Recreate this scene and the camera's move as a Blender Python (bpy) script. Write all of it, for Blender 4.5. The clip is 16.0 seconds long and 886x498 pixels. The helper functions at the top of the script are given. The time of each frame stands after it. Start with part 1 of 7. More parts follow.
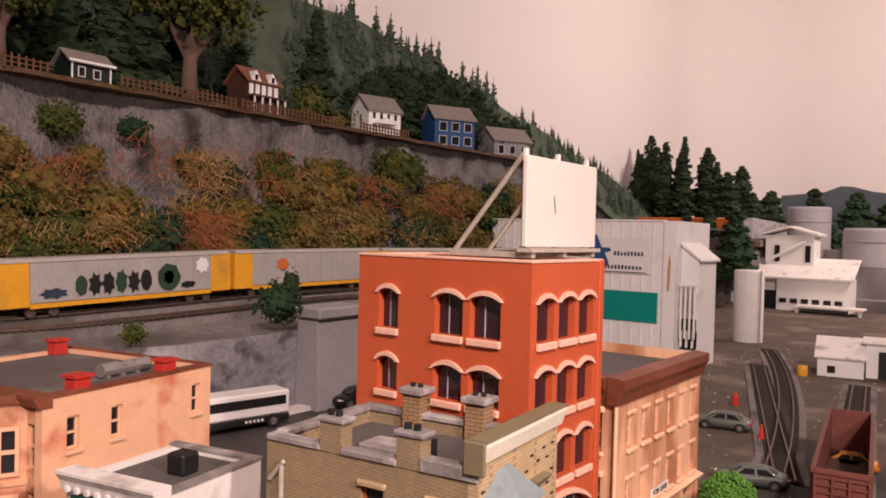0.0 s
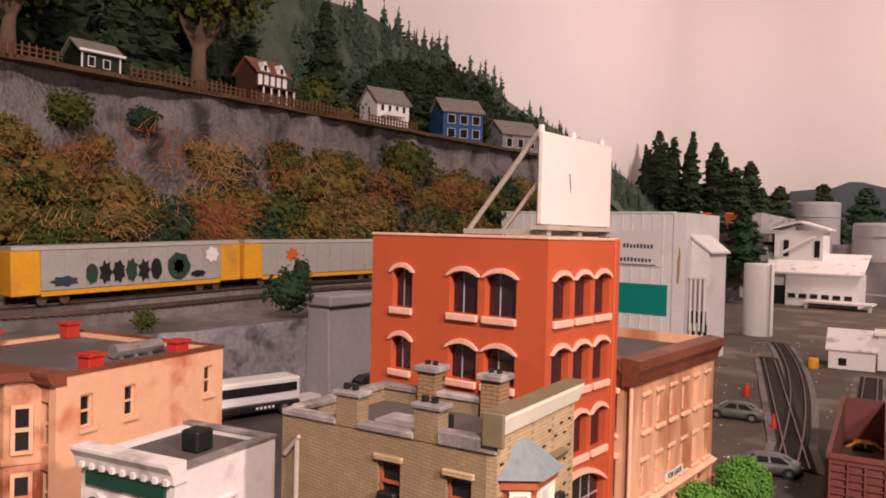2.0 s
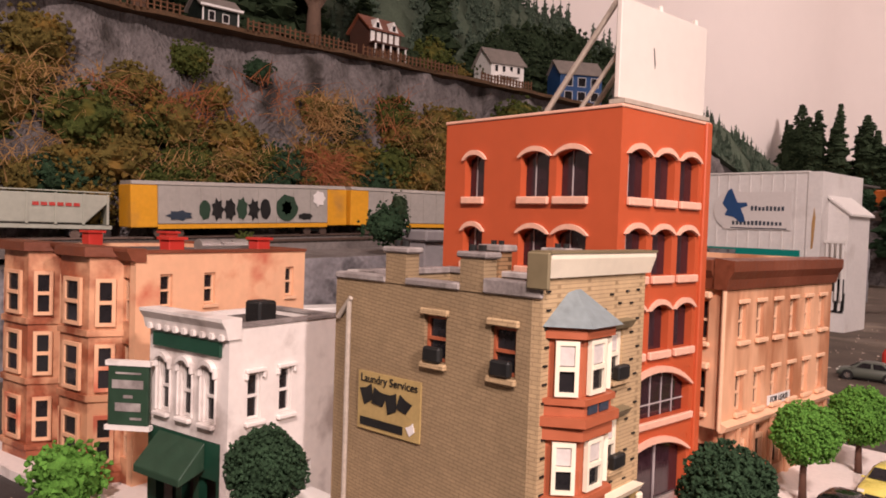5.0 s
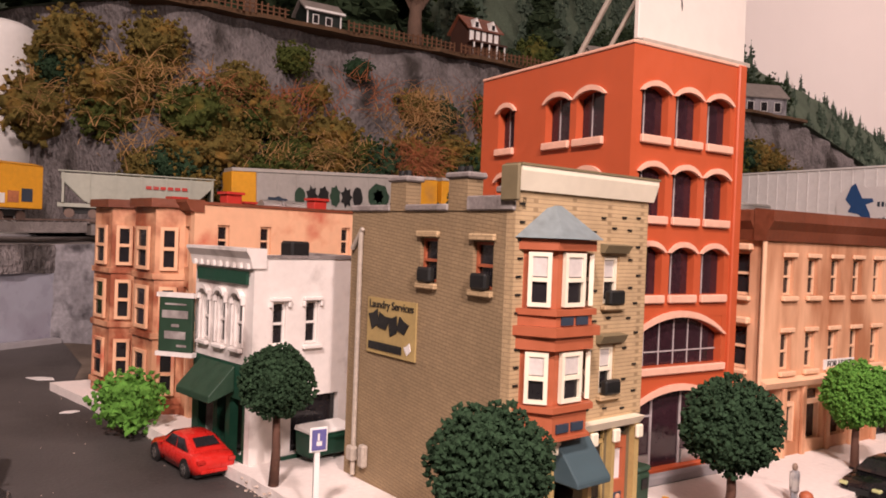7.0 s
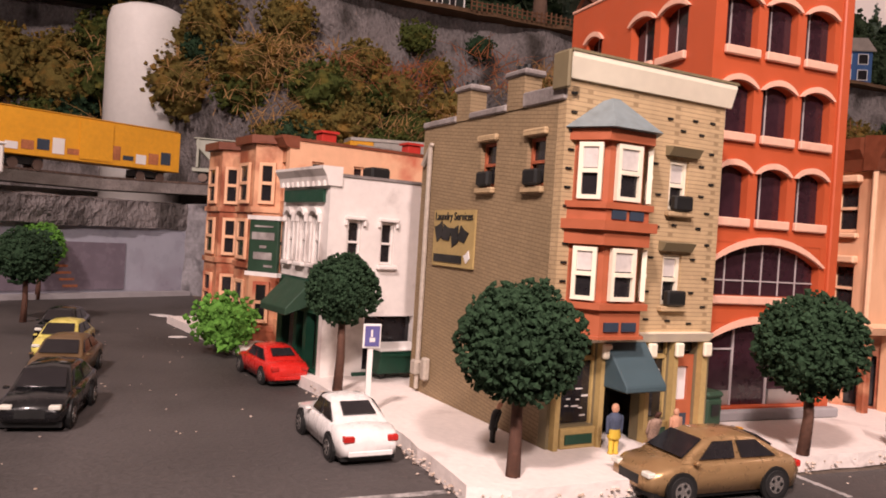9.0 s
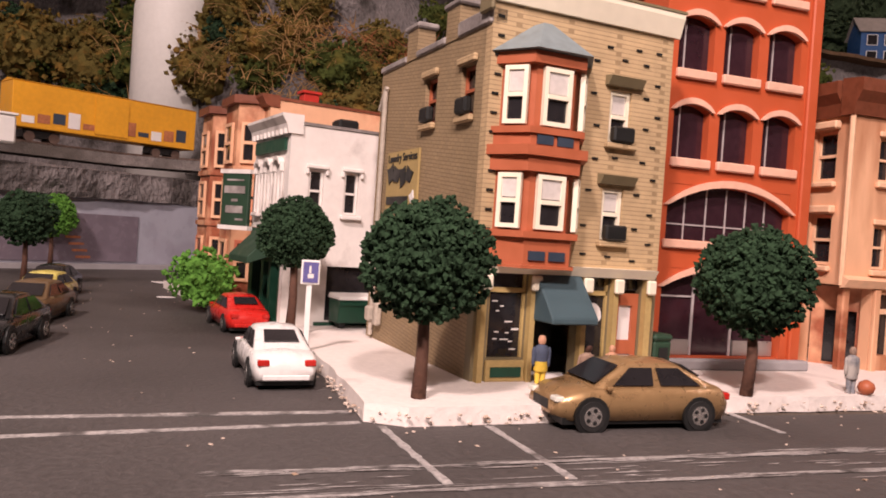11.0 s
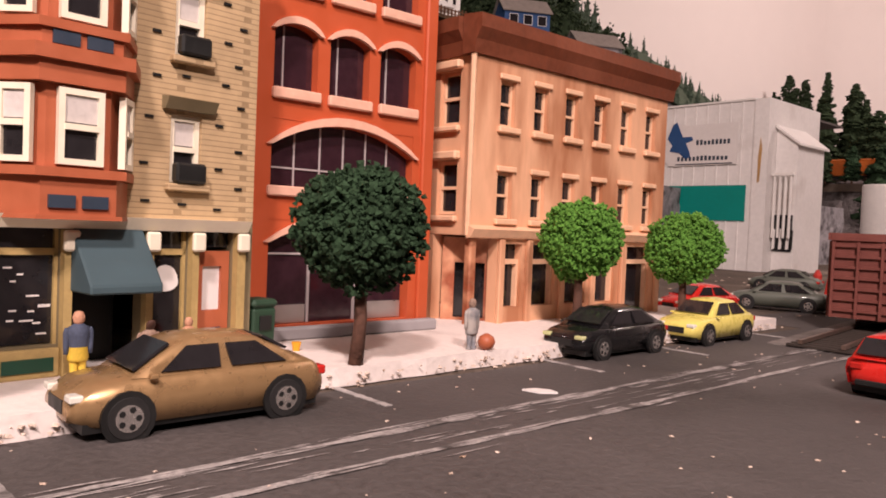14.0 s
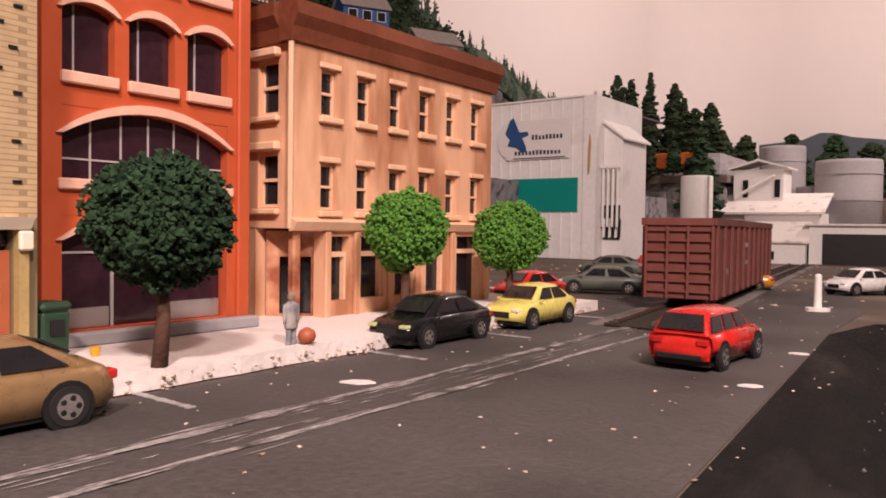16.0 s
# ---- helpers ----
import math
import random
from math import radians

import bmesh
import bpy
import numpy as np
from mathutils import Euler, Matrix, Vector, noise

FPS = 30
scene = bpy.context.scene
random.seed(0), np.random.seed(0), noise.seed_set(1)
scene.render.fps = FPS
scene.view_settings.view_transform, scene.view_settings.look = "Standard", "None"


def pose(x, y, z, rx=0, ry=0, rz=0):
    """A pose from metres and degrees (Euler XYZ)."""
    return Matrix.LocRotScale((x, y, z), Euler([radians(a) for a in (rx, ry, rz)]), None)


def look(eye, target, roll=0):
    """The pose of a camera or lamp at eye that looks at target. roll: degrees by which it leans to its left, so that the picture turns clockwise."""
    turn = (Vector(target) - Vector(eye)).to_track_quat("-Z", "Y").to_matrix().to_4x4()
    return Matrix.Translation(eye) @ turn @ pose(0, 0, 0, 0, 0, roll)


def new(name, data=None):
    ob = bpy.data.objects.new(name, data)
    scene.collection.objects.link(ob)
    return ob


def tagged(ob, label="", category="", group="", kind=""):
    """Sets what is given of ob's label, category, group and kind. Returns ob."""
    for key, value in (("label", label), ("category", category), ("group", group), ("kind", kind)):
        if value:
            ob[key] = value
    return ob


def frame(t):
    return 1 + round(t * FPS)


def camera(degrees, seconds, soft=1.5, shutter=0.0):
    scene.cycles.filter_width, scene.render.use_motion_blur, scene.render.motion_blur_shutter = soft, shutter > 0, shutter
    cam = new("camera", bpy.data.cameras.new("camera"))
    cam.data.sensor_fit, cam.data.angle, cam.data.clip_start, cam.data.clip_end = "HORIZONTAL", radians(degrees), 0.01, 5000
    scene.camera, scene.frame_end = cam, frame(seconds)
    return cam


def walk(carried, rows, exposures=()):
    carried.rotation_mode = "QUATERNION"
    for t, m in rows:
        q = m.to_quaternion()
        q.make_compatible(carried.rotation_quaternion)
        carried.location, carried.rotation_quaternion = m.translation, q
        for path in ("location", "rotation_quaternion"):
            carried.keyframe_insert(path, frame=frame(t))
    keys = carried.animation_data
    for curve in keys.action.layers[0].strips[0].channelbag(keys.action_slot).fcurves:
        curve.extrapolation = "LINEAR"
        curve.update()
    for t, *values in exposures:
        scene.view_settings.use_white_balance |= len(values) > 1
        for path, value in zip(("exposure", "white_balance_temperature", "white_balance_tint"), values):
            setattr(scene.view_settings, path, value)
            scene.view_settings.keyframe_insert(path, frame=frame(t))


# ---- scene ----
cam = camera(60.5, 16.0, soft=1.8)
PATH = [
    (0, (0.04098, 0.04437, 0.21409), (-0.56529, 0.83940, 0.19547), 1.47),
    (0.5, (0.04126, 0.04395, 0.21326), (-0.56211, 0.84106, 0.18931), 1.15),
    (1, (0.04137, 0.04230, 0.21087), (-0.56112, 0.84011, 0.18856), 1.44),
    (1.5, (0.03780, 0.04480, 0.20653), (-0.57157, 0.83743, 0.18620), 1.35),
    (2, (0.03610, 0.04389, 0.20341), (-0.57646, 0.83404, 0.18233), 1.45),
    (2.5, (0.03488, 0.04673, 0.19591), (-0.58980, 0.82724, 0.17171), 1.39),
    (3, (0.03864, 0.05166, 0.19037), (-0.60302, 0.81832, 0.16774), 1.31),
    (3.5, (0.04539, 0.05886, 0.18630), (-0.61404, 0.81040, 0.16771), 1.12),
    (4, (0.04901, 0.06231, 0.17510), (-0.63742, 0.78919, 0.15354), 0.89),
    (4.5, (0.05002, 0.07092, 0.16002), (-0.66925, 0.76549, 0.14480), 1.59),
    (5, (0.04975, 0.07637, 0.14756), (-0.68681, 0.75191, 0.11401), 1.94),
    (7.5, (0.10506, 0.11636, 0.10455), (-0.75338, 0.62927, 0.10037), 2.51),
    (8, (0.11089, 0.11851, 0.09514), (-0.75975, 0.61044, 0.09448), 3.05),
    (8.5, (0.10583, 0.13057, 0.08399), (-0.79763, 0.55916, 0.07589), 3.37),
    (11, (0.11818, 0.18462, 0.05277), (-0.83137, 0.49773, 0.03510), 3.90),
    (11.5, (0.10808, 0.19918, 0.05056), (-0.82428, 0.56028, 0.03258), 3.93),
    (12, (0.10241, 0.20823, 0.05508), (-0.80697, 0.62405, 0.04416), 3.51),
    (12.5, (0.09931, 0.21511, 0.06006), (-0.77725, 0.69568, 0.03397), 3.55),
    (13, (0.09316, 0.22066, 0.05089), (-0.72754, 0.79132, 0.02273), 2.71),
    (13.5, (0.09012, 0.23169, 0.05184), (-0.69390, 0.85148, 0.01768), 3.79),
    (14, (0.08500, 0.23967, 0.04598), (-0.66262, 0.90316, 0.01676), 2.34),
    (14.5, (0.09341, 0.24291, 0.05390), (-0.60844, 0.95439, 0.01926), 3.54),
    (15, (0.08635, 0.25146, 0.04658), (-0.56023, 1.01388, 0.02110), 0.87),
    (15.5, (0.08996, 0.25189, 0.04593), (-0.52949, 1.03636, 0.01606), 1.60),
    (16, (0.09025, 0.25038, 0.04367), (-0.51608, 1.04513, 0.01666), 0.80),
]
walk(cam, [(t, look(eye, target, roll)) for t, eye, target, roll in PATH])

# ---- light: a windowless hobby room with a lamp over the street and two ceiling lamps ----
K = 0.055  # one module of the layout in metres; all sizes below are in modules
world = bpy.data.worlds.new("room_air")
scene.world = world
world.use_nodes = True
world.node_tree.nodes["Background"].inputs[0].default_value = (1.0, 0.79, 0.69, 1)
world.node_tree.nodes["Background"].inputs[1].default_value = 0.03
WARM = (1.0, 0.79, 0.745)


def lamp(name, eye, target, watts, size):
    data = bpy.data.lights.new(name, "AREA")
    data.shape, data.size, data.energy, data.color = "DISK", size, watts, WARM
    ob = new(name, data)
    ob.matrix_world = look(eye, target)
    return ob


lamp("desk_lamp", (0.41, 0.13, 0.42), (-0.15, 0.35, 0.0), 3.8, 0.05)
lamp("ceiling_lamp_near", (0.80, -0.52, 1.18), (-0.3, 0.6, 0.1), 29.5, 0.16)
lamp("ceiling_lamp_far", (0.6, 2.35, 1.35), (-0.9, 3.3, 0.35), 29.0, 0.30)


# ---- materials ----
def mat(name, base, rough=0.7, vary=0.12, scale=1.0, bump=0.15, fine=9.0, metal=0.0, stain=None, stain_at=0.62, stain_scale=0.8, grow=(1, 1, 1), spec=0.4, coat=0.0, depth=0.02):
    m = bpy.data.materials.new(name)
    m.use_nodes = True
    nt, n = m.node_tree, m.node_tree.nodes
    bsdf = n["Principled BSDF"]
    tc, mp = n.new("ShaderNodeTexCoord"), n.new("ShaderNodeMapping")
    mp.inputs["Scale"].default_value = [g / K for g in grow]
    nt.links.new(tc.outputs["Object"], mp.inputs[0])
    big, small = n.new("ShaderNodeTexNoise"), n.new("ShaderNodeTexNoise")
    big.inputs["Scale"].default_value, big.inputs["Detail"].default_value = scale, 5
    small.inputs["Scale"].default_value, small.inputs["Detail"].default_value = scale * fine, 3
    for t in (big, small):
        nt.links.new(mp.outputs[0], t.inputs["Vector"])
    add = n.new("ShaderNodeMath")
    add.operation = "ADD"
    nt.links.new(big.outputs[0], add.inputs[0]), nt.links.new(small.outputs[0], add.inputs[1])
    rng = n.new("ShaderNodeMapRange")
    rng.inputs[1].default_value, rng.inputs[2].default_value = 0.65, 1.35
    rng.inputs[3].default_value, rng.inputs[4].default_value = 1 - vary, 1 + vary
    nt.links.new(add.outputs[0], rng.inputs[0])
    hsv = n.new("ShaderNodeHueSaturation")
    hsv.inputs["Color"].default_value = (*base, 1)
    nt.links.new(rng.outputs[0], hsv.inputs["Value"])
    colour = hsv.outputs[0]
    if stain:
        st = n.new("ShaderNodeTexNoise")
        st.inputs["Scale"].default_value, st.inputs["Detail"].default_value = stain_scale, 6
        nt.links.new(mp.outputs[0], st.inputs["Vector"])
        ramp = n.new("ShaderNodeMapRange")
        ramp.inputs[1].default_value, ramp.inputs[2].default_value = stain_at - 0.06, stain_at + 0.1
        nt.links.new(st.outputs[0], ramp.inputs[0])
        mix = n.new("ShaderNodeMix")
        mix.data_type = "RGBA"
        mix.inputs[7].default_value = (*stain, 1)
        nt.links.new(ramp.outputs[0], mix.inputs[0]), nt.links.new(colour, mix.inputs[6])
        colour = mix.outputs[2]
    nt.links.new(colour, bsdf.inputs["Base Color"])
    rr = n.new("ShaderNodeMapRange")
    rr.inputs[1].default_value, rr.inputs[2].default_value = 0.3, 0.7
    rr.inputs[3].default_value, rr.inputs[4].default_value = max(rough - 0.1, 0.02), min(rough + 0.1, 1)
    nt.links.new(small.outputs[0], rr.inputs[0]), nt.links.new(rr.outputs[0], bsdf.inputs["Roughness"])
    bsdf.inputs["Metallic"].default_value, bsdf.inputs["Specular IOR Level"].default_value, bsdf.inputs["Coat Weight"].default_value = metal, spec, coat
    if bump:
        bp = n.new("ShaderNodeBump")
        bp.inputs["Strength"].default_value, bp.inputs["Distance"].default_value = bump, depth * K
        nt.links.new(add.outputs[0], bp.inputs["Height"]), nt.links.new(bp.outputs[0], bsdf.inputs["Normal"])
    return m


def coursed(name, base, mortar, size, rough=0.75, bump=0.5, offset=0.5, ratio=3.0, vary=0.15, turn=(90, 0, 0)):
    """Moulded brick or board courses too fine to be pieces. The course height is size."""
    m = mat(name, base, rough, vary, 1.2, 0)
    nt, n = m.node_tree, m.node_tree.nodes
    bsdf = n["Principled BSDF"]
    tc, mp, br = n.new("ShaderNodeTexCoord"), n.new("ShaderNodeMapping"), n.new("ShaderNodeTexBrick")
    mp.inputs["Rotation"].default_value = [radians(a) for a in turn]
    mp.inputs["Scale"].default_value = (1 / K, 1 / K, 1 / K)
    nt.links.new(tc.outputs["Object"], mp.inputs[0]), nt.links.new(mp.outputs[0], br.inputs["Vector"])
    br.offset = offset
    br.inputs["Scale"].default_value = 1.0
    br.inputs["Brick Width"].default_value, br.inputs["Row Height"].default_value = size * ratio, size
    br.inputs["Mortar Size"].default_value = size * 0.09
    br.inputs["Color1"].default_value, br.inputs["Color2"].default_value, br.inputs["Mortar"].default_value = (1, 1, 1, 1), (0.9, 0.9, 0.9, 1), (*mortar, 1)
    mul = n.new("ShaderNodeMix")
    mul.data_type, mul.blend_type = "RGBA", "MULTIPLY"
    mul.inputs[0].default_value = 1
    src = bsdf.inputs["Base Color"].links[0].from_socket
    nt.links.new(src, mul.inputs[6]), nt.links.new(br.outputs[0], mul.inputs[7]), nt.links.new(mul.outputs[2], bsdf.inputs["Base Color"])
    bp = n.new("ShaderNodeBump")
    bp.invert = True
    bp.inputs["Strength"].default_value, bp.inputs["Distance"].default_value = bump, 0.015 * K
    nt.links.new(br.outputs["Fac"], bp.inputs["Height"]), nt.links.new(bp.outputs[0], bsdf.inputs["Normal"])
    return m


def glass(name, tint=(0.02, 0.018, 0.02), rough=0.06):
    m = mat(name, tint, rough, 0.25, 2.0, 0.02, spec=0.6)
    return m


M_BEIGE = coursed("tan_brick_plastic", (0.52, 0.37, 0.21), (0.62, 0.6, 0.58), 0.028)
# The front's tan scaled to 0.6: the side's shade is in its colour.
M_BEIGE_SHADED = coursed("shaded_tan_board_plastic", (0.31, 0.22, 0.125), (0.62, 0.6, 0.58), 0.026, ratio=3, turn=(90, 0, -6.5), bump=0.6)
M_OLIVE = mat("olive_trim", (0.20, 0.16, 0.09), 0.6)
M_CREAM = mat("cream_paint", (0.86, 0.78, 0.62), 0.5, 0.06)
M_RUST = mat("rust_red_trim", (0.40, 0.11, 0.05), 0.5, 0.12)
M_NAVY = mat("blue_black_panel", (0.035, 0.05, 0.075), 0.4)
M_SLATE = mat("grey_blue_slate", (0.20, 0.24, 0.25), 0.55, 0.2, 2.0, stain=(0.33, 0.34, 0.33))
M_AWN = mat("dark_teal_canvas", (0.05, 0.085, 0.10), 0.75, 0.15)
M_BLACKGREEN = mat("black_green_paint", (0.006, 0.011, 0.009), 0.6, 0.2)
M_GREEN = mat("dark_green_paint", (0.012, 0.06, 0.035), 0.5, 0.2)
M_RED = mat("orange_red_plastic", (0.50, 0.095, 0.035), 0.42, 0.05, 0.9, 0.05)
M_PINK = mat("pink_stone_trim", (0.78, 0.45, 0.33), 0.55, 0.1, 2)
M_PURPLE = glass("dark_purple_glazing", (0.035, 0.014, 0.02), 0.12)
M_GLASS = glass("dark_window")
M_CURTAIN = mat("white_curtain", (0.6, 0.55, 0.52), 0.8, 0.12, 3)
M_BAR = mat("pale_window_bar", (0.45, 0.4, 0.4), 0.4)
M_TAN = mat("peach_stucco", (0.76, 0.43, 0.26), 0.6, 0.1, 1.1, 0.1, stain=(0.42, 0.18, 0.09), stain_at=0.53, stain_scale=2.2, grow=(1, 1, 0.25))
M_TAN_TRIM = mat("pale_peach_trim", (0.80, 0.50, 0.32), 0.55, 0.1, 2)
M_BROWN = mat("dark_brown_cornice", (0.17, 0.05, 0.025), 0.45, 0.25, 2, stain=(0.27, 0.09, 0.05))
M_ROOF = mat("grey_tar_roof", (0.10, 0.085, 0.08), 0.85, 0.2, 1.5, 0.2, stain=(0.17, 0.15, 0.14))
M_SNOW = mat("weathered_grey_coping", (0.23, 0.20, 0.19), 0.8, 0.3, 5, stain=(0.42, 0.38, 0.36), stain_scale=4, stain_at=0.55)
M_CHIM = coursed("chimney_brick", (0.33, 0.2, 0.1), (0.3, 0.28, 0.25), 0.035)
M_WHITE = mat("aged_white_paint", (0.80, 0.74, 0.70), 0.55, 0.07, 1.5, 0.12, stain=(0.45, 0.39, 0.36), stain_at=0.62, stain_scale=2.6)
M_PEACH = mat("salmon_plaster", (0.80, 0.46, 0.28), 0.6, 0.08, 1.0, 0.1, stain=(0.58, 0.16, 0.09), stain_at=0.6, stain_scale=1.9)
M_MAROON = mat("stained_red_brown_panels", (0.30, 0.085, 0.04), 0.5, 0.3, 2.5, stain=(0.72, 0.38, 0.22), stain_at=0.49, stain_scale=2.4)
M_CHIMRED = mat("bright_red_plastic", (0.5, 0.035, 0.025), 0.45, 0.15)
M_STEEL = mat("galvanised_steel", (0.55, 0.52, 0.5), 0.35, 0.1, metal=0.8)
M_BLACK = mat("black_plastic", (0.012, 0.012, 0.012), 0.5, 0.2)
M_ASPHALT = mat("grey_road_surface", (0.08, 0.07, 0.068), 0.74, 0.3, 0.7, 0.35, fine=40, stain=(0.042, 0.037, 0.035), stain_at=0.56, stain_scale=0.45, spec=0.3)
M_PAINT = mat("worn_white_road_paint", (0.40, 0.37, 0.36), 0.8, 0.5, 5, 0.3, stain=(0.1, 0.09, 0.086), stain_at=0.56, stain_scale=5)
M_PAVE = mat("white_plaster_pavement", (0.80, 0.72, 0.68), 0.8, 0.08, 1.4, 0.3, fine=14, stain=(0.5, 0.42, 0.39), stain_at=0.68, stain_scale=2.0)
M_CRUMB = mat("crumbled_plaster", (0.62, 0.5, 0.42), 0.9, 0.3, 8, 0.4, stain=(0.3, 0.2, 0.13), stain_scale=6, stain_at=0.58)
M_GROUND = mat("grey_brown_scenic_dirt", (0.10, 0.075, 0.058), 0.95, 0.35, 0.8, 0.5, fine=25, stain=(0.24, 0.19, 0.15), stain_at=0.6, stain_scale=0.5)
M_ROCK = mat("grey_plaster_rock", (0.19, 0.167, 0.165), 0.9, 0.45, 1.6, 0.8, fine=9, stain=(0.05, 0.042, 0.038), stain_at=0.56, stain_scale=1.3, grow=(1, 1, 0.6), depth=0.16)
M_CONC = mat("mottled_grey_retaining_wall", (0.27, 0.255, 0.27), 0.8, 0.35, 1.4, 0.4, stain=(0.06, 0.055, 0.06), stain_at=0.57, stain_scale=2.6)
M_PIER = mat("pale_grey_concrete", (0.33, 0.31, 0.32), 0.8, 0.12, 1.0)
M_BALLAST = mat("grey_ballast", (0.20, 0.175, 0.165), 0.95, 0.4, 6, 0.7, fine=6, stain=(0.1, 0.085, 0.075), stain_at=0.55, stain_scale=0.6)
M_RAIL = mat("dull_rail", (0.16, 0.11, 0.09), 0.45, 0.2, metal=0.6)
M_TIE = mat("dark_sleeper", (0.04, 0.03, 0.025), 0.9)
M_FASCIA = mat("black_edge_board", (0.009, 0.008, 0.0075), 0.9, 0.6, 3, 0.5, stain=(0.03, 0.025, 0.022), stain_at=0.6, stain_scale=1.6, grow=(1, 0.35, 1), spec=0.15)
M_SKY = mat("painted_warm_white_wall", (0.80, 0.73, 0.70), 0.9, 0.015, 0.08, 0)
M_ROOM = mat("beige_room_paint", (0.34, 0.29, 0.26), 0.9, 0.03, 0.1, 0)
M_MOUNT = mat("painted_blue_grey_mountain", (0.09, 0.105, 0.12), 0.95, 0.1, 0.6, 0)
M_HILL = mat("painted_green_forest_slope", (0.075, 0.1, 0.068), 0.95, 0.4, 1.2, 0.6, fine=10)
M_TERRACE = mat("brown_leaf_litter", (0.10, 0.055, 0.028), 0.95, 0.4, 3, 0.6)
M_LEAF = mat("dark_green_foam_leaves", (0.026, 0.052, 0.026), 0.9, 0.5, 6, 0.3, spec=0.15)
M_LEAF2 = mat("bright_green_foam_leaves", (0.10, 0.24, 0.04), 0.9, 0.4, 6, 0.3, spec=0.15)
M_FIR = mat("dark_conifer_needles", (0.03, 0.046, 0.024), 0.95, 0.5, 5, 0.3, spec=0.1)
# Paler than M_FIR: distance haze is put into the needle colour.
M_FIRFAR = mat("haze_tinted_conifer_needles", (0.08, 0.11, 0.08), 0.95, 0.5, 3, 0.3, spec=0.1)
M_OLIVEBUSH = mat("olive_brush", (0.13, 0.10, 0.03), 0.95, 0.6, 4, 0.3, stain=(0.23, 0.135, 0.035), stain_at=0.56, stain_scale=2.2, spec=0.1)
M_GREENBUSH = mat("moss_green_brush", (0.06, 0.075, 0.02), 0.95, 0.6, 4, 0.3, stain=(0.15, 0.125, 0.03), stain_at=0.6, stain_scale=3, spec=0.1)
M_STRAW = mat("dry_straw", (0.46, 0.27, 0.11), 0.85, 0.4, 3, 0)
M_STRAWRED = mat("rust_coloured_dry_grass", (0.40, 0.14, 0.06), 0.85, 0.4, 3, 0)
M_TRUNK = mat("brown_trunk", (0.11, 0.052, 0.035), 0.85, 0.3, 5, 0.4)
M_BARK = mat("grey_brown_bark", (0.14, 0.085, 0.06), 0.9, 0.3, 4, 0.5)
M_TYRE = mat("tyre_rubber", (0.014, 0.013, 0.013), 0.8)
M_CHROME = mat("chrome_rim", (0.72, 0.69, 0.66), 0.25, 0.1, metal=0.9)
M_LIGHTW = mat("clear_headlight", (0.7, 0.68, 0.6), 0.15)
M_LIGHTR = mat("red_tail_lamp", (0.45, 0.02, 0.015), 0.2)
M_LIGHTY = mat("pale_green_headlight", (0.5, 0.52, 0.25), 0.2)
M_WOODLITE = mat("unpainted_beige_board", (0.72, 0.66, 0.60), 0.6, 0.03, 1.0)
M_STRUT = mat("weathered_strut", (0.42, 0.36, 0.30), 0.7, 0.2, 4)
M_CORR = mat("white_corrugated_siding", (0.82, 0.79, 0.77), 0.5, 0.07, 1.0, 0.1, stain=(0.6, 0.55, 0.52), stain_at=0.68)
M_TEAL = mat("teal_paint", (0.0, 0.25, 0.21), 0.45, 0.08)
M_BLUE = mat("blue_paint", (0.025, 0.08, 0.22), 0.5, 0.1)
M_DARKTXT = mat("dark_lettering", (0.03, 0.035, 0.05), 0.6)
M_SIGNW = mat("white_sign_board", (0.78, 0.74, 0.72), 0.5, 0.04)
M_YELLOW = mat("railway_yellow", (0.74, 0.34, 0.02), 0.5, 0.1, 1.5, stain=(0.4, 0.2, 0.06), stain_at=0.7)
M_SILVER = mat("weathered_silver_panels", (0.42, 0.39, 0.36), 0.5, 0.12, 1.5, metal=0.15)
M_HOPPER = mat("light_grey_freight", (0.42, 0.43, 0.36), 0.6, 0.12)
M_OXIDE = mat("brown_oxide_freight", (0.165, 0.05, 0.04), 0.55, 0.15, 1.5, 0.1)
M_ORANGE = mat("orange_freight", (0.55, 0.13, 0.02), 0.5, 0.15)
M_PLASTIC = mat("blue_grey_plastic_sheet", (0.36, 0.36, 0.42), 0.3, 0.12, 0.5, 0.1, stain=(0.25, 0.22, 0.27), stain_scale=0.5, stain_at=0.55)
M_SMOKE = mat("smoky_purple_plastic", (0.17, 0.14, 0.17), 0.25, 0.2, 0.6)
M_BLUESIGN = mat("blue_violet_sign", (0.12, 0.11, 0.3), 0.4)
M_BOARDGREEN = mat("green_chalk_board", (0.02, 0.05, 0.028), 0.6, 0.2)
M_MUSTARD = mat("mustard_poster", (0.42, 0.30, 0.12), 0.7, 0.15, 4)
M_SKIN = mat("matt_figure_paint", (0.30, 0.20, 0.15), 0.8, 0.5, 9)
M_SHINGLE = mat("grey_shingles", (0.22, 0.19, 0.17), 0.8, 0.2, 5, 0.4)
M_FENCE = mat("brown_picket_wood", (0.13, 0.06, 0.03), 0.85, 0.3, 4)
M_CAST = mat("dark_brown_timber", (0.07, 0.03, 0.02), 0.7, 0.2, 3)
M_CLAP = mat("white_clapboard", (0.83, 0.8, 0.77), 0.55, 0.05)


def paint(name, base, rough=0.28, metal=0.0):
    return mat(name, base, rough, 0.08, 2.0, 0.0, metal=metal, coat=0.4)


# ---- building helpers: local u along a wall, v up, w outwards ----
def wallframe(x, y, z, ang):
    a = radians(ang)
    return Matrix(((math.cos(a), 0, math.sin(a), x), (math.sin(a), 0, -math.cos(a), y), (0, 1, 0, z), (0, 0, 0, 1)))


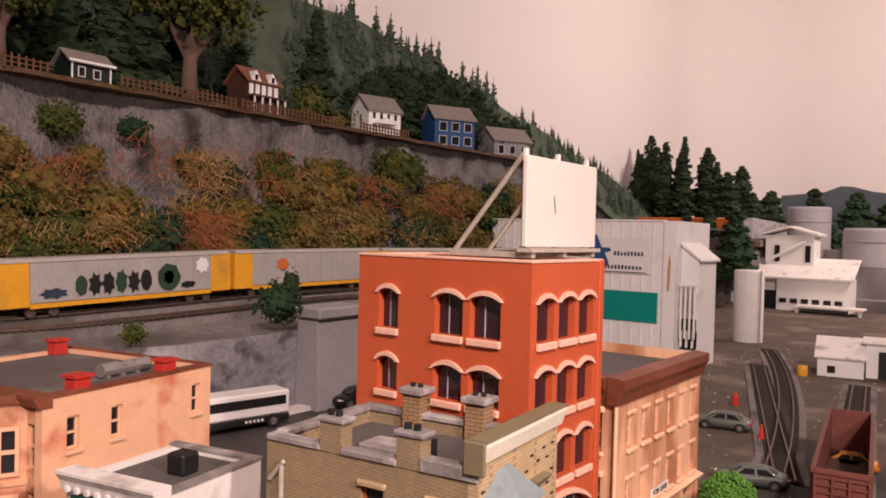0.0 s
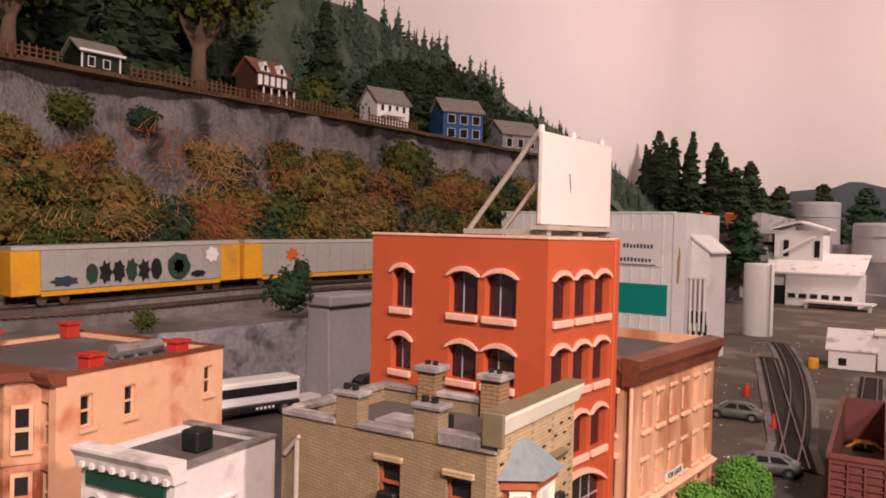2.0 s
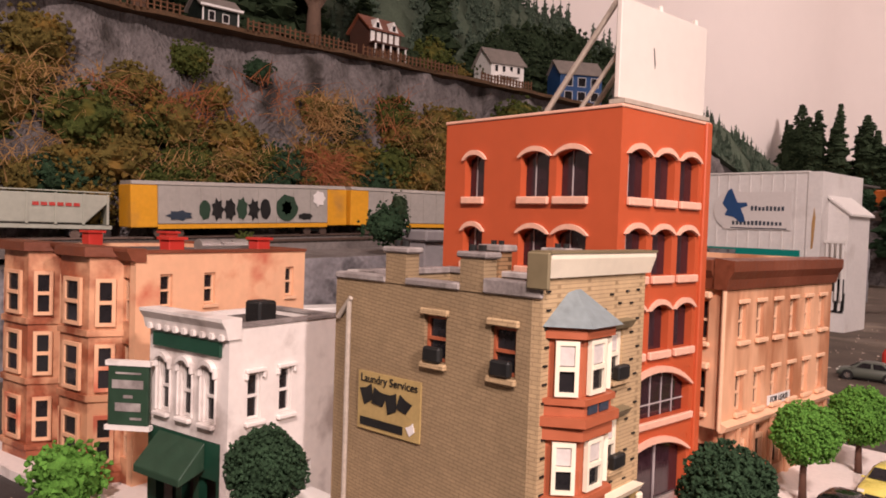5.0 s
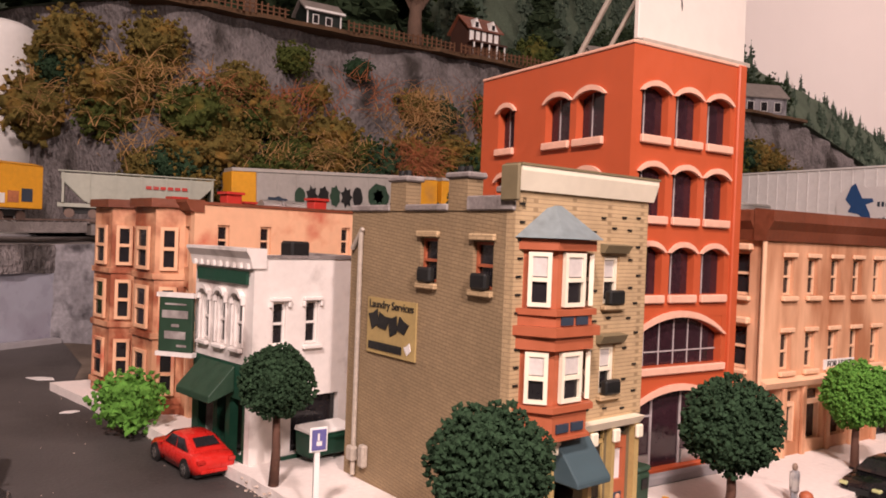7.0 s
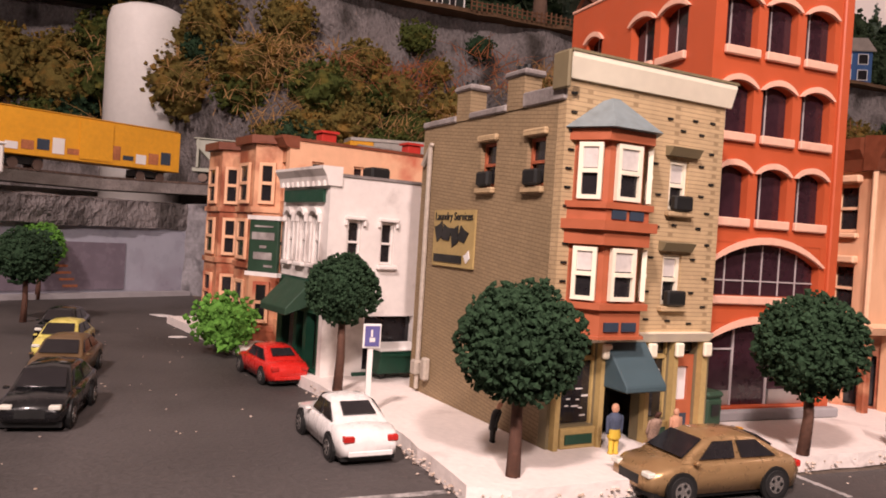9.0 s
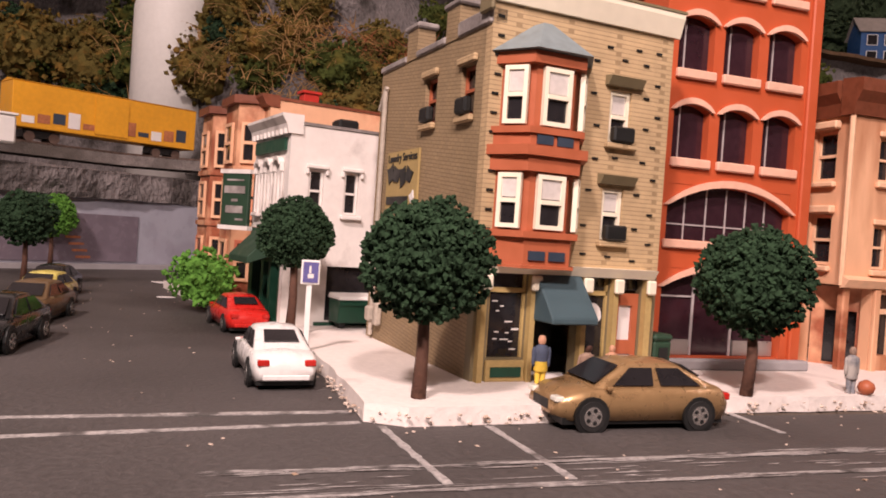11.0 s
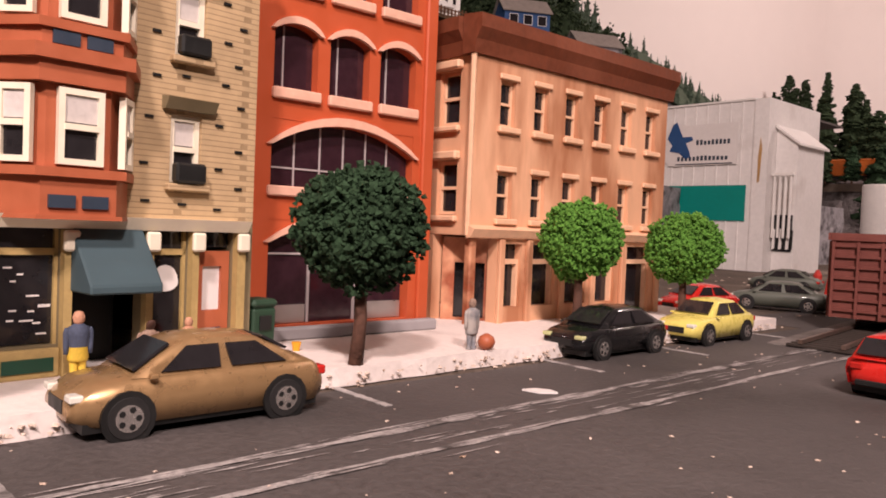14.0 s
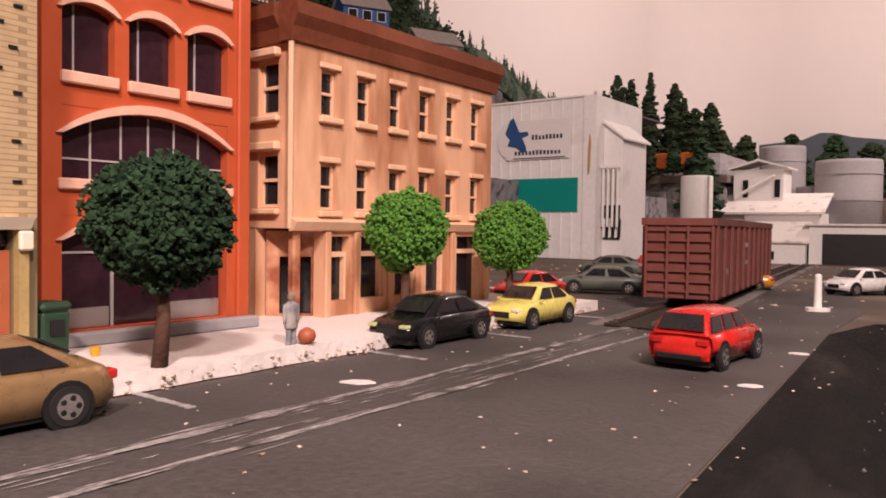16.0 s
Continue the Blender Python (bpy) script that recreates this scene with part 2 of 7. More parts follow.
def place(x, y, z=0.0, rz=0.0):
    return Matrix.LocRotScale((x, y, z), Euler((0, 0, radians(rz))), None)


def thing(name, label, category, group="", kind=""):
    return tagged(new(name), label, category, group, kind)


def bx(bm, a0, a1, b0, b1, c0, c1):
    vs = [bm.verts.new(p) for p in ((a0, b0, c0), (a1, b0, c0), (a1, b1, c0), (a0, b1, c0), (a0, b0, c1), (a1, b0, c1), (a1, b1, c1), (a0, b1, c1))]
    for f in ((3, 2, 1, 0), (4, 5, 6, 7), (0, 1, 5, 4), (1, 2, 6, 5), (2, 3, 7, 6), (3, 0, 4, 7)):
        bm.faces.new([vs[i] for i in f])
    return bm


def box(*s):
    return bx(bmesh.new(), *s)


def boxes(*many):
    bm = bmesh.new()
    for s in many:
        bx(bm, *s)
    return bm


DISTRICT = [Matrix()]  # frame of the district being built, in modules


def farther(s):
    """A district set farther back from the near end of the street, and larger by as much."""
    return Matrix.Translation((0.63, 0.85, 3.6)) @ Matrix.Scale(s, 4) @ Matrix.Translation((-0.63, -0.85, -3.6))


def part(name, bm, material, parent=None, label="", m=None, bevel=0.0, smooth=False, kind=""):
    if bevel:
        bmesh.ops.bevel(bm, geom=list(bm.edges), offset=bevel, segments=1, affect="EDGES", clamp_overlap=True)
    if m is not None:
        bm.transform(m)
    bm.transform(Matrix.Scale(K, 4) @ DISTRICT[0])
    bmesh.ops.recalc_face_normals(bm, faces=bm.faces)
    me = bpy.data.meshes.new(name)
    bm.to_mesh(me)
    bm.free()
    return seat(name, me, material, parent, label, smooth, kind)


def seat(name, me, material, parent=None, label="", smooth=False, kind=""):
    me.materials.append(material)
    if smooth:
        me.polygons.foreach_set("use_smooth", [True] * len(me.polygons))
    ob = new(name, me)
    ob.parent = parent
    if label or kind:
        tagged(ob, label, kind=kind)
    return ob


def raw(name, verts, faces, material, parent=None, label="", smooth=False, kind=""):
    me = bpy.data.meshes.new(name)
    g = np.array(DISTRICT[0])
    v, f = (np.asarray(verts, dtype=np.float32) @ g[:3, :3].T + g[:3, 3]) * K, np.asarray(faces, dtype=np.int32)
    me.from_pydata(v.tolist(), [], f.tolist())
    me.update()
    return seat(name, me, material, parent, label, smooth, kind)


def holed(u0, u1, v0, v1, thick, holes):
    """A wall panel from w = -thick to 0 with rectangular openings through it."""
    us = sorted({u0, u1, *(h[0] for h in holes), *(h[1] for h in holes)})
    vs = sorted({v0, v1, *(h[2] for h in holes), *(h[3] for h in holes)})
    us, vs = [u for u in us if u0 <= u <= u1], [v for v in vs if v0 <= v <= v1]

    def full(i, j):
        if not (0 <= i < len(us) - 1 and 0 <= j < len(vs) - 1):
            return False
        a, b = (us[i] + us[i + 1]) / 2, (vs[j] + vs[j + 1]) / 2
        return not any(h[0] < a < h[1] and h[2] < b < h[3] for h in holes)

    bm, seen = bmesh.new(), {}

    def v(i, j, w):
        if (i, j, w) not in seen:
            seen[i, j, w] = bm.verts.new((us[i], vs[j], -thick * w))
        return seen[i, j, w]

    for i in range(len(us) - 1):
        for j in range(len(vs) - 1):
            if not full(i, j):
                continue
            bm.faces.new((v(i, j, 0), v(i + 1, j, 0), v(i + 1, j + 1, 0), v(i, j + 1, 0)))
            bm.faces.new((v(i, j + 1, 1), v(i + 1, j + 1, 1), v(i + 1, j, 1), v(i, j, 1)))
            for di, dj, a, b in ((-1, 0, (i, j), (i, j + 1)), (1, 0, (i + 1, j + 1), (i + 1, j)), (0, -1, (i + 1, j), (i, j)), (0, 1, (i, j + 1), (i + 1, j + 1))):
                if not full(i + di, j + dj):
                    bm.faces.new((v(*a, 0), v(*b, 0), v(*b, 1), v(*a, 1)))
    return bm


def prism(pts, c0, c1, axes=(0, 1, 2)):
    """A polygon in the first two axes, drawn out along the third."""
    bm = bmesh.new()

    def put(a, b, c):
        p = [0, 0, 0]
        p[axes[0]], p[axes[1]], p[axes[2]] = a, b, c
        return bm.verts.new(p)

    lo, hi = [put(a, b, c0) for a, b in pts], [put(a, b, c1) for a, b in pts]
    bm.faces.new(lo[::-1]), bm.faces.new(hi)
    for i in range(len(pts)):
        j = (i + 1) % len(pts)
        bm.faces.new((lo[i], lo[j], hi[j], hi[i]))
    return bm


def arc(u0, u1, v, rise, n=12):
    c, h = (u0 + u1) / 2, (u1 - u0) / 2
    r = (h * h + rise * rise) / (2 * rise)
    a = math.asin(h / r)
    return [(c + r * math.sin(a * (2 * i / n - 1)), v + rise - r + r * math.cos(a * (2 * i / n - 1))) for i in range(n + 1)]


def arch_band(u0, u1, v, rise, t, w0, w1, n=12):
    inner, outer = arc(u0, u1, v, rise, n), arc(u0 - t * 0.6, u1 + t * 0.6, v, rise + t, n)
    return prism(inner + outer[::-1], w0, w1)


def spandrel(u0, u1, v, rise, w0, w1, n=12):
    return prism(arc(u0, u1, v, rise, n) + [(u1, v + rise + 0.004), (u0, v + rise + 0.004)], w0, w1)


def tube(points, r, n=8):
    bm, rings = bmesh.new(), []
    pts = [Vector(p) for p in points]
    rad = r if isinstance(r, (list, tuple)) else [r] * len(pts)
    for i, p in enumerate(pts):
        d = (pts[min(i + 1, len(pts) - 1)] - pts[max(i - 1, 0)]).normalized()
        side = d.orthogonal().normalized() if abs(d.z) < 0.99 else Vector((1, 0, 0))
        up = d.cross(side)
        rings.append([bm.verts.new(p + rad[i] * (math.cos(2 * math.pi * k / n) * side + math.sin(2 * math.pi * k / n) * up)) for k in range(n)])
    for a, b in zip(rings, rings[1:]):
        for k in range(n):
            bm.faces.new((a[k], a[(k + 1) % n], b[(k + 1) % n], b[k]))
    bm.faces.new(rings[0][::-1]), bm.faces.new(rings[-1])
    return bm


def lathe(profile, x=0, y=0, n=24):
    bm, rings = bmesh.new(), []
    for r, z in profile:
        rings.append([bm.verts.new((x + r * math.cos(2 * math.pi * k / n), y + r * math.sin(2 * math.pi * k / n), z)) for k in range(n)])
    for a, b in zip(rings, rings[1:]):
        for k in range(n):
            bm.faces.new((a[k], a[(k + 1) % n], b[(k + 1) % n], b[k]))
    bm.faces.new(rings[0][::-1]), bm.faces.new(rings[-1])
    return bm


def words(text, size, m, material, parent, name="lettering", align="CENTER"):
    """Raised lettering in the built-in font; m maps its x, y to the wall."""
    cu = bpy.data.curves.new(name, "FONT")
    cu.body, cu.size, cu.align_x, cu.align_y, cu.extrude = text, size, align, "CENTER", 0.004
    tmp = bpy.data.objects.new("tmp", cu)
    scene.collection.objects.link(tmp)
    me = bpy.data.meshes.new_from_object(tmp.evaluated_get(bpy.context.evaluated_depsgraph_get()))
    bpy.data.objects.remove(tmp)
    me.transform(Matrix.Scale(K, 4) @ m)
    return seat(name, me, material, parent)


def sash(parent, m, u0, u1, v0, v1, frame_mat, depth=0.05, bar=0.022, curtain=False, glass_mat=None, mullion=False):
    """A two-light sash window set back in its opening."""
    g = 0.004
    u0, u1, v0, v1 = u0 + g, u1 - g, v0 + g, v1 - g
    mid = (v0 + v1) / 2
    win = part("window", boxes((u0, u0 + bar, v0, v1, -depth, -depth + 0.03), (u1 - bar, u1, v0, v1, -depth, -depth + 0.03), (u0 + bar, u1 - bar, v0, v0 + bar, -depth, -depth + 0.03),
                               (u0 + bar, u1 - bar, v1 - bar, v1, -depth, -depth + 0.03), (u0 + bar, u1 - bar, mid - bar / 2, mid + bar / 2, -depth, -depth + 0.036)), frame_mat, parent, "", m)
    for a, b, n in ((v0 + bar, mid - bar / 2, "pane"), (mid + bar / 2, v1 - bar, "pane")):
        part(n, box(u0 + bar, u1 - bar, a, b, -depth + 0.004, -depth + 0.012), glass_mat or M_GLASS, win, "", m)
    if curtain:
        part("curtain", box(u0 + bar, u1 - bar, mid + 0.02, v1 - bar, -depth + 0.013, -depth + 0.018), M_CURTAIN, win, "white curtain", m)
    return win


ICO_V, ICO_F = None, None


def _ico():
    global ICO_V, ICO_F
    bm = bmesh.new()
    bmesh.ops.create_icosphere(bm, subdivisions=1, radius=1)
    bm.verts.ensure_lookup_table()
    ICO_V = np.array([v.co[:] for v in bm.verts])
    ICO_F = np.array([[v.index for v in f.verts] for f in bm.faces])
    bm.free()


_ico()
OCT_V = np.array([(1, 0, 0), (-1, 0, 0), (0, 1, 0), (0, -1, 0), (0, 0, 1), (0, 0, -1)], float)
OCT_F = np.array([(0, 2, 4), (2, 1, 4), (1, 3, 4), (3, 0, 4), (2, 0, 5), (1, 2, 5), (3, 1, 5), (0, 3, 5)])


def clumps(centres, sizes, rng, fine=False, flat=1.0):
    """Many small uneven leaf clumps at the given centres, as verts and faces."""
    bv, bf = (ICO_V, ICO_F) if fine else (OCT_V, OCT_F)
    n, k = len(centres), len(bv)
    q = rng.normal(size=(n, 3, 3))
    q, _ = np.linalg.qr(q)
    v = np.einsum("kj,njl->nkl", bv, q) * (rng.uniform(0.55, 1.25, (n, k, 1))) * np.asarray(sizes).reshape(-1, 1, 1)
    v[..., 2] *= flat
    v += np.asarray(centres)[:, None]
    f = bf[None] + (np.arange(n) * k)[:, None, None]
    return v.reshape(-1, 3), f.reshape(-1, 3)


def lump(r, seed, squash=1.0, amp=0.25):
    """An uneven closed core that fills the inside of a shrub or crown."""
    bm = bmesh.new()
    bmesh.ops.create_icosphere(bm, subdivisions=3, radius=r)
    for v in bm.verts:
        n = v.co.normalized()
        v.co *= 1 + amp * noise.noise(n * 2.0 + Vector((seed, 0, 0))) + amp * 0.5 * noise.noise(n * 5.0 + Vector((0, seed, 0)))
        v.co.z *= squash
    bm.verts.ensure_lookup_table()
    v, f = np.array([v.co[:] for v in bm.verts]), np.array([[q.index for q in fc.verts] for fc in bm.faces])
    bm.free()
    return v, f


def joined(*vf):
    vs, fs, off = [], [], 0
    for v, f in vf:
        vs.append(v), fs.append(np.asarray(f) + off)
        off += len(v)
    return np.concatenate(vs), np.concatenate(fs)


# ---- the setting ----
def sheet(name, pts, z, material, label, category, thick=0.05, jitter=0.0, step=0.0, seed=1, kind="structure"):
    """A flat slab over a polygon; its rim may be broken up."""
    rng = random.Random(seed)
    if step:
        out = []
        for (a, b), (c, d) in zip(pts, pts[1:] + pts[:1]):
            n = max(1, int(math.hypot(c - a, d - b) / step))
            out += [(a + (c - a) * i / n + (rng.uniform(-jitter, jitter) if i else 0), b + (d - b) * i / n + (rng.uniform(-jitter, jitter) if i else 0)) for i in range(n)]
        pts = out
    ob = part(name, prism(pts, z - thick, z), material)
    return tagged(ob, label, category, kind=kind)


EDGE = [(1.0, -8), (0.97, 5), (0.86, 6.7), (0.45, 11.2), (0.62, 12.2), (1.9, 13.4), (3.5, 17), (5, 30), (7, 70)]
sheet("ground", [(-24, -8), *EDGE, (-24, 70)], -0.006, M_GROUND, "grey brown scenic dirt base of the layout", "ground", 0.3)
ROAD = [(-13.2, -8), (0.98, -8), (0.95, 5), (0.84, 6.7), (0.43, 11.2), (0.4, 13), (-0.2, 16), (-2.4, 16), (-2.4, 12), (-1.6, 11.8), (-1.6, 4.4), (-4.2, 4.2), (-6, 3.9), (-9, 3.3), (-10.5, 3.6), (-13.2, 3.6)]
sheet("road", ROAD, 0.0, M_ASPHALT, "worn dark grey model street with faded lines", "road", 0.004)
PAVE = [(-1.71, 11.5), (-1.66, 6.3), (-1.47, 5.05), (-1.44, 4.42), (-1.56, 4.22), (-3.1, 4.2), (-4.3, 4.0), (-6.3, 3.58), (-8.7, 3.02), (-8.9, 6.2), (-6.5, 7.5), (-4.4, 8), (-2.9, 11.5)]
sheet("pavement", PAVE, 0.1, M_PAVE, "white plaster pavement with a crumbling kerb", "pavement", 0.098, 0.014, 0.16, 5)
rng = np.random.default_rng(3)
pts = []
for (a, b), (c, d) in zip(PAVE[0:6], PAVE[1:7]):
    n = int(math.hypot(c - a, d - b) / 0.022)
    for i in range(n):
        t = rng.random()
        pts.append((a + (c - a) * t + rng.normal(0, 0.03) + 0.015, b + (d - b) * t + rng.normal(0, 0.025) - 0.01, rng.uniform(0.0, 0.07)))
tagged(raw("kerb_rubble", *clumps(pts, rng.uniform(0.006, 0.022, len(pts)), rng, flat=0.6), M_CRUMB), "crumbled plaster bits along the kerb", "rubble", kind="stuff")
pts = np.stack([rng.uniform(-1.6, 0.9, 160), rng.uniform(3.2, 12, 160), np.full(160, 0.004)], 1)
pts = np.concatenate([pts, np.stack([rng.uniform(-9, -2, 60), rng.uniform(1.5, 3.7, 60), np.full(60, 0.004)], 1)])
tagged(raw("road_litter", *clumps(pts, rng.uniform(0.004, 0.016, len(pts)), rng, flat=0.4), M_CRUMB), "pale crumbs scattered over the street", "litter", kind="stuff")
for i, (a, b, s, r) in enumerate(((-1.02, 7.35, 0.09, 20), (-0.75, 10.6, 0.07, 50), (0.55, 8.6, 0.06, 10), (-9.5, 3.0, 0.2, 35), (-7.4, 3.1, 0.1, 80), (0.5, 9.9, 0.06, 0))):
    scrap = part("paper_scrap", prism([(-s, -s * 0.4), (s * 0.2, -s * 0.55), (s, 0.1 * s), (s * 0.4, s * 0.5), (-s * 0.5, s * 0.3)], 0.004, 0.014), M_SIGNW, None, "", place(a, b, 0, r))
    tagged(scrap, "torn white paper scrap lying on the road", "litter", "scraps on the road")


def stripe(a, b, width, name="road_line"):
    a, b = Vector(a), Vector(b)
    d = (b - a).normalized()
    n = Vector((-d.y, d.x)) * width / 2
    rr, k, left, right = random.Random(int(a.x * 100 + a.y * 10)), 24, [], []
    for i in range(k + 1):
        p, w = a.lerp(b, i / k), 1 + rr.uniform(-0.25, 0.25)
        left.append((p.x + n.x * w, p.y + n.y * w)), right.append((p.x - n.x * w, p.y - n.y * w))
    return tagged(part(name, prism(left + right[::-1], 0.001, 0.005), M_PAINT), "worn white painted line on the street", "road line", "street lines", "structure")


stripe((-1.46, 4.29), (-0.6, 4.35), 0.04)
stripe((-1.44, 4.85), (-0.6, 4.89), 0.04)
for y in (6.5, 8.12, 9.35, 10.9):
    stripe((-1.66, y), (-1.2, y), 0.04)


def streaks(a, b, spread, count, seed, label):
    """A worn line: many broken slivers of old paint along one course."""
    a, b, rr, bm = Vector(a), Vector(b), random.Random(seed), bmesh.new()
    d = (b - a).normalized()
    n, full = Vector((-d.y, d.x)), (b - a).length
    for i in range(count):
        s, ln, off, w = rr.uniform(0, full), rr.uniform(0.05, 0.5), rr.gauss(0, spread), rr.uniform(0.002, 0.009)
        p, q = a + d * s + n * off, a + d * min(s + ln, full) + n * (off + rr.gauss(0, 0.004))
        mid = p.lerp(q, 0.5) + n * rr.gauss(0, 0.003)
        z = 0.0035 + 0.00001 * i
        bm.faces.new([bm.verts.new((v.x, v.y, z)) for v in (p, mid - n * w, q, mid + n * w)])
    return tagged(part("road_line", bm, M_PAINT), label, "road line", "street lines", "structure")


streaks((-0.80, 3.4), (-0.93, 11.6), 0.017, 420, 5, "streaky worn white line along the street")
streaks((-0.52, 3.4), (-0.62, 11.6), 0.014, 300, 6, "streaky worn white line along the street")
streaks((-0.66, 3.4), (-0.78, 14.0), 0.08, 130, 7, "faint smeared paint streaks along the street")
stripe((-1.66, 1.0), (-1.76, 4.2), 0.05)
stripe((-1.22, 1.0), (-1.54, 4.2), 0.045)
# the black board along the layout's edge
lip = [(x, y) for x, y in EDGE]
vs, fs = [], []
for i, (x, y) in enumerate(lip):
    vs += [(x - 0.01, y, -0.002), (x + 0.18, y - 0.02, -0.06), (x + 0.55, y - 0.1, -0.28), (x + 0.75, y - 0.12, -0.3), (x + 0.78, y - 0.12, -14)]
    if i:
        fs += [[5 * i - 5 + j, 5 * i - 4 + j, 5 * i + 1 + j, 5 * i + j] for j in range(4)]
tagged(raw("edge_board", vs, fs, M_FASCIA), "black painted sloping edge board of the layout", "edge board", kind="structure")
rim = np.array([(a + (c - a) * t + w, b + (d - b) * t, -w * 0.45 - 0.01) for (a, b), (c, d) in zip(EDGE[:5], EDGE[1:6]) for t, w in zip(rng.random(60), rng.uniform(0.0, 0.45, 60))])
tagged(raw("edge_grit", *clumps(rim, rng.uniform(0.003, 0.014, len(rim)), rng), M_BALLAST), "grey grit along the black edge board", "grit", kind="stuff")


def track_x(y):
    """Straight along the cliff, then an S-bend behind the parking lot."""
    return float(np.interp(y, (-4, -2, -1, 0, 1, 2, 3, 4, 5, 6, 7, 9), (-10.4, -11.15, -11.55, -12.05, -12.65, -13.25, -13.72, -13.92, -13.86, -13.64, -13.42, -13.3)))


def dip(y):
    """The railway falls gently towards the parking lot."""
    return 0.36 * min(max((13 - y) / 11, 0), 1)


def recess(y):
    return min(0.5 * (6 - y) ** 1.6, 5.4) if y < 6 else 0.0


def crest(y):
    return 7.0 if y < 29 else max(4.6, 7.0 - 0.3 * (y - 29))


# terrace of the railway, with its retaining wall
RIM = [(-9.0, -3.5, 1.75), (-11.25, 0.9, 1.75), (-13.05, 3.45, 1.78), (-11.9, 4.9, 2.05), (-11.1, 5.75, 2.18), (-9.95, 8.0, 2.18), (-9.55, 10.3, 2.2), (-9.4, 16, 2.2), (-10.5, 27, 2.2), (-10.5, 36, 2.2)]
vs, fs = [], []
RIM = [(x, y, z - (dip(y) if y > 3.5 else 0.1)) for x, y, z in RIM]
for i, (x, y, z) in enumerate(RIM):
    vs += [(x, y, z), (min(track_x(y), -13.3) - 7, y, z + 0.12)]
    if i:
        fs.append([2 * i - 2, 2 * i - 1, 2 * i + 1, 2 * i])
tagged(raw("railway_terrace", vs, fs, M_BALLAST), "grey ballasted terrace carrying the railway", "terrace", kind="structure")


def rough_wall(name, line, z0, material, label, cat, cell=0.18, amp=0.05, seed=0.0, cap=True):
    vs, fs, cols = [], [], 0
    pts = []
    for (a, b, za), (c, d, zc) in zip(line, line[1:]):
        n = max(1, int(math.hypot(c - a, d - b) / cell))
        pts += [(a + (c - a) * i / n, b + (d - b) * i / n, za + (zc - za) * i / n) for i in range(n)]
    pts.append(line[-1])
    rows = 12
    for i, (x, y, z) in enumerate(pts):
        p, q = pts[max(i - 1, 0)], pts[min(i + 1, len(pts) - 1)]
        d = Vector((q[0] - p[0], q[1] - p[1])).normalized()
        n = Vector((d.y, -d.x))
        for j in range(rows + 1):
            zz = z0 + (z - z0) * j / rows
            o = amp * noise.noise((x * 1.7 + seed, y * 1.7, zz * 2.2)) + 0.5 * amp * noise.noise((x * 6, y * 6, zz * 6 + seed))
            vs.append((x + n.x * o, y + n.y * o, zz))
        if i:
            a, b = (i - 1) * (rows + 1), i * (rows + 1)
            fs += [[a + j, b + j, b + j + 1, a + j + 1] for j in range(rows)]
    ob = raw(name, vs, fs, material)
    md = ob.modifiers.new("thickness", "SOLIDIFY")
    md.thickness, md.offset = 0.12 * K, 0
    return tagged(ob, label, cat, kind="structure")


rough_wall("retaining_wall", RIM[2:], -0.02, M_CONC, "mottled grey plaster retaining wall below the railway", "retaining wall")
rough_wall("rock_band", [(x + 0.02, y - 0.02, z) for x, y, z in RIM[:3]], 1.2, M_ROCK, "grey rock band above the plastic sheet", "rock band", amp=0.12)
sheetwall = thing("plastic_backdrop_sheet", "shiny blue grey plastic sheet standing behind the parking lot", "plastic sheet", kind="structure")
a, b = Vector((-13.1, 3.5)), Vector((-8.9, -3.5))
d = (b - a).normalized()
m = Matrix(((-d.x, 0, 0.857, b.x), (-d.y, 0, 0.515, b.y), (0, 1, 0, 0), (0, 0, 0, 1)))
L = (a - b).length
part("sheet", box(0, L, 0.0, 1.32, 0.02, 0.06), M_PLASTIC, sheetwall, "", m)
part("smoky_panel", box(L - 4.3, L - 1.3, 0.12, 0.92, 0.064, 0.085), M_SMOKE, sheetwall, "smoky purple panel", m)
part("base_strip", box(L - 6.5, L - 0.1, 0.0, 0.08, 0.09, 0.3), M_PIER, sheetwall, "", m)
for k in range(4):
    part("orange_mark", box(L - 2.55 + 0.06 * k, L - 2.3 + 0.06 * k, 0.5 - 0.11 * k, 0.54 - 0.11 * k, 0.087, 0.093), M_STRAWRED, sheetwall, "faint orange mark", m)

# road ramp behind the shops
sheet("back_road", [(-9.9, 6.9), (-6.9, 6.9), (-5.0, 9), (-5.0, 14), (-9.4, 14)], 0.75, M_ASPHALT, "dark back road beside the retaining wall", "road", 0.73)
stripe_b = part("back_road_edge", boxes((-9.4, -9.1, 7.1, 13, 0.752, 0.82)), M_PAVE)
tagged(stripe_b, "white kerb strip of the back road", "kerb", kind="structure")
for u, y in ((-8.4, 11.2), (-8.2, 9.6)):
    tagged(part("road_arrow", prism([(-0.06, -0.3), (0.06, -0.3), (0.06, 0.1), (0.16, 0.1), (0, 0.35), (-0.16, 0.1), (-0.06, 0.1)], 0.752, 0.757), M_PAINT, None, "", place(u, y)), "worn white arrow painted on the back road", "road marking", "road arrows", "structure")
pier = thing("bridge_pier", "pale grey concrete bridge abutment beside the retaining wall", "abutment")
pm = place(-9.25, 10.55, 0, 3)
part("shaft", prism([(-0.3, 0.0), (0.32, 0.0), (0.25, 2.35), (-0.25, 2.35)], -0.55, 0.6, (0, 2, 1)), M_PIER, pier, "", pm, 0.02)
part("cap", box(-0.36, 0.36, -0.62, 0.68, 2.36, 2.56), M_PIER, pier, "", pm, 0.03)

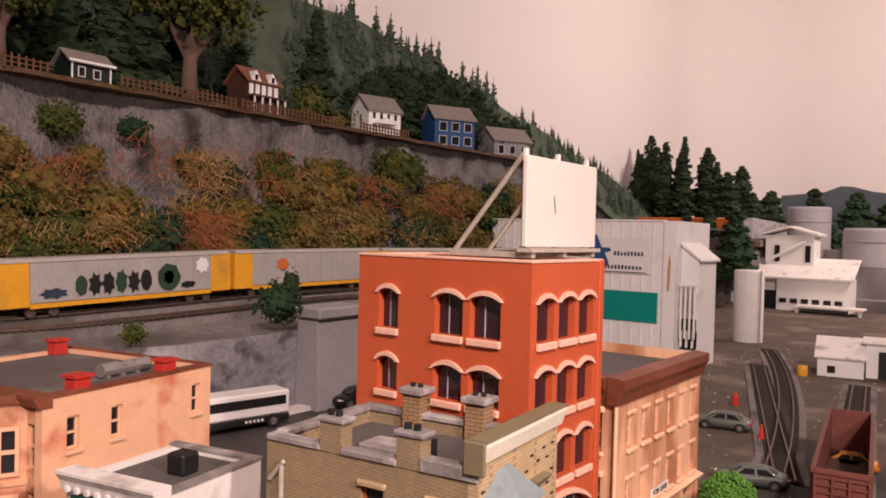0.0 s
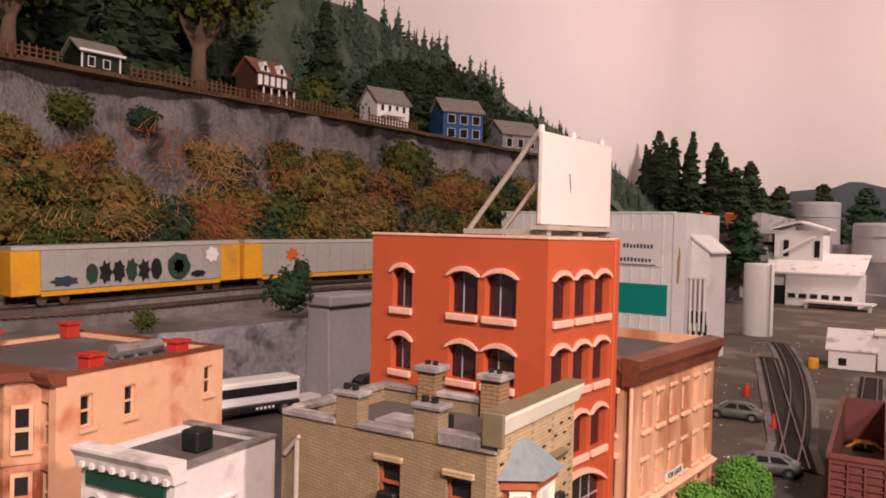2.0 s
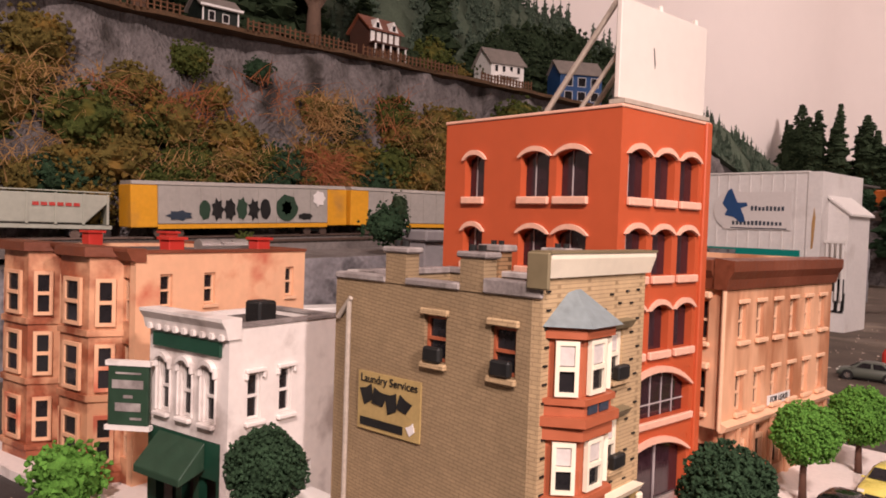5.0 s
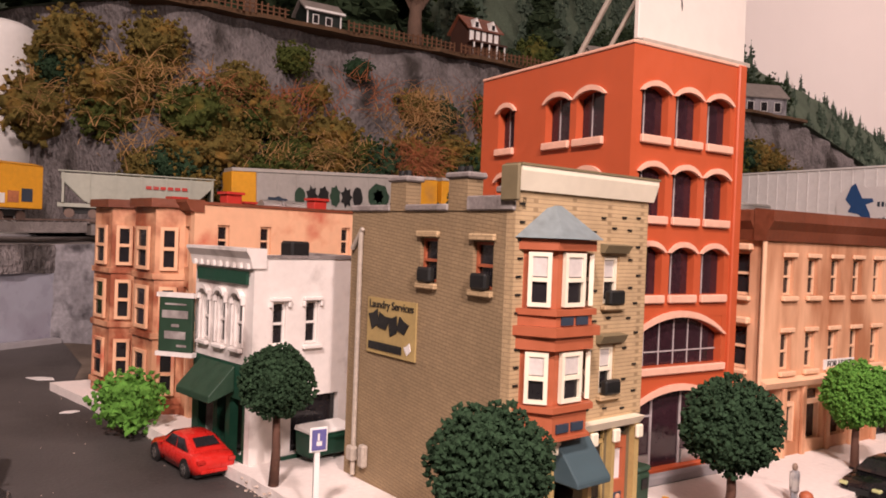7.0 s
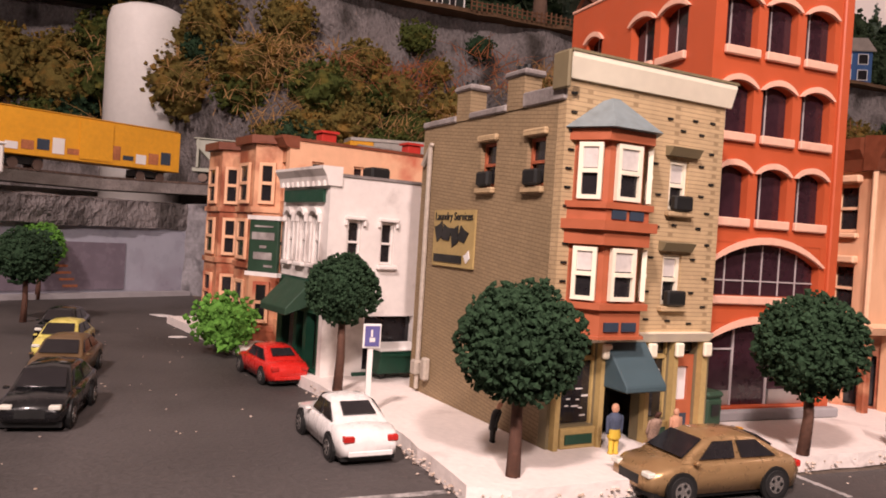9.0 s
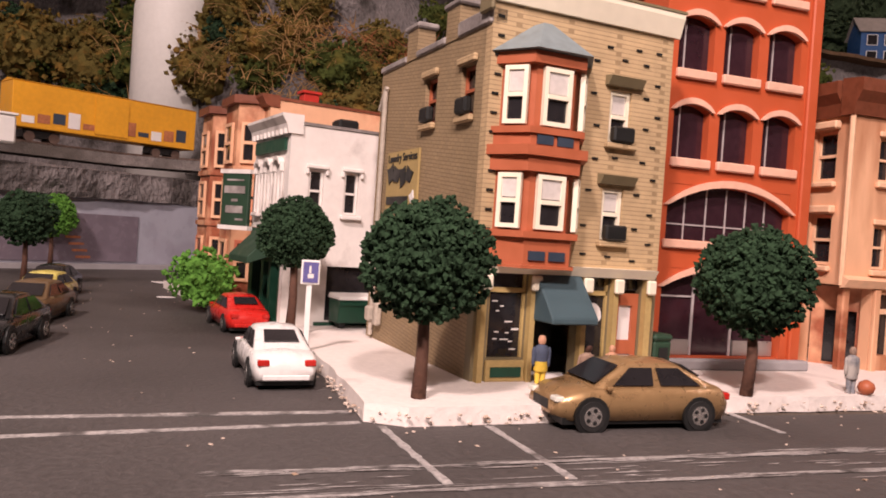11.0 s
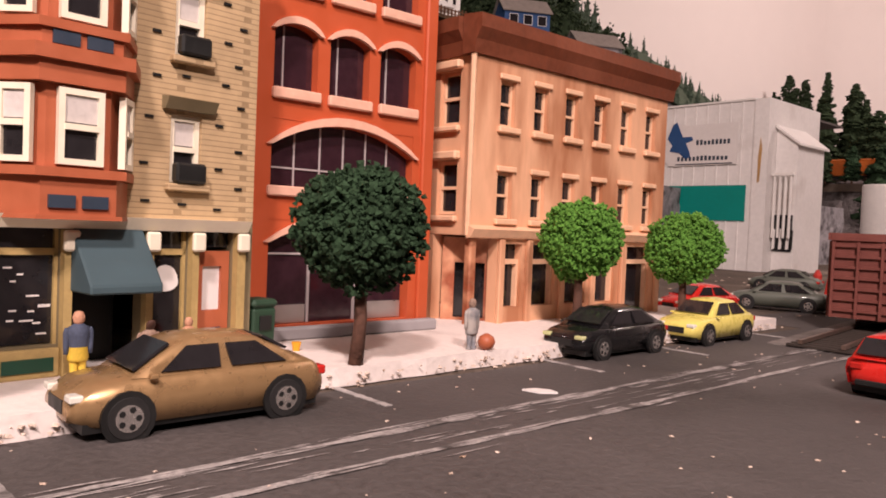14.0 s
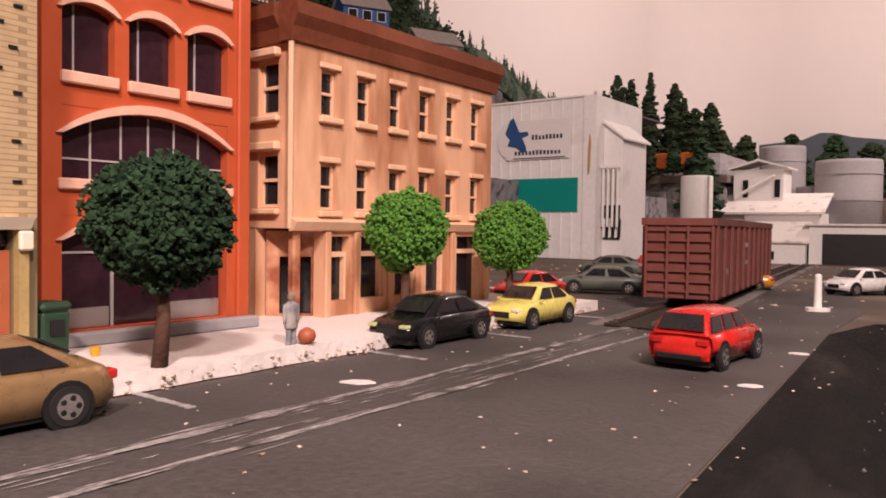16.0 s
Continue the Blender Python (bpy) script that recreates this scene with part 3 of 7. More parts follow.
# rock face
ys, rows = np.arange(-8, 37, 0.2), 36
vs, fs = [], []
for i, y in enumerate(ys):
    back = recess(y)
    for j in range(rows + 1):
        s = j / rows
        z = 2.0 + (crest(y) - 2.0) * s
        x = -14.35 - back - 1.35 * s ** 0.8
        o = 0.5 * noise.noise((y * 0.35, s * 1.6, 3.1)) + 0.34 * noise.noise((y * 1.1, s * 4, 7.7)) + 0.2 * noise.noise((y * 2.6, s * 9, 1.3)) - 0.22 * max(0, 0.25 - abs(noise.noise((y * 0.9 + s, s * 2.1, 5.5))) * 2)
        o *= 1 if 0 < j < rows else 0.3
        vs.append((x + o, y + 0.1 * noise.noise((y * 2, s * 5, 9)), z + (0.12 * noise.noise((y * 0.9, 0, 4)) if j == rows else 0)))
    if i:
        a, b = (i - 1) * (rows + 1), i * (rows + 1)
        fs += [[a + j, b + j, b + j + 1, a + j + 1] for j in range(rows)]
tagged(raw("rock_face", vs, fs, M_ROCK, smooth=True), "grey carved plaster cliff above the railway", "cliff", kind="structure")
# house terrace and wooded slope
vs, fs = [], []
prof = [(-15.45, 0.0), (-16.2, 0.03), (-18.2, 0.12), (-19.5, 1.3), (-20.6, 3.4), (-21.6, 5.2), (-22.2, 5.5)]


def ridge(y):
    return 12.9 if y < 24 else 12.9 - 0.15 * (y - 24) - 0.0018 * (y - 24) ** 2


for i, y in enumerate(np.arange(-8, 70.1, 0.8)):
    back = min(recess(y), 4.0)
    for k6, (x, dz) in enumerate(prof):
        k = max(0.15, (ridge(y) - crest(y)) / 5.4)
        vs.append((x - back * (1 - 0.14 * k6) + 0.15 * noise.noise((y, x, 0)), y, crest(y) - 0.02 + dz * k + (0.25 * noise.noise((y * 0.5, x, 2)) if dz > 1 else 0)))
    if i:
        a, b, n = (i - 1) * len(prof), i * len(prof), len(prof)
        fs += [[a + j, b + j, b + j + 1, a + j + 1] for j in range(n - 1)]
tagged(raw("wooded_hillside", vs, fs, M_HILL, smooth=True), "dark green painted hillside rising behind the houses", "hillside", kind="structure")
sheet("terrace_path", [(-15.35, 5), (-15.3, 29), (-17.6, 29), (-17.6, 5)], 7.03, M_TERRACE, "brown leaf-covered terrace in front of the houses", "terrace", 0.1, 0.08, 0.4, 9)

# mound behind the mill
DISTRICT[0] = farther(1.42)
mound = [(-15.4, 35.2, 4.75), (-14, 34.8, 4.85), (-8.7, 35.4, 4.9), (-8.4, 42, 4.7)]
rough_wall("mound_wall", [(x, y, z) for x, y, z in mound], 3.9, M_PIER, "pale grey stone wall under the row of trees", "retaining wall", 0.3, 0.08, 5)
rough_wall("lower_bank", [(x + 0.2, y - 0.5, 4.0) for x, y, z in mound], -0.1, M_ROCK, "dark rocky bank below the wall", "bank", 0.3, 0.3, 8)
sheet("mound_top", [(-15.4, 35.2), (-14, 34.8), (-8.7, 35.4), (-8.4, 42), (-15.4, 46)], 4.78, M_TERRACE, "dark earth on top of the mound", "mound", 0.3)
sheet("bank_ledge", [(-15.4, 34.5), (-14, 34.2), (-8.2, 34.8), (-8.0, 42), (-15.4, 46)], 3.95, M_GROUND, "narrow ledge along the bank", "ledge", 0.3)

DISTRICT[0] = Matrix()

# the room: backdrop walls, plus unseen walls, ceiling and floor added to bounce light
def slab(name, s, material, label, cat):
    return tagged(part(name, box(*s), material), label, cat, kind="structure")


Z0, Z1 = -18.0, 27.0
slab("wall_west", (-23.0, -22.3, -29, 70.5, Z0, Z1), M_SKY, "warm white painted backdrop wall", "wall")
slab("wall_north", (-22.3, 50, 70.0, 70.7, Z0, Z1), M_SKY, "warm white painted backdrop wall", "wall")
slab("bounce_wall_east", (50, 50.7, -29, 70.7, Z0, Z1), M_ROOM, "unseen beige wall added to bounce light", "wall")
slab("bounce_wall_south", (-23, 50.7, -29.7, -29, Z0, Z1), M_ROOM, "unseen beige wall added to bounce light", "wall")
slab("ceiling", (-23, 50.7, -29.7, 70.7, Z1, Z1 + 0.6), M_SKY, "unseen white ceiling added to bounce light", "ceiling")
slab("floor", (-23, 50.7, -29.7, 70.7, Z0 - 0.6, Z0), M_ROOM, "unseen beige floor added to bounce light", "floor")
cove = [(-22.295 + 8 * (1 - math.cos(t * math.pi / 48)), 69.995 - 8 * (1 - math.sin(t * math.pi / 48))) for t in range(25)]
tagged(raw("backdrop_cove", [(x, y, z) for x, y in cove for z in (2, Z1 - 0.01)], [[2 * i, 2 * i + 2, 2 * i + 3, 2 * i + 1] for i in range(len(cove) - 1)], M_SKY, smooth=True), "rounded corner of the backdrop wall", "wall", kind="structure")
crestline = [(-14.5, 6.45), (-12.7, 6.75), (-11, 6.85), (-9, 7.0), (-8.1, 7.35), (-7.4, 7.3), (-6.4, 7.0), (-5.0, 6.8), (-2, 6.2), (2, 6.8), (8, 6.1), (14, 5.5), (14, -1), (-14.5, -1)]
tagged(part("mountain_backdrop", prism([(x * 1.36 - 0.2, z * 1.36 - 1.3) for x, z in crestline], 69.86, 69.98, (0, 2, 1)), M_MOUNT), "blue grey mountain painted on the backdrop", "backdrop", kind="structure")


# ---- the tan corner shop ----
def beige_shop():
    t = thing("corner_shop", "tan brick three-storey corner shop with rust red bay windows", "building")
    F, S = wallframe(-2.08, 4.97, 0.1, 96.5), wallframe(-2.08, 4.97, 0.1, 6.5)
    D, W = 1.9, 1.36
    fr = [(0.88, 1.05, 1.53, 1.87), (0.87, 1.04, 0.9, 1.24), (0.22, 0.50, 0.85, 1.25), (0.22, 0.50, 1.46, 1.88)]
    shop = [(0.10, 0.36, 0.14, 0.68), (0.40, 0.74, 0.0, 0.70), (0.78, 0.98, 0.14, 0.68), (1.03, 1.24, 0.0, 0.68)]
    part("front_wall", holed(0, W, 0.72, 2.31, 0.08, fr), M_BEIGE, t, "tan brick front", F)
    part("shop_front", holed(0, W, 0, 0.72, 0.08, shop), M_OLIVE, t, "olive shop front", F)
    sw = [(-0.97, -0.77, 1.63, 1.95), (-0.39, -0.19, 1.62, 1.94)]
    side = part("side_wall", holed(-D, -0.08, 0, 2.14, 0.08, sw), M_BEIGE_SHADED, t, "tan boarded side, shade painted into its colour", S)
    part("parapet", boxes((-D, -1.36, 2.14, 2.19, -0.1, 0.02), (-1.16, -0.66, 2.14, 2.19, -0.1, 0.02), (-0.46, -0.0, 2.14, 2.24, -0.1, 0.02)), M_SNOW, t, "grey weathered coping", S, 0.01)
    for u in (-1.36, -0.66):
        ch = part("chimney", box(u, u + 0.2, 2.142, 2.36, -0.13, 0.008), M_BEIGE_SHADED, t, "", S)
        part("cap", box(u - 0.03, u + 0.23, 2.362, 2.405, -0.15, 0.025), M_SNOW, ch, "grey cap", S, 0.012)
        for k in (0.05, 0.13):
            part("pot", tube([(u + k, 2.41, -0.06), (u + k, 2.45, -0.06)], 0.028), M_BLACK, ch, "", S)
    part("back_wall", box(-D + 0.08, -0.08, 0, 2.14, -W + 0.02, -W + 0.1), M_BEIGE_SHADED, t, "", S)
    part("rear_wall", box(-D, -D + 0.078, 0, 2.14, -W + 0.02, -0.082), M_BEIGE_SHADED, t, "", S)
    part("roof", box(-D + 0.08, -0.084, 1.98, 2.04, -W + 0.1, -0.084), M_ROOF, t, "grey tar roof", S)
    part("rear_parapet", boxes((-D, -0.08, 2.145, 2.2, -W, -W + 0.12), (-D - 0.01, -D + 0.1, 2.145, 2.2, -W + 0.125, -0.105)), M_SNOW, t, "", S, 0.01)
    for u in (-1.42, -0.78):
        ch = part("chimney", box(u, u + 0.18, 2.0, 2.36, -W - 0.02, -W + 0.16), M_CHIM, t, "brick chimney", S)
        part("cap", box(u - 0.035, u + 0.215, 2.362, 2.42, -W - 0.055, -W + 0.195), M_SNOW, ch, "", S, 0.012)
        for k in (0.05, 0.13):
            part("pot", tube([(u + k, 2.42, -W + 0.07), (u + k, 2.455, -W + 0.07)], 0.025), M_BLACK, ch, "", S)
    part("roof_hatch", box(-1.35, -0.95, 2.045, 2.1, -0.75, -0.45), M_SNOW, t, "", S, 0.015)
    part("roof_pipe", tube([(-0.75, 2.04, -0.65), (-0.75, 2.18, -0.65)], 0.03), M_BLACK, t, "", S)
    # cream cornice
    part("cornice", prism([(0.002, 2.27), (0.025, 2.27), (0.065, 2.39), (0.065, 2.42), (-0.06, 2.42), (-0.06, 2.312), (0.002, 2.312)], -0.02, W + 0.03, (2, 1, 0)), M_CREAM, t, "cream cornice", F)
    part("cornice_top", box(-0.03, W + 0.04, 2.422, 2.438, -0.08, 0.072), M_OLIVE, t, "", F)
    part("cornice_end", box(-0.05, -0.022, 2.2, 2.43, -0.1, 0.065), M_OLIVE, t, "", F, 0.01)
    part("belt", prism([(0.0, 0.66), (0.05, 0.66), (0.09, 0.72), (0.0, 0.72)], 0, W - 0.06, (2, 1, 0)), M_CREAM, t, "cream shop cornice", F)
    for k, (u, hi) in enumerate(((0.02, 0), (0.36, 0), (0.74, 0), (0.98, 0), (1.24, 0))):
        p = part("pilaster", box(u + 0.002, u + (0.05 if k == 4 else 0.038), 0, 0.655, 0.001, 0.05), M_MUSTARD, t, "ochre pilaster", F)
        part("bracket", box(u - 0.01, u + 0.06, 0.56, 0.655, 0.052, 0.085), M_CREAM, p, "", F, 0.01)
    for a, b in ((0.09, 0.36), (0.78, 0.98)):
        rise = part("stall_riser", box(a, b, 0.0, 0.13, 0.002, 0.03), M_MUSTARD, t, "", F, 0.006)
        part("riser_panel", box(a + 0.03, b - 0.03, 0.03, 0.09, 0.032, 0.04), M_GREEN, rise, "green panel", F)
    for u0, u1 in ((0.10, 0.36), (0.78, 0.98)):
        w = part("shop_window", boxes((u0, u1, 0.54, 0.57, -0.05, -0.02), (u0, u0 + 0.015, 0.14, 0.68, -0.05, -0.02), (u1 - 0.015, u1, 0.14, 0.68, -0.05, -0.02)), M_MUSTARD, t, "ochre framed shop window", F)
        part("pane", box(u0 + 0.015, u1 - 0.015, 0.145, 0.54, -0.048, -0.04), M_GLASS, w, "", F)
        part("pane", box(u0 + 0.015, u1 - 0.015, 0.57, 0.675, -0.048, -0.04), M_GLASS, w, "", F)
    rr = random.Random(4)
    for k in range(12):
        a, b = rr.uniform(0.13, 0.3), (0.42 if k < 3 else rr.uniform(0.17, 0.34))
        part("window_lettering", box(a, a + rr.uniform(0.02, 0.06), b + 0.03 * (k % 3), b + 0.008 + 0.03 * (k % 3), -0.038, -0.036), M_SIGNW, t, "", F)
    part("round_sign", prism([(0.88 + 0.07 * math.cos(a * 0.4), 0.40 + 0.09 * math.sin(a * 0.4) * (1 if a < 8 else 0.5)) for a in range(16)], -0.037, -0.03), M_SIGNW, t, "white shop sign", F)
    door = part("shop_door", holed(1.035, 1.235, 0.005, 0.56, 0.03, [(1.08, 1.19, 0.25, 0.48)]), M_RUST, t, "rust red door", F @ Matrix.Translation((0, 0, -0.02)))
    part("notice", box(1.081, 1.189, 0.251, 0.479, -0.045, -0.04), M_SIGNW, door, "white paper notice", F)
    part("kick_panel", box(1.08, 1.19, 0.06, 0.16, -0.019, -0.014), M_NAVY, door, "", F)
    part("fanlight", box(1.035, 1.235, 0.58, 0.675, -0.05, -0.045), M_GLASS, t, "", F)
    # black sheet behind the opening, painted as the recess's shade
    part("entry_shade", boxes((0.4, 0.74, 0.0, 0.7, -0.3, -0.29)), M_BLACK, t, "black panel painted for the entrance recess's shade", F)
    awn = part("awning", prism([(0.02, 0.70), (0.26, 0.42), (0.26, 0.38), (0.02, 0.38)], 0.39, 0.72, (2, 1, 0)), M_AWN, t, "dark teal canvas awning", F, 0.008)
    # single windows with hoods, sills and planters
    for (u0, u1, v0, v1) in fr[:2]:
        w = sash(t, F, u0, u1, v0, v1, M_CREAM, 0.05, 0.026, True)
        part("hood", prism([(0.0, v1 + 0.02), (0.04, v1 + 0.02), (0.075, v1 + 0.075), (0.0, v1 + 0.085)], u0 - 0.05, u1 + 0.05, (2, 1, 0)), M_OLIVE, w, "olive hood", F)
        part("sill", box(u0 - 0.03, u1 + 0.03, v0 - 0.04, v0 - 0.005, 0.002, 0.05), M_BEIGE, w, "", F, 0.006)
        part("planter", box(u0 + 0.002, u1 - 0.002, v0 + 0.0, v0 + 0.1, 0.01, 0.07), M_BLACK, w, "black window box", F, 0.012)
    # two-storey bay
    def hexa(w, v0, v1, a=0.0):
        lo, hi, d = 0.06 - a, 0.66 + a, 0.19 + a
        return prism([(lo, 0.0), (lo + 0.14, -d), (hi - 0.14, -d), (hi, 0.0)], v0, v1, (0, 2, 1))

    flip = F @ Matrix.Diagonal((1, 1, -1, 1))
    bay = part("bay_window", hexa(0, 0.72, 0.88), M_RUST, t, "rust red two-storey bay window", flip)
    for v0, v1, a in ((0.88, 0.92, 0.03), (1.27, 1.36, 0.02), (1.36, 1.42, 0.05), (1.42, 1.49, 0.01), (1.49, 1.53, 0.03), (1.9, 1.97, 0.02), (0.70, 0.72, 0.02)):
        part("moulding", hexa(0, v0 + 0.001, v1, a), M_RUST, bay, "", flip)
    for v0, v1 in ((0.92, 1.27), (1.53, 1.9)):
        core = part("bay_core", hexa(0, v0 + 0.001, v1, -0.025), M_RUST, bay, "", flip)
        for (a, b) in (((0.085, -0.03), (0.195, -0.165)), ((0.215, -0.165), (0.505, -0.165)), ((0.525, -0.165), (0.635, -0.03))):
            d = Vector((b[0] - a[0], b[1] - a[1]))
            ln, d = d.length, d.normalized()
            fm = F @ Matrix(((d.x, 0, d.y, a[0]), (0, 1, 0, 0), (-d.y, 0, d.x, -a[1]), (0, 0, 0, 1)))
            n = 1 if ln < 0.2 else 2
            wd = (ln - 0.02) / n if n == 1 else 0.115
            us = [0.01] if n == 1 else [0.015, ln - 0.13]
            if n == 2:
                us, wd = [0.045], ln - 0.09
            for u in us:
                s = sash(bay, fm @ Matrix.Translation((0, 0, 0.055)), u, u + wd, v0 + 0.01, v1 - 0.01, M_CREAM, 0.05, 0.026, True)
    for v in (0.755, 1.435):
        for u in (0.23, 0.37):
            part("navy_panel", box(u, u + 0.11, v - 0.005, v + 0.05, 0.192 if v < 1 else 0.202, 0.205 if v < 1 else 0.212), M_NAVY, bay, "dark blue panel", F)
    bm = bmesh.new()
    base = [bm.verts.new(p) for p in ((0.0, 1.975, 0.002), (0.17, 1.975, 0.26), (0.55, 1.975, 0.26), (0.72, 1.975, 0.002))]
    top = [bm.verts.new(p) for p in ((0.28, 2.17, 0.002), (0.33, 2.19, 0.03), (0.39, 2.19, 0.03), (0.44, 2.17, 0.002))]
    for i in range(3):
        bm.faces.new((base[i], base[i + 1], top[i + 1], top[i]))
    bm.faces.new(top), bm.faces.new(base[::-1]), bm.faces.new((base[3], base[0], top[0], top[3]))
    part("bay_roof", bm, M_SLATE, bay, "grey slate roof", F)
    # dark accent bricks
    rr = random.Random(8)
    spots = [(0.74 + 0.1 * ((j * 2 + i) % 6) + rr.uniform(-0.03, 0.03), 0.78 + 0.105 * i + rr.uniform(-0.02, 0.02)) for i in range(14) for j in range(3)]
    spots += [(0.03 + rr.uniform(-0.015, 0.01), 0.8 + 0.115 * i) for i in range(13)]
    for u, v in spots:
        if u > W - 0.07 or any(h[0] - 0.1 < u < h[1] + 0.07 and h[2] - 0.06 < v < h[3] + 0.12 for h in fr):
            continue
        part("brick", box(u, u + 0.042, v, v + 0.013, 0.001, 0.011), M_BLACK, t, "", F)
    # side windows, signs and downpipe
    for k, (u0, u1, v0, v1) in enumerate(sw):
        w = sash(t, S, u0, u1, v0, v1, M_RUST, 0.06, 0.02)
        part("lintel", box(u0 - 0.02, u1 + 0.03, v1 + 0.003, v1 + 0.05, 0.002, 0.035), M_BEIGE, w, "", S, 0.008)
        part("sill", box(u0 - 0.01, u1 + 0.02, v0 - 0.045, v0 - 0.003, 0.002, 0.04), M_BEIGE, w, "", S, 0.008)
        part("window_box", box(u0 + 0.03, u1 - 0.01, v0 + 0.005, v0 + 0.11, 0.004, 0.06), M_BLACK, w, "black planter", S, 0.015)
    poster = part("wall_sign", box(-1.6, -0.97, 1.04, 1.47, 0.004, 0.018), M_MUSTARD, t, "mustard painted laundry sign", S)
    words("Laundry Services", 0.085, S @ Matrix.Translation((-1.285, 1.42, 0.02)), M_BLACK, poster)
    rr = random.Random(3)
    for k, (u, v, a, b, q) in enumerate(((-1.5, 1.3, 0.1, 0.13, 20), (-1.38, 1.29, 0.11, 0.12, -15), (-1.25, 1.27, 0.09, 0.15, 10), (-1.13, 1.28, 0.1, 0.11, -25), (-1.05, 1.12, 0.06, 0.07, 30))):
        part("garment", prism([(-a / 2, -b / 2), (a / 2, -b / 2 * 0.7), (a * 0.7, b / 2), (0.0, b / 2.4), (-a * 0.6, b / 2)], 0.02, 0.026), M_BLACK if k < 4 else M_SIGNW, poster, "", S @ Matrix.Translation((u, v, 0)) @ Matrix.Rotation(radians(q), 4, "Z"))
    part("sign_band", box(-1.57, -1.13, 1.07, 1.13, 0.02, 0.024), M_BLACK, poster, "", S)
    part("downpipe", tube([(-1.72, 0.03, 0.03), (-1.72, 1.98, 0.03), (-1.70, 2.0, 0.03), (-1.85, 1.84, 0.02)], 0.02), M_STRUT, t, "pale downpipe", S)
    part("meter", boxes((-1.78, -1.68, 0.14, 0.26, 0.002, 0.07), (-1.62, -1.54, 0.12, 0.3, 0.002, 0.06)), M_STRUT, t, "", S, 0.015)


# ---- the orange-red four-storey building ----
def red_block():
    t = thing("red_office_block", "orange red four-storey office block with arched pink trimmed windows", "building")
    F, S = wallframe(-2.64, 6.53, 0.0, 90), wallframe(-2.64, 6.53, 0.0, 0)
    W, H, D = 1.39, 3.66, 2.06
    rows = [(2.95, 3.30), (2.30, 2.65), (1.65, 2.0)]
    cols = [(0.11, 0.42), (0.51, 0.82), (0.91, 1.22)]
    holes, arches = [], []
    for v0, v1 in rows:
        for u0, u1 in cols:
            holes.append((u0, u1, v0, v1 + 0.05)), arches.append((u0, u1, v1, 0.05, 0.045))
    holes += [(0.11, 1.22, 1.05, 1.46), (0.11, 1.22, 0.18, 0.84)]
    arches += [(0.11, 1.22, 1.30, 0.16, 0.055), (0.11, 1.22, 0.70, 0.14, 0.055)]
    part("front_wall", holed(0, W - 0.1, 0, H, 0.1, holes), M_RED, t, "", F)
    part("pilaster", box(W - 0.098, W, 0, H + 0.02, -0.1, 0.03), M_RED, t, "", F, 0.01)
    for u0, u1, v, rise, th in arches:
        part("spandrel", spandrel(u0 + 0.002, u1 - 0.002, v, rise, -0.09, -0.004), M_RED, t, "", F)
        part("arch", arch_band(u0 - 0.005, u1 + 0.005, v, rise, th, 0.001, 0.03), M_PINK, t, "pink arch", F)
    for v0, v1 in rows:
        for u0, u1 in cols:
            w = part("window", box(u0 + 0.002, u1 - 0.002, v0, v1 + 0.05, -0.08, -0.07), M_PURPLE, t, "dark glazed window", F)
            part("bar", box(u0 + 0.09, u0 + 0.1, v0, v1 + 0.04, -0.069, -0.062), M_BAR, w, "", F)
            part("sill", box(u0 - 0.015, u1 + 0.015, v0 - 0.07, v0 - 0.002, 0.001, 0.04), M_PINK, t, "pink sill", F, 0.008)
    w = part("arched_window", box(0.112, 1.218, 1.052, 1.455, -0.08, -0.07), M_PURPLE, t, "wide dark arched window", F)
    for u in (0.3, 0.49, 0.67, 0.85, 1.03):
        part("bar", box(u, u + 0.01, 1.052, 1.45, -0.069, -0.062), M_BAR, w, "", F)
    part("bar", box(0.112, 1.218, 1.16, 1.17, -0.069, -0.06), M_BAR, w, "", F)
    part("sill", box(0.08, 1.25, 0.985, 1.048, 0.001, 0.04), M_PINK, t, "pink sill", F, 0.008)
    w = part("shop_window", box(0.112, 1.218, 0.182, 0.835, -0.095, -0.085), M_PURPLE, t, "dark glazed shop front", F)
    part("frame", boxes((0.44, 0.455, 0.182, 0.8, -0.084, -0.07), (0.8, 0.815, 0.182, 0.8, -0.084, -0.07), (0.112, 0.44, 0.62, 0.632, -0.084, -0.07)), M_BAR, w, "", F)
    for a, b in ((0.14, 0.42), (0.83, 1.2)):
        part("steel_panel", box(a, b, 0.185, 0.3, -0.084, -0.06), M_STEEL, w, "brushed metal panel", F)
    part("step", box(0.0, W + 0.02, 0.1, 0.178, 0.032, 0.12), M_PIER, t, "grey concrete step", F, 0.012)
    scols = [(-1.78, -1.52), (-1.06, -0.73), (-0.65, -0.31)]
    sh, ar = [], []
    for v0, v1 in ((2.95, 3.30), (2.33, 2.62), (1.7, 2.0)):
        for u0, u1 in scols:
            sh.append((u0, u1, v0, v1 + 0.05)), ar.append((u0, u1, v1, v0))
    part("side_wall", holed(-D, -0.1, 0, H, 0.1, sh), M_RED, t, "", S)
    for u0, u1, v1, v0 in ar:
        part("spandrel", spandrel(u0 + 0.002, u1 - 0.002, v1, 0.05, -0.09, -0.004), M_RED, t, "", S)
        part("arch", arch_band(u0 - 0.005, u1 + 0.005, v1, 0.05, 0.045, 0.001, 0.03), M_PINK, t, "", S)
        part("sill", box(u0 - 0.015, u1 + 0.015, v0 - 0.07, v0 - 0.002, 0.001, 0.04), M_PINK, t, "", S, 0.008)
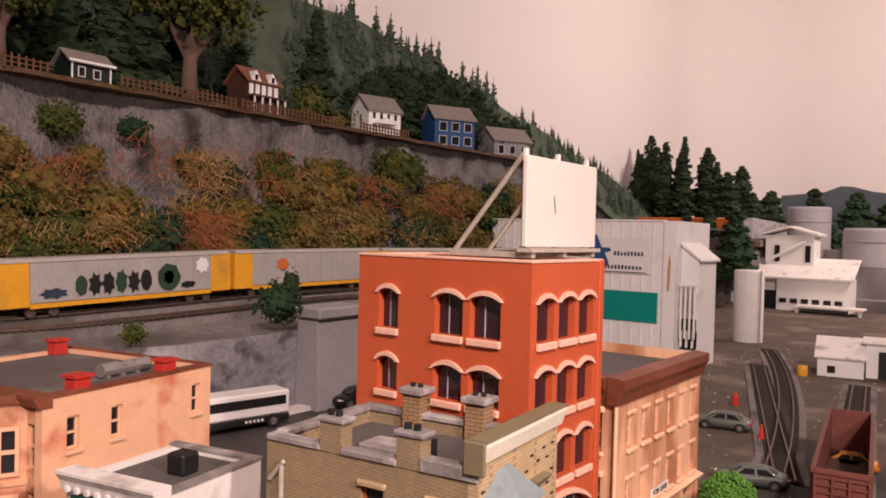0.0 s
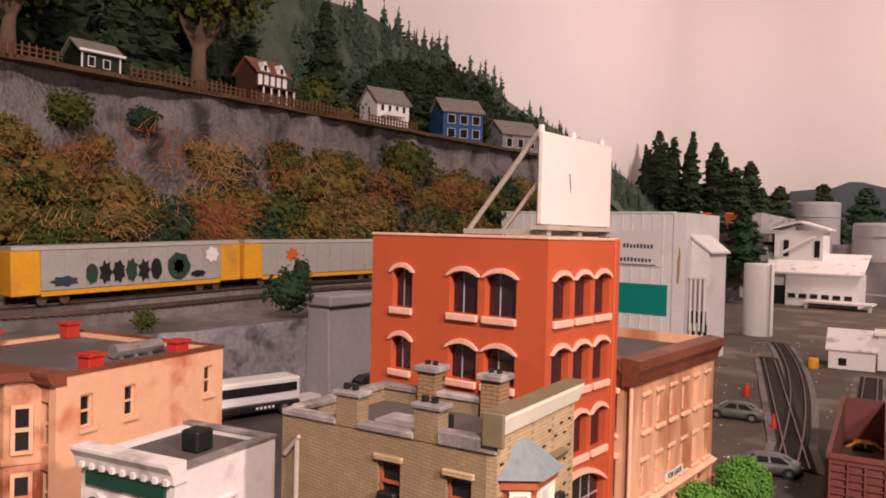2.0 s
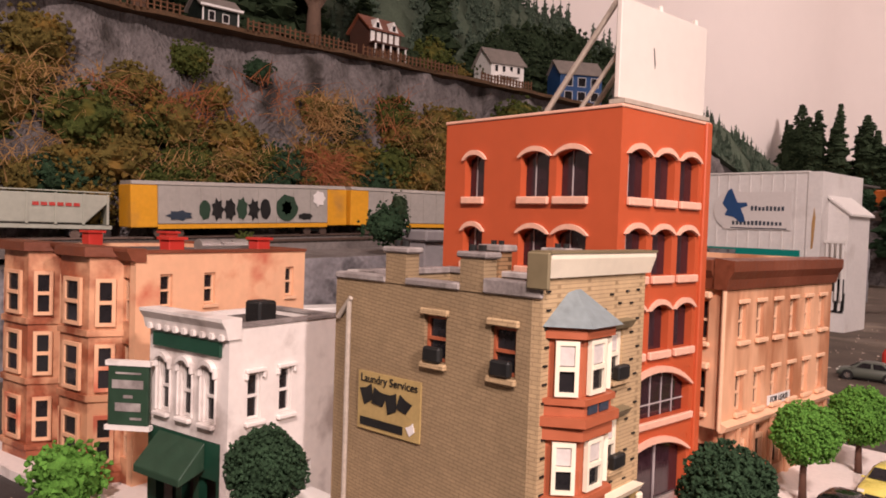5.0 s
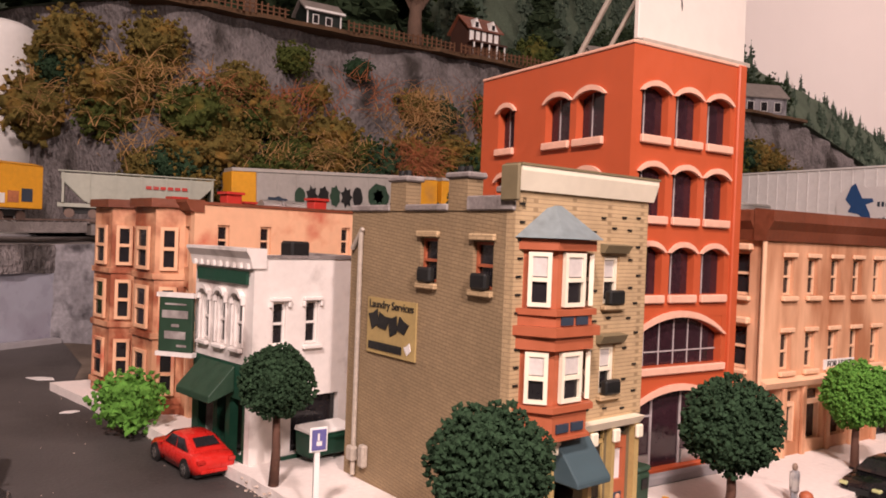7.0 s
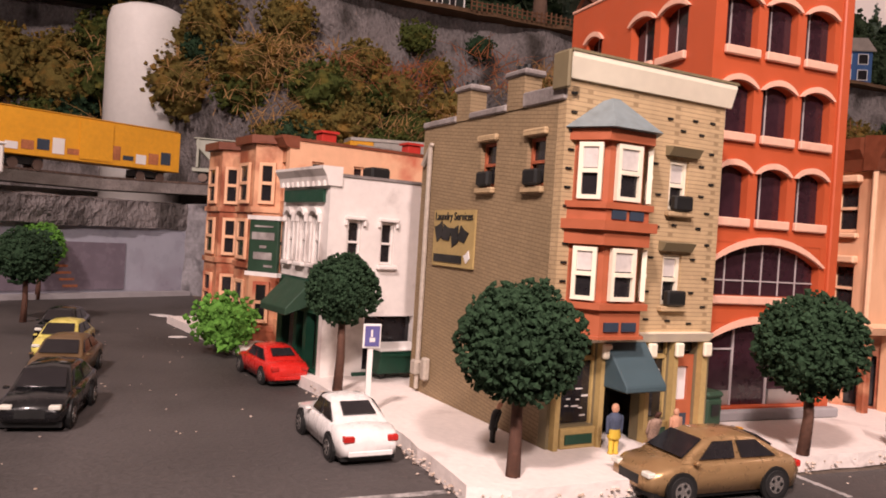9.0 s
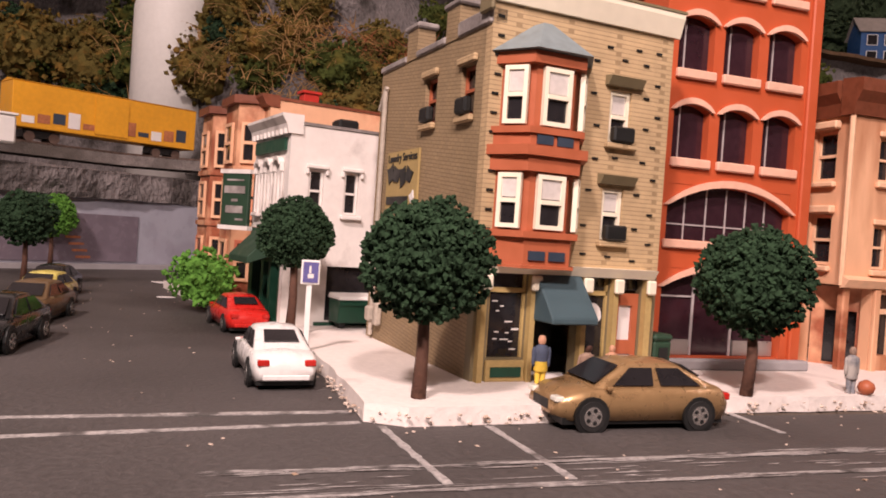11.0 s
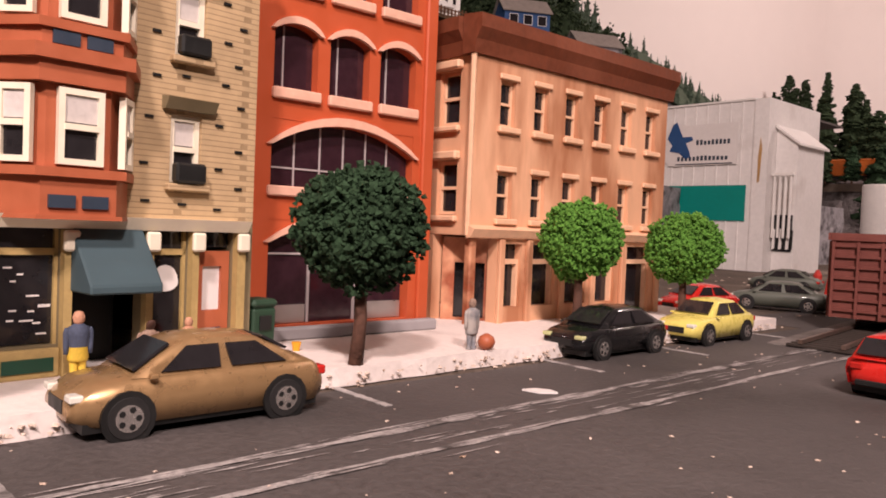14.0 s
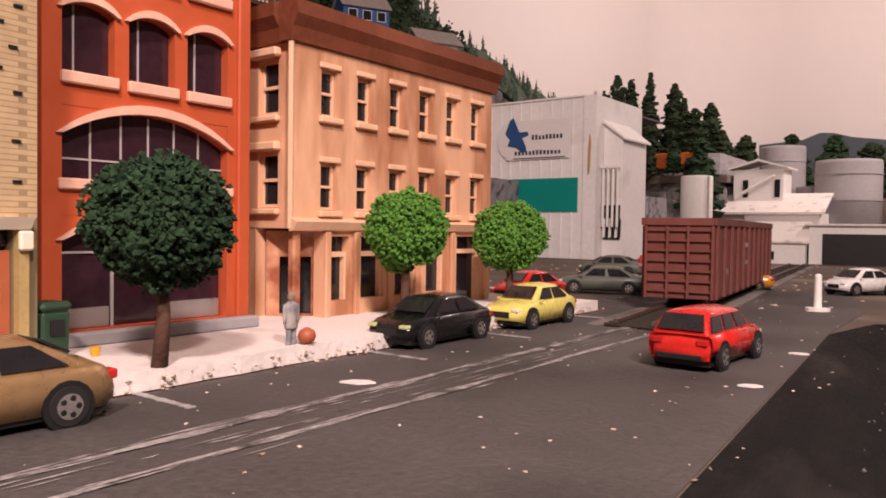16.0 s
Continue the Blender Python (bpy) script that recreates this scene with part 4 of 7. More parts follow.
        w = part("window", box(u0 + 0.002, u1 - 0.002, v0, v1 + 0.05, -0.09, -0.08), M_PURPLE, t, "", S)
        part("bar", box(u0 + (u1 - u0) * 0.35, u0 + (u1 - u0) * 0.35 + 0.01, v0, v1 + 0.04, -0.079, -0.072), M_BAR, w, "", S)
    part("rear_wall", boxes((-D, -0.11, 0, H, -W, -W + 0.1), (-D, -D + 0.1, 0, H, -W + 0.102, -0.102)), M_RED, t, "", S)
    part("roof", box(-D + 0.1, -0.1, H - 0.12, H - 0.06, -W + 0.1, -0.1), M_STRUT, t, "beige roof deck", S)
    part("coping", boxes((-D - 0.01, 0.012, H + 0.002, H + 0.03, -0.12, 0.012), (-D - 0.01, 0.012, H + 0.002, H + 0.03, -W - 0.012, -W + 0.12), (-D - 0.01, -D + 0.12, H + 0.002, H + 0.03, -W + 0.122, -0.122), (-0.12, 0.012, H + 0.002, H + 0.03, -W + 0.122, -0.122)), M_PINK, t, "pale coping", S, 0.006)
    b = thing("roof_billboard", "blank beige billboard braced on the red block's roof", "billboard")
    m = place(-2.9, 6.82, 3.7)
    part("board", box(-0.035, 0.015, 0.0, 1.42, 0.1, 0.95), M_WOODLITE, b, "blank beige board", m, 0.006)
    part("crack", prism([(0.5, 0.6), (0.51, 0.6), (0.535, 0.47), (0.53, 0.42), (0.52, 0.47)], 0.016, 0.019, (1, 2, 0)), M_BLACK, b, "", m)
    part("foot_beam", boxes((-0.9, 0.05, 0.05, 0.12, 0.0, 0.05), (-0.9, 0.05, 0.66, 0.73, 0.0, 0.05), (-0.9, 0.05, 1.28, 1.35, 0.0, 0.05), (-0.08, 0.08, 0.0, 1.42, 0.052, 0.09)), M_STRUT, b, "", m)
    for y in (0.085, 0.695, 1.315):
        part("post", tube([(-0.06, y, 0.05), (-0.06, y, 1.02)], 0.03, 6), M_WOODLITE, b, "", m)
        part("brace", tube([(-0.85, y, 0.05), (-0.07, y, 0.98)], 0.026, 6), M_STRUT, b, "slanting brace", m)
        part("brace", tube([(-0.45, y, 0.05), (-0.07, y, 0.5)], 0.02, 6), M_STRUT, b, "", m)


# ---- the peach three-storey building ----
def tan_block():
    t = thing("peach_store_block", "peach stucco three-storey store block with a brown cornice", "building")
    F, S = wallframe(-2.6, 8.3, 0.06, 90), wallframe(-2.6, 8.3, 0.06, 0)
    W, D = 2.58, 1.9
    us = [0.27 + 0.392 * k for k in range(6)]
    holes = [(u, u + 0.17, v, v + 0.36) for u in us for v in (1.57, 0.86)]
    shop = [(0.36, 0.58, 0.16, 0.66), (0.72, 1.0, 0.16, 0.66), (1.14, 1.42, 0.16, 0.66), (1.56, 1.84, 0.16, 0.66), (2.02, 2.4, 0.0, 0.66)]
    part("front_wall", holed(0, W, 0.72, 2.1, 0.1, holes), M_TAN, t, "", F)
    part("shop_wall", holed(0.3, W, 0, 0.715, 0.1, shop), M_TAN, t, "", F)
    for u0, u1, v0, v1 in holes:
        w = sash(t, F, u0, u1, v0, v1, M_TAN_TRIM, 0.07, 0.02)
        part("sill", box(u0 - 0.035, u1 + 0.035, v0 - 0.05, v0 - 0.003, 0.002, 0.045), M_TAN_TRIM, w, "", F, 0.008)
        part("lintel", box(u0 - 0.025, u1 + 0.025, v1 + 0.003, v1 + 0.045, 0.002, 0.025), M_TAN_TRIM, w, "", F, 0.006)
    part("cornice", prism([(0.0, 2.08), (0.03, 2.08), (0.05, 2.18), (0.1, 2.26), (0.1, 2.36), (-0.1, 2.38), (-0.1, 2.08)], -0.06, W + 0.05, (2, 1, 0)), M_BROWN, t, "dark brown cornice", F)
    part("shop_cornice", prism([(0.0, 0.70), (0.05, 0.71), (0.09, 0.77), (0.0, 0.80)], -0.04, W, (2, 1, 0)), M_TAN_TRIM, t, "", F)
    for u0, u1, v0, v1 in shop:
        w = part("shop_window", box(u0, u1, v0, v1, -0.085, -0.075), M_GLASS, t, "", F)
        part("transom", box(u0 + 0.002, u1 - 0.002, 0.5, 0.54, -0.074, -0.03), M_TAN_TRIM, w, "", F)
        part("stile", boxes((u0 + 0.002, u0 + 0.025, v0, 0.498, -0.074, -0.03), (u1 - 0.025, u1 - 0.002, v0, 0.498, -0.074, -0.03)), M_TAN_TRIM, w, "", F)
    for k, u in enumerate((0.3, 0.62, 1.04, 1.46, 1.9, 2.46)):
        part("pilaster", box(u, u + 0.06, 0.0, 0.698, 0.002, 0.04), M_TAN, t, "", F, 0.008)
    # corner entrance set back, with a post
    part("corner_post", boxes((0.02, 0.09, 0, 0.70, -0.08, -0.01)), M_MAROON, t, "stained corner post", F, 0.01)
    part("entrance_wall", holed(0.0, 0.42, 0, 0.70, 0.03, [(0.1, 0.2, 0.06, 0.5), (0.24, 0.34, 0.06, 0.5)]), M_MAROON, t, "stained entrance doors", wallframe(-2.98, 8.37, 0.06, 45))
    part("entrance_dark", box(0.0, 0.42, 0, 0.70, -0.09, -0.08), M_GLASS, t, "", wallframe(-2.98, 8.37, 0.06, 45))
    part("soffit", box(-0.42, -0.002, 0.715, 0.75, -0.4, -0.002), M_BROWN, t, "", S)
    sh = [(-0.40, -0.17, v, v + 0.42) for v in (1.56, 0.87)]
    part("side_wall", holed(-D, -0.1, 0.72, 2.08, 0.1, sh), M_TAN, t, "", S)
    part("side_shop", holed(-D, -0.42, 0, 0.715, 0.1, [(-0.9, -0.5, 0.16, 0.62)]), M_TAN, t, "", S)
    part("side_pane", box(-0.9, -0.5, 0.16, 0.62, -0.08, -0.07), M_GLASS, t, "", S)
    for u0, u1, v0, v1 in sh:
        w = sash(t, S, u0, u1, v0, v1, M_TAN_TRIM, 0.06, 0.025)
        part("hood", box(u0 - 0.04, u1 + 0.04, v1 + 0.005, v1 + 0.07, 0.002, 0.07), M_TAN_TRIM, w, "", S, 0.012)
        part("sill", box(u0 - 0.03, u1 + 0.03, v0 - 0.05, v0 - 0.005, 0.002, 0.05), M_TAN_TRIM, w, "", S, 0.01)
    part("side_cornice", prism([(0.0, 2.08), (0.03, 2.08), (0.05, 2.18), (0.1, 2.26), (0.1, 2.36), (-0.1, 2.38), (-0.1, 2.08)], -D, -0.11, (2, 1, 0)), M_BROWN, t, "", S)
    part("corner_pipe", tube([(0.0, 0.72, 0.03), (0.0, 2.1, 0.03)], 0.022), M_TAN_TRIM, t, "", S)
    part("rear_wall", boxes((-D, -0.1, 0, 2.36, -W, -W + 0.1), (-D, -D + 0.1, 0, 2.36, -W + 0.102, -0.102)), M_TAN, t, "", S)
    part("end_parapet", box(-0.1, -0.02, 2.1, 2.38, -W, -W + 0.1), M_BROWN, t, "", S)
    part("roof", box(-D + 0.1, -0.102, 2.2, 2.24, -W + 0.1, -0.102), M_ROOF, t, "grey tar roof", S)
    v = part("roof_vent", box(-0.9, -0.75, 2.242, 2.36, -0.4, -0.25), M_BLACK, t, "", S, 0.02)
    part("shop_notice", box(0.98, 1.52, 0.83, 0.93, 0.003, 0.012), M_SIGNW, t, "white letting board", F)
    words("FOR LEASE", 0.09, F @ Matrix.Translation((1.25, 0.88, 0.014)), M_BLACK, t)


# ---- the white shop ----
def white_shop():
    t = thing("white_shop", "white painted two-storey shop with dark green trim", "building")
    F, S = wallframe(-4.42, 4.1, 0.02, 12), wallframe(-4.42, 4.1, 0.02, 102)
    W, D = 1.02, 1.2
    fh = [(-0.88 + 0.29 * k, -0.75 + 0.29 * k, 1.04, 1.46) for k in range(3)]
    sh = [(0.18, 0.32, 1.06, 1.44), (0.51, 0.65, 1.06, 1.44)]
    part("front_wall", holed(-W, -0.08, 0.9, 1.86, 0.08, fh), M_WHITE, t, "", F)
    part("side_wall", holed(0.0, D, 0, 1.80, 0.08, sh + [(0.4, 0.9, 0.12, 0.6)]), M_WHITE, t, "", S)
    part("side_shop_window", box(0.4, 0.9, 0.12, 0.6, -0.07, -0.06), M_GLASS, t, "", S)
    part("side_riser", box(0.3, 0.95, 0.0, 0.11, 0.004, 0.03), M_GREEN, t, "green stall riser", S)
    part("rear_wall", boxes((-W, -0.08, 0, 1.8, -D, -D + 0.08), (-W, -W + 0.08, 0, 1.8, -D + 0.082, -0.082)), M_WHITE, t, "", F)
    part("roof", box(-W + 0.08, -0.082, 1.72, 1.76, -D + 0.08, -0.082), M_ROOF, t, "dark weathered roof", F)
    part("roof_edge", boxes((-W, 0.01, 1.805, 1.83, -D - 0.01, -D + 0.09), (-0.09, 0.012, 1.805, 1.83, -D + 0.092, -0.092)), M_SNOW, t, "", F)
    part("cornice", prism([(0.0, 1.72), (0.03, 1.72), (0.05, 1.8), (0.09, 1.86), (0.09, 1.885), (-0.1, 1.885), (-0.1, 1.72)], -W - 0.03, 0.02, (2, 1, 0)), M_WHITE, t, "bracketed cornice", F)
    part("name_board", box(-W + 0.08, -0.08, 1.58, 1.69, 0.002, 0.03), M_GREEN, t, "dark green name board", F)
    for k in range(9):
        part("dentil", box(-W + 0.04 + k * 0.115, -W + 0.08 + k * 0.115, 1.715, 1.76, 0.032, 0.06), M_WHITE, t, "", F)
    for u0, u1, v0, v1 in fh:
        w = sash(t, F, u0, u1, v0, v1, M_WHITE, 0.05, 0.02)
        part("hood", arch_band(u0 - 0.01, u1 + 0.01, v1 + 0.002, 0.04, 0.035, 0.002, 0.05), M_WHITE, w, "", F)
        part("sill", box(u0 - 0.03, u1 + 0.03, v0 - 0.04, v0 - 0.003, 0.002, 0.05), M_WHITE, w, "", F, 0.008)
        for u in (u0 - 0.045, u1 + 0.015):
            part("bracket", boxes((u, u + 0.03, v1 - 0.06, v1 + 0.03, 0.002, 0.04), (u + 0.005, u + 0.025, v0, v1 - 0.062, 0.002, 0.02)), M_WHITE, w, "", F, 0.006)
    for u0, u1, v0, v1 in sh:
        w = sash(t, S, u0, u1, v0, v1, M_WHITE, 0.05, 0.02)
        part("hood", boxes((u0 - 0.03, u1 + 0.03, v1 + 0.002, v1 + 0.035, 0.002, 0.04), (u0 - 0.035, u0 - 0.005, v1 - 0.05, v1, 0.002, 0.03), (u1 + 0.005, u1 + 0.035, v1 - 0.05, v1, 0.002, 0.03)), M_WHITE, w, "", S, 0.006)
        part("sill", box(u0 - 0.03, u1 + 0.03, v0 - 0.04, v0 - 0.003, 0.002, 0.05), M_WHITE, w, "", S, 0.008)
    part("shop_wall", holed(-W, -0.08, 0, 0.895, 0.08, [(-0.9, -0.62, 0.1, 0.6), (-0.55, -0.4, 0.0, 0.6), (-0.33, -0.12, 0.1, 0.6)]), M_GREEN, t, "dark green shop front", F)
    # a black sheet stands in for the shade inside the shop
    part("shop_shade", box(-W + 0.02, -0.02, 0.0, 0.62, -0.2, -0.19), M_BLACK, t, "", F)
    part("awning", prism([(0.005, 0.88), (0.24, 0.64), (0.24, 0.58), (0.005, 0.66)], -W + 0.16, -0.26, (2, 1, 0)), M_BOARDGREEN, t, "dark green awning", F, 0.006)
    b = thing("dumpster", "green dumpster with a white lid beside the shop", "dumpster")
    part("tub", prism([(0.06, 0.13), (0.26, 0.13), (0.30, 0.33), (0.04, 0.33)], 0.42, 0.86, (2, 1, 0)), M_GREEN, b, "green steel tub", S, 0.01)
    part("lid", prism([(0.03, 0.334), (0.31, 0.334), (0.29, 0.36), (0.05, 0.38)], 0.41, 0.87, (2, 1, 0)), M_CLAP, b, "white lid", S, 0.008)
    part("rim_bar", box(0.41, 0.87, 0.29, 0.31, 0.3, 0.315), M_GREEN, b, "", S)
    for u in (0.46, 0.8):
        part("foot", box(u, u + 0.04, 0.098, 0.131, 0.1, 0.24), M_BLACK, b, "", S)
    part("roof_box", box(-0.5, -0.3, 1.765, 1.95, -0.75, -0.55), M_BLACK, t, "black roof vent box", F, 0.02)
    s = thing("hanging_pub_sign", "dark green pub sign board on the white shop's corner", "sign")
    m = wallframe(-5.72, 3.52, 0.0, 42)
    part("board", box(0.17, 0.52, 0.92, 1.42, 0, 0.05), M_BOARDGREEN, s, "", m, 0.008)
    part("top_edge", box(0.15, 0.54, 1.42, 1.46, -0.01, 0.06), M_WHITE, s, "pale board edge", m)
    part("bottom_edge", box(0.15, 0.54, 0.88, 0.92, -0.01, 0.06), M_WHITE, s, "pale board edge", m)
    for k, (a, b, v, h) in enumerate(((0.24, 0.46, 1.35, 0.015), (0.21, 0.48, 1.23, 0.07), (0.31, 0.39, 1.15, 0.025), (0.24, 0.46, 1.04, 0.07), (0.37, 0.47, 0.97, 0.02))):
        part("text_bar", box(a, b, v, v + h, 0.051, 0.056), M_SNOW, s, "", m)
    part("bracket", tube([(0.3, 1.2, -0.01), (0.5, 1.2, -0.35)], 0.015), M_BLACK, s, "", m)


# ---- the salmon building with stacked bays ----
def pink_block():
    t = thing("salmon_apartment_house", "salmon three-storey house with stained red brown bays", "building")
    F, S = wallframe(-6.25, 4.07, 0.0, 12.5), wallframe(-6.25, 4.07, 0.0, 102.5)
    W, D = 2.42, 2.18
    sh = [(0.26, 0.40, 1.78, 2.1), (0.77, 0.91, 1.78, 2.1), (1.88, 2.01, 1.8, 2.13)]
    part("side_wall", holed(0, D, 0, 2.3, 0.09, sh), M_PEACH, t, "salmon side wall", S)
    for u0, u1, v0, v1 in sh:
        w = sash(t, S, u0, u1, v0, v1, M_TAN_TRIM, 0.06, 0.02)
        part("sill", box(u0 - 0.02, u1 + 0.02, v0 - 0.035, v0 - 0.003, 0.002, 0.03), M_TAN_TRIM, w, "", S)
    fh = [(-0.2, -0.1, v, v + 0.42) for v in (1.65, 1.02, 0.35)]
    part("front_wall", holed(-W, -0.09, 0, 2.3, 0.09, fh), M_MAROON, t, "stained front", F)
    for h in fh:
        sash(t, F, *h, M_TAN_TRIM, 0.06, 0.02)
    part("rear_wall", boxes((-W, -0.09, 0, 2.3, -D, -D + 0.09), (-W, -W + 0.09, 0, 2.3, -D + 0.092, -0.092)), M_PEACH, t, "", F)
    part("roof", box(-W + 0.09, -0.092, 2.22, 2.26, -D + 0.09, -0.092), M_ROOF, t, "grey tar roof", F)
    part("coping", boxes((-0.1, 0.012, 2.302, 2.335, -D, -0.1), (-W, 0.012, 2.302, 2.335, -D - 0.012, -D + 0.0)), M_BROWN, t, "", F)
    part("cornice", prism([(0.0, 2.22), (0.05, 2.24), (0.1, 2.32), (0.1, 2.35), (-0.1, 2.35), (-0.1, 2.22)], -W - 0.03, 0.012, (2, 1, 0)), M_BROWN, t, "dark brown cornice", F)
    flip = F @ Matrix.Diagonal((1, 1, -1, 1))
    for c in (-0.62, -1.75):
        bay = part("bay", prism([(c - 0.42, 0), (c - 0.25, -0.24), (c + 0.25, -0.24), (c + 0.42, 0)], 0.0, 2.26, (0, 2, 1)), M_MAROON, t, "stained red brown bay", flip)
        part("bay_cap", prism([(c - 0.46, 0), (c - 0.27, -0.3), (c + 0.27, -0.3), (c + 0.46, 0)], 2.262, 2.352, (0, 2, 1)), M_BROWN, bay, "", flip)
        for v0 in (1.6, 0.98, 0.3):
            part("band", prism([(c - 0.44, 0), (c - 0.26, -0.265), (c + 0.26, -0.265), (c + 0.44, 0)], v0 - 0.09, v0 - 0.03, (0, 2, 1)), M_MAROON, bay, "", flip)
            for (a, b) in (((c - 0.40, -0.03), (c - 0.27, -0.215)), ((c - 0.17, -0.24), (c + 0.17, -0.24)), ((c + 0.27, -0.215), (c + 0.40, -0.03))):
                d = Vector((b[0] - a[0], b[1] - a[1]))
                ln, d = d.length, d.normalized()
                fm = F @ Matrix(((d.x, 0, d.y, a[0]), (0, 1, 0, 0), (-d.y, 0, d.x, -a[1]), (0, 0, 0, 1)))
                sash(bay, fm @ Matrix.Translation((0, 0, 0.056)), 0.02, ln - 0.02, v0, v0 + 0.46, M_PEACH, 0.05, 0.035)
    for u, w in ((-0.2, -0.38), (-0.2, -1.5), (-2.35, -0.8), (-2.35, -1.85)):
        ch = part("chimney", box(u, u + 0.16, 2.262, 2.43, w - 0.18, w), M_CHIMRED, t, "red chimney block", F, 0.01)
        part("chimney_cap", box(u - 0.02, u + 0.18, 2.432, 2.46, w - 0.2, w + 0.02), M_CHIMRED, ch, "", F)
    part("roof_duct", tube([(-0.55, 2.35, -1.1), (-0.55, 2.35, -1.75)], 0.075, 12), M_STEEL, t, "silver roof duct", F)
    for k in range(3):
        part("duct_foot", box(-0.6, -0.5, 2.262, 2.29, -1.2 - 0.2 * k, -1.15 - 0.2 * k), M_STEEL, t, "", F)


beige_shop()
red_block()
tan_block()
white_shop()
pink_block()


# ---- trees, shrubs and grass ----
def crown_mesh(name, r, n, size, seed, material, zs=0.95):
    g = np.random.default_rng(seed)
    d = g.normal(size=(n, 3))
    d /= np.linalg.norm(d, axis=1, keepdims=True)
    swell = np.array([1 + 0.16 * noise.noise((p[0] * 2.2 + seed, p[1] * 2.2, p[2] * 2.2)) for p in d])
    rad = r * swell * g.uniform(0.74, 1.03, n)
    c = d * rad[:, None]
    c[:, 2] *= zs
    v, f = clumps(c, g.uniform(0.5, 1.4, n) * size, g)
    return joined((v, f), lump(r * 0.8, seed, zs, 0.15))


def street_tree(x, y, base, cz, r, material, label, seed, n=3200):
    t = thing("street_tree", label, "tree", "street trees")
    t.location = (x * K, y * K, base * K)
    rr = random.Random(seed)
    lean = rr.uniform(-0.02, 0.02)
    part("trunk", tube([(0, 0, 0), (lean, 0.01, (cz - base) * 0.35), (0, 0, cz - base)], [0.042, 0.034, 0.024], 7), M_TRUNK, t, "brown trunk", smooth=True)
    v, f = crown_mesh("crown", r, n, r * (0.058 if n > 1500 else 0.075), seed, material)
    v[:, 2] += cz - base
    raw("crown", v, f, material, t, "round clumped foam crown")
    return t


street_tree(-1.65, 4.53, 0.1, 0.82, 0.345, M_LEAF, "round dark green street tree by the corner shop", 1)
street_tree(-1.69, 6.65, 0.1, 0.81, 0.34, M_LEAF, "round dark green street tree by the red block", 2)
street_tree(-2.05, 8.93, 0.1, 0.78, 0.31, M_LEAF2, "round bright green street tree by the peach block", 3)
street_tree(-2.05, 10.4, 0.1, 0.73, 0.33, M_LEAF2, "round bright green street tree at the pavement's end", 4)
street_tree(-3.87, 4.12, 0.1, 0.90, 0.29, M_LEAF, "round dark green tree beside the white shop", 5)
street_tree(-11.4, 1.2, 0.0, 0.86, 0.36, M_LEAF2, "round bright green tree in the parking lot", 6, 1400)
street_tree(-8.6, 1.35, 0.0, 0.82, 0.36, M_LEAF, "round dark green tree in the parking lot", 7, 1400)


def shrub(x, y, z, r, material, label, seed, n=160, name="bush", squash=0.9, size=0.13, group="shrubs"):
    g = np.random.default_rng(seed)
    d = g.normal(size=(n, 3))
    d /= np.linalg.norm(d, axis=1, keepdims=True)
    rad = r * g.uniform(0.66, 1.08, n) * np.array([1 + 0.3 * noise.noise((p[0] * 1.8 + seed, p[1] * 1.8, p[2] * 1.8)) for p in d])
    c = d * rad[:, None]
    c[:, 2] = c[:, 2] * squash
    v, f = joined(clumps(c, g.uniform(0.5, 1.3, n) * r * size, g), lump(r * 0.74, seed, squash, 0.35))
    v += np.array([x, y, z])
    return tagged(raw(name, v, f, material), label, "bush", group)


shrub(-6.2, 3.5, 0.34, 0.34, M_LEAF2, "bright green round bush at the street corner", 11, 420, size=0.11)
shrub(-9.7, 9.75, 2.62, 0.42, M_LEAF, "dark green bush on the retaining wall", 12, 300, size=0.1)
shrub(-9.62, 9.95, 2.9, 0.2, M_FIR, "dark pointed bush on the retaining wall", 13, 120, squash=1.7)
shrub(-9.9, 7.1, 2.28, 0.2, M_GREENBUSH, "low green bush on the wall's rim", 14, 120)


def conifer(x, y, z, h, r, material, seed, label, n=260, round_top=False):
    n = int(n * 1.5)
    t = thing("conifer", label, "tree", "hillside trees")
    g = np.random.default_rng(seed)
    part("trunk", tube([(x, y, z - 0.1), (x, y, z + h * 0.8)], [r * 0.12, r * 0.04], 6), M_BARK, t)
    s = g.random(n) ** 0.8
    prof = (1 - s) ** (0.38 if round_top else 0.9) * (0.75 + 0.25 * np.sin(s * 34 + g.uniform(0, 6)))
    rad = r * prof * g.uniform(0.55, 1.05, n)
    a = g.uniform(0, 2 * np.pi, n)
    c = np.stack([x + rad * np.cos(a), y + rad * np.sin(a), z + h * (0.06 + 0.94 * s) - rad * 0.25], 1)
    core = lump(1.0, seed, 1.0, 0.2)
    up = np.clip((core[0][:, 2] + 1) / 2, 0.0, 1.0)
    fat = (1 - up) ** (0.1 if round_top else 0.45)
    core[0][:] = np.stack([x + core[0][:, 0] * r * 0.55 * fat, y + core[0][:, 1] * r * 0.55 * fat, z + h * (0.05 + (0.8 if round_top else 0.7) * up)], 1)
    v, f = joined(clumps(c, (0.075 + 0.1 * (1 - s)) * r * 2.1 * g.uniform(0.6, 1.3, n), g, flat=0.6), core)
    raw("crown", v, f, material, t)
    return t


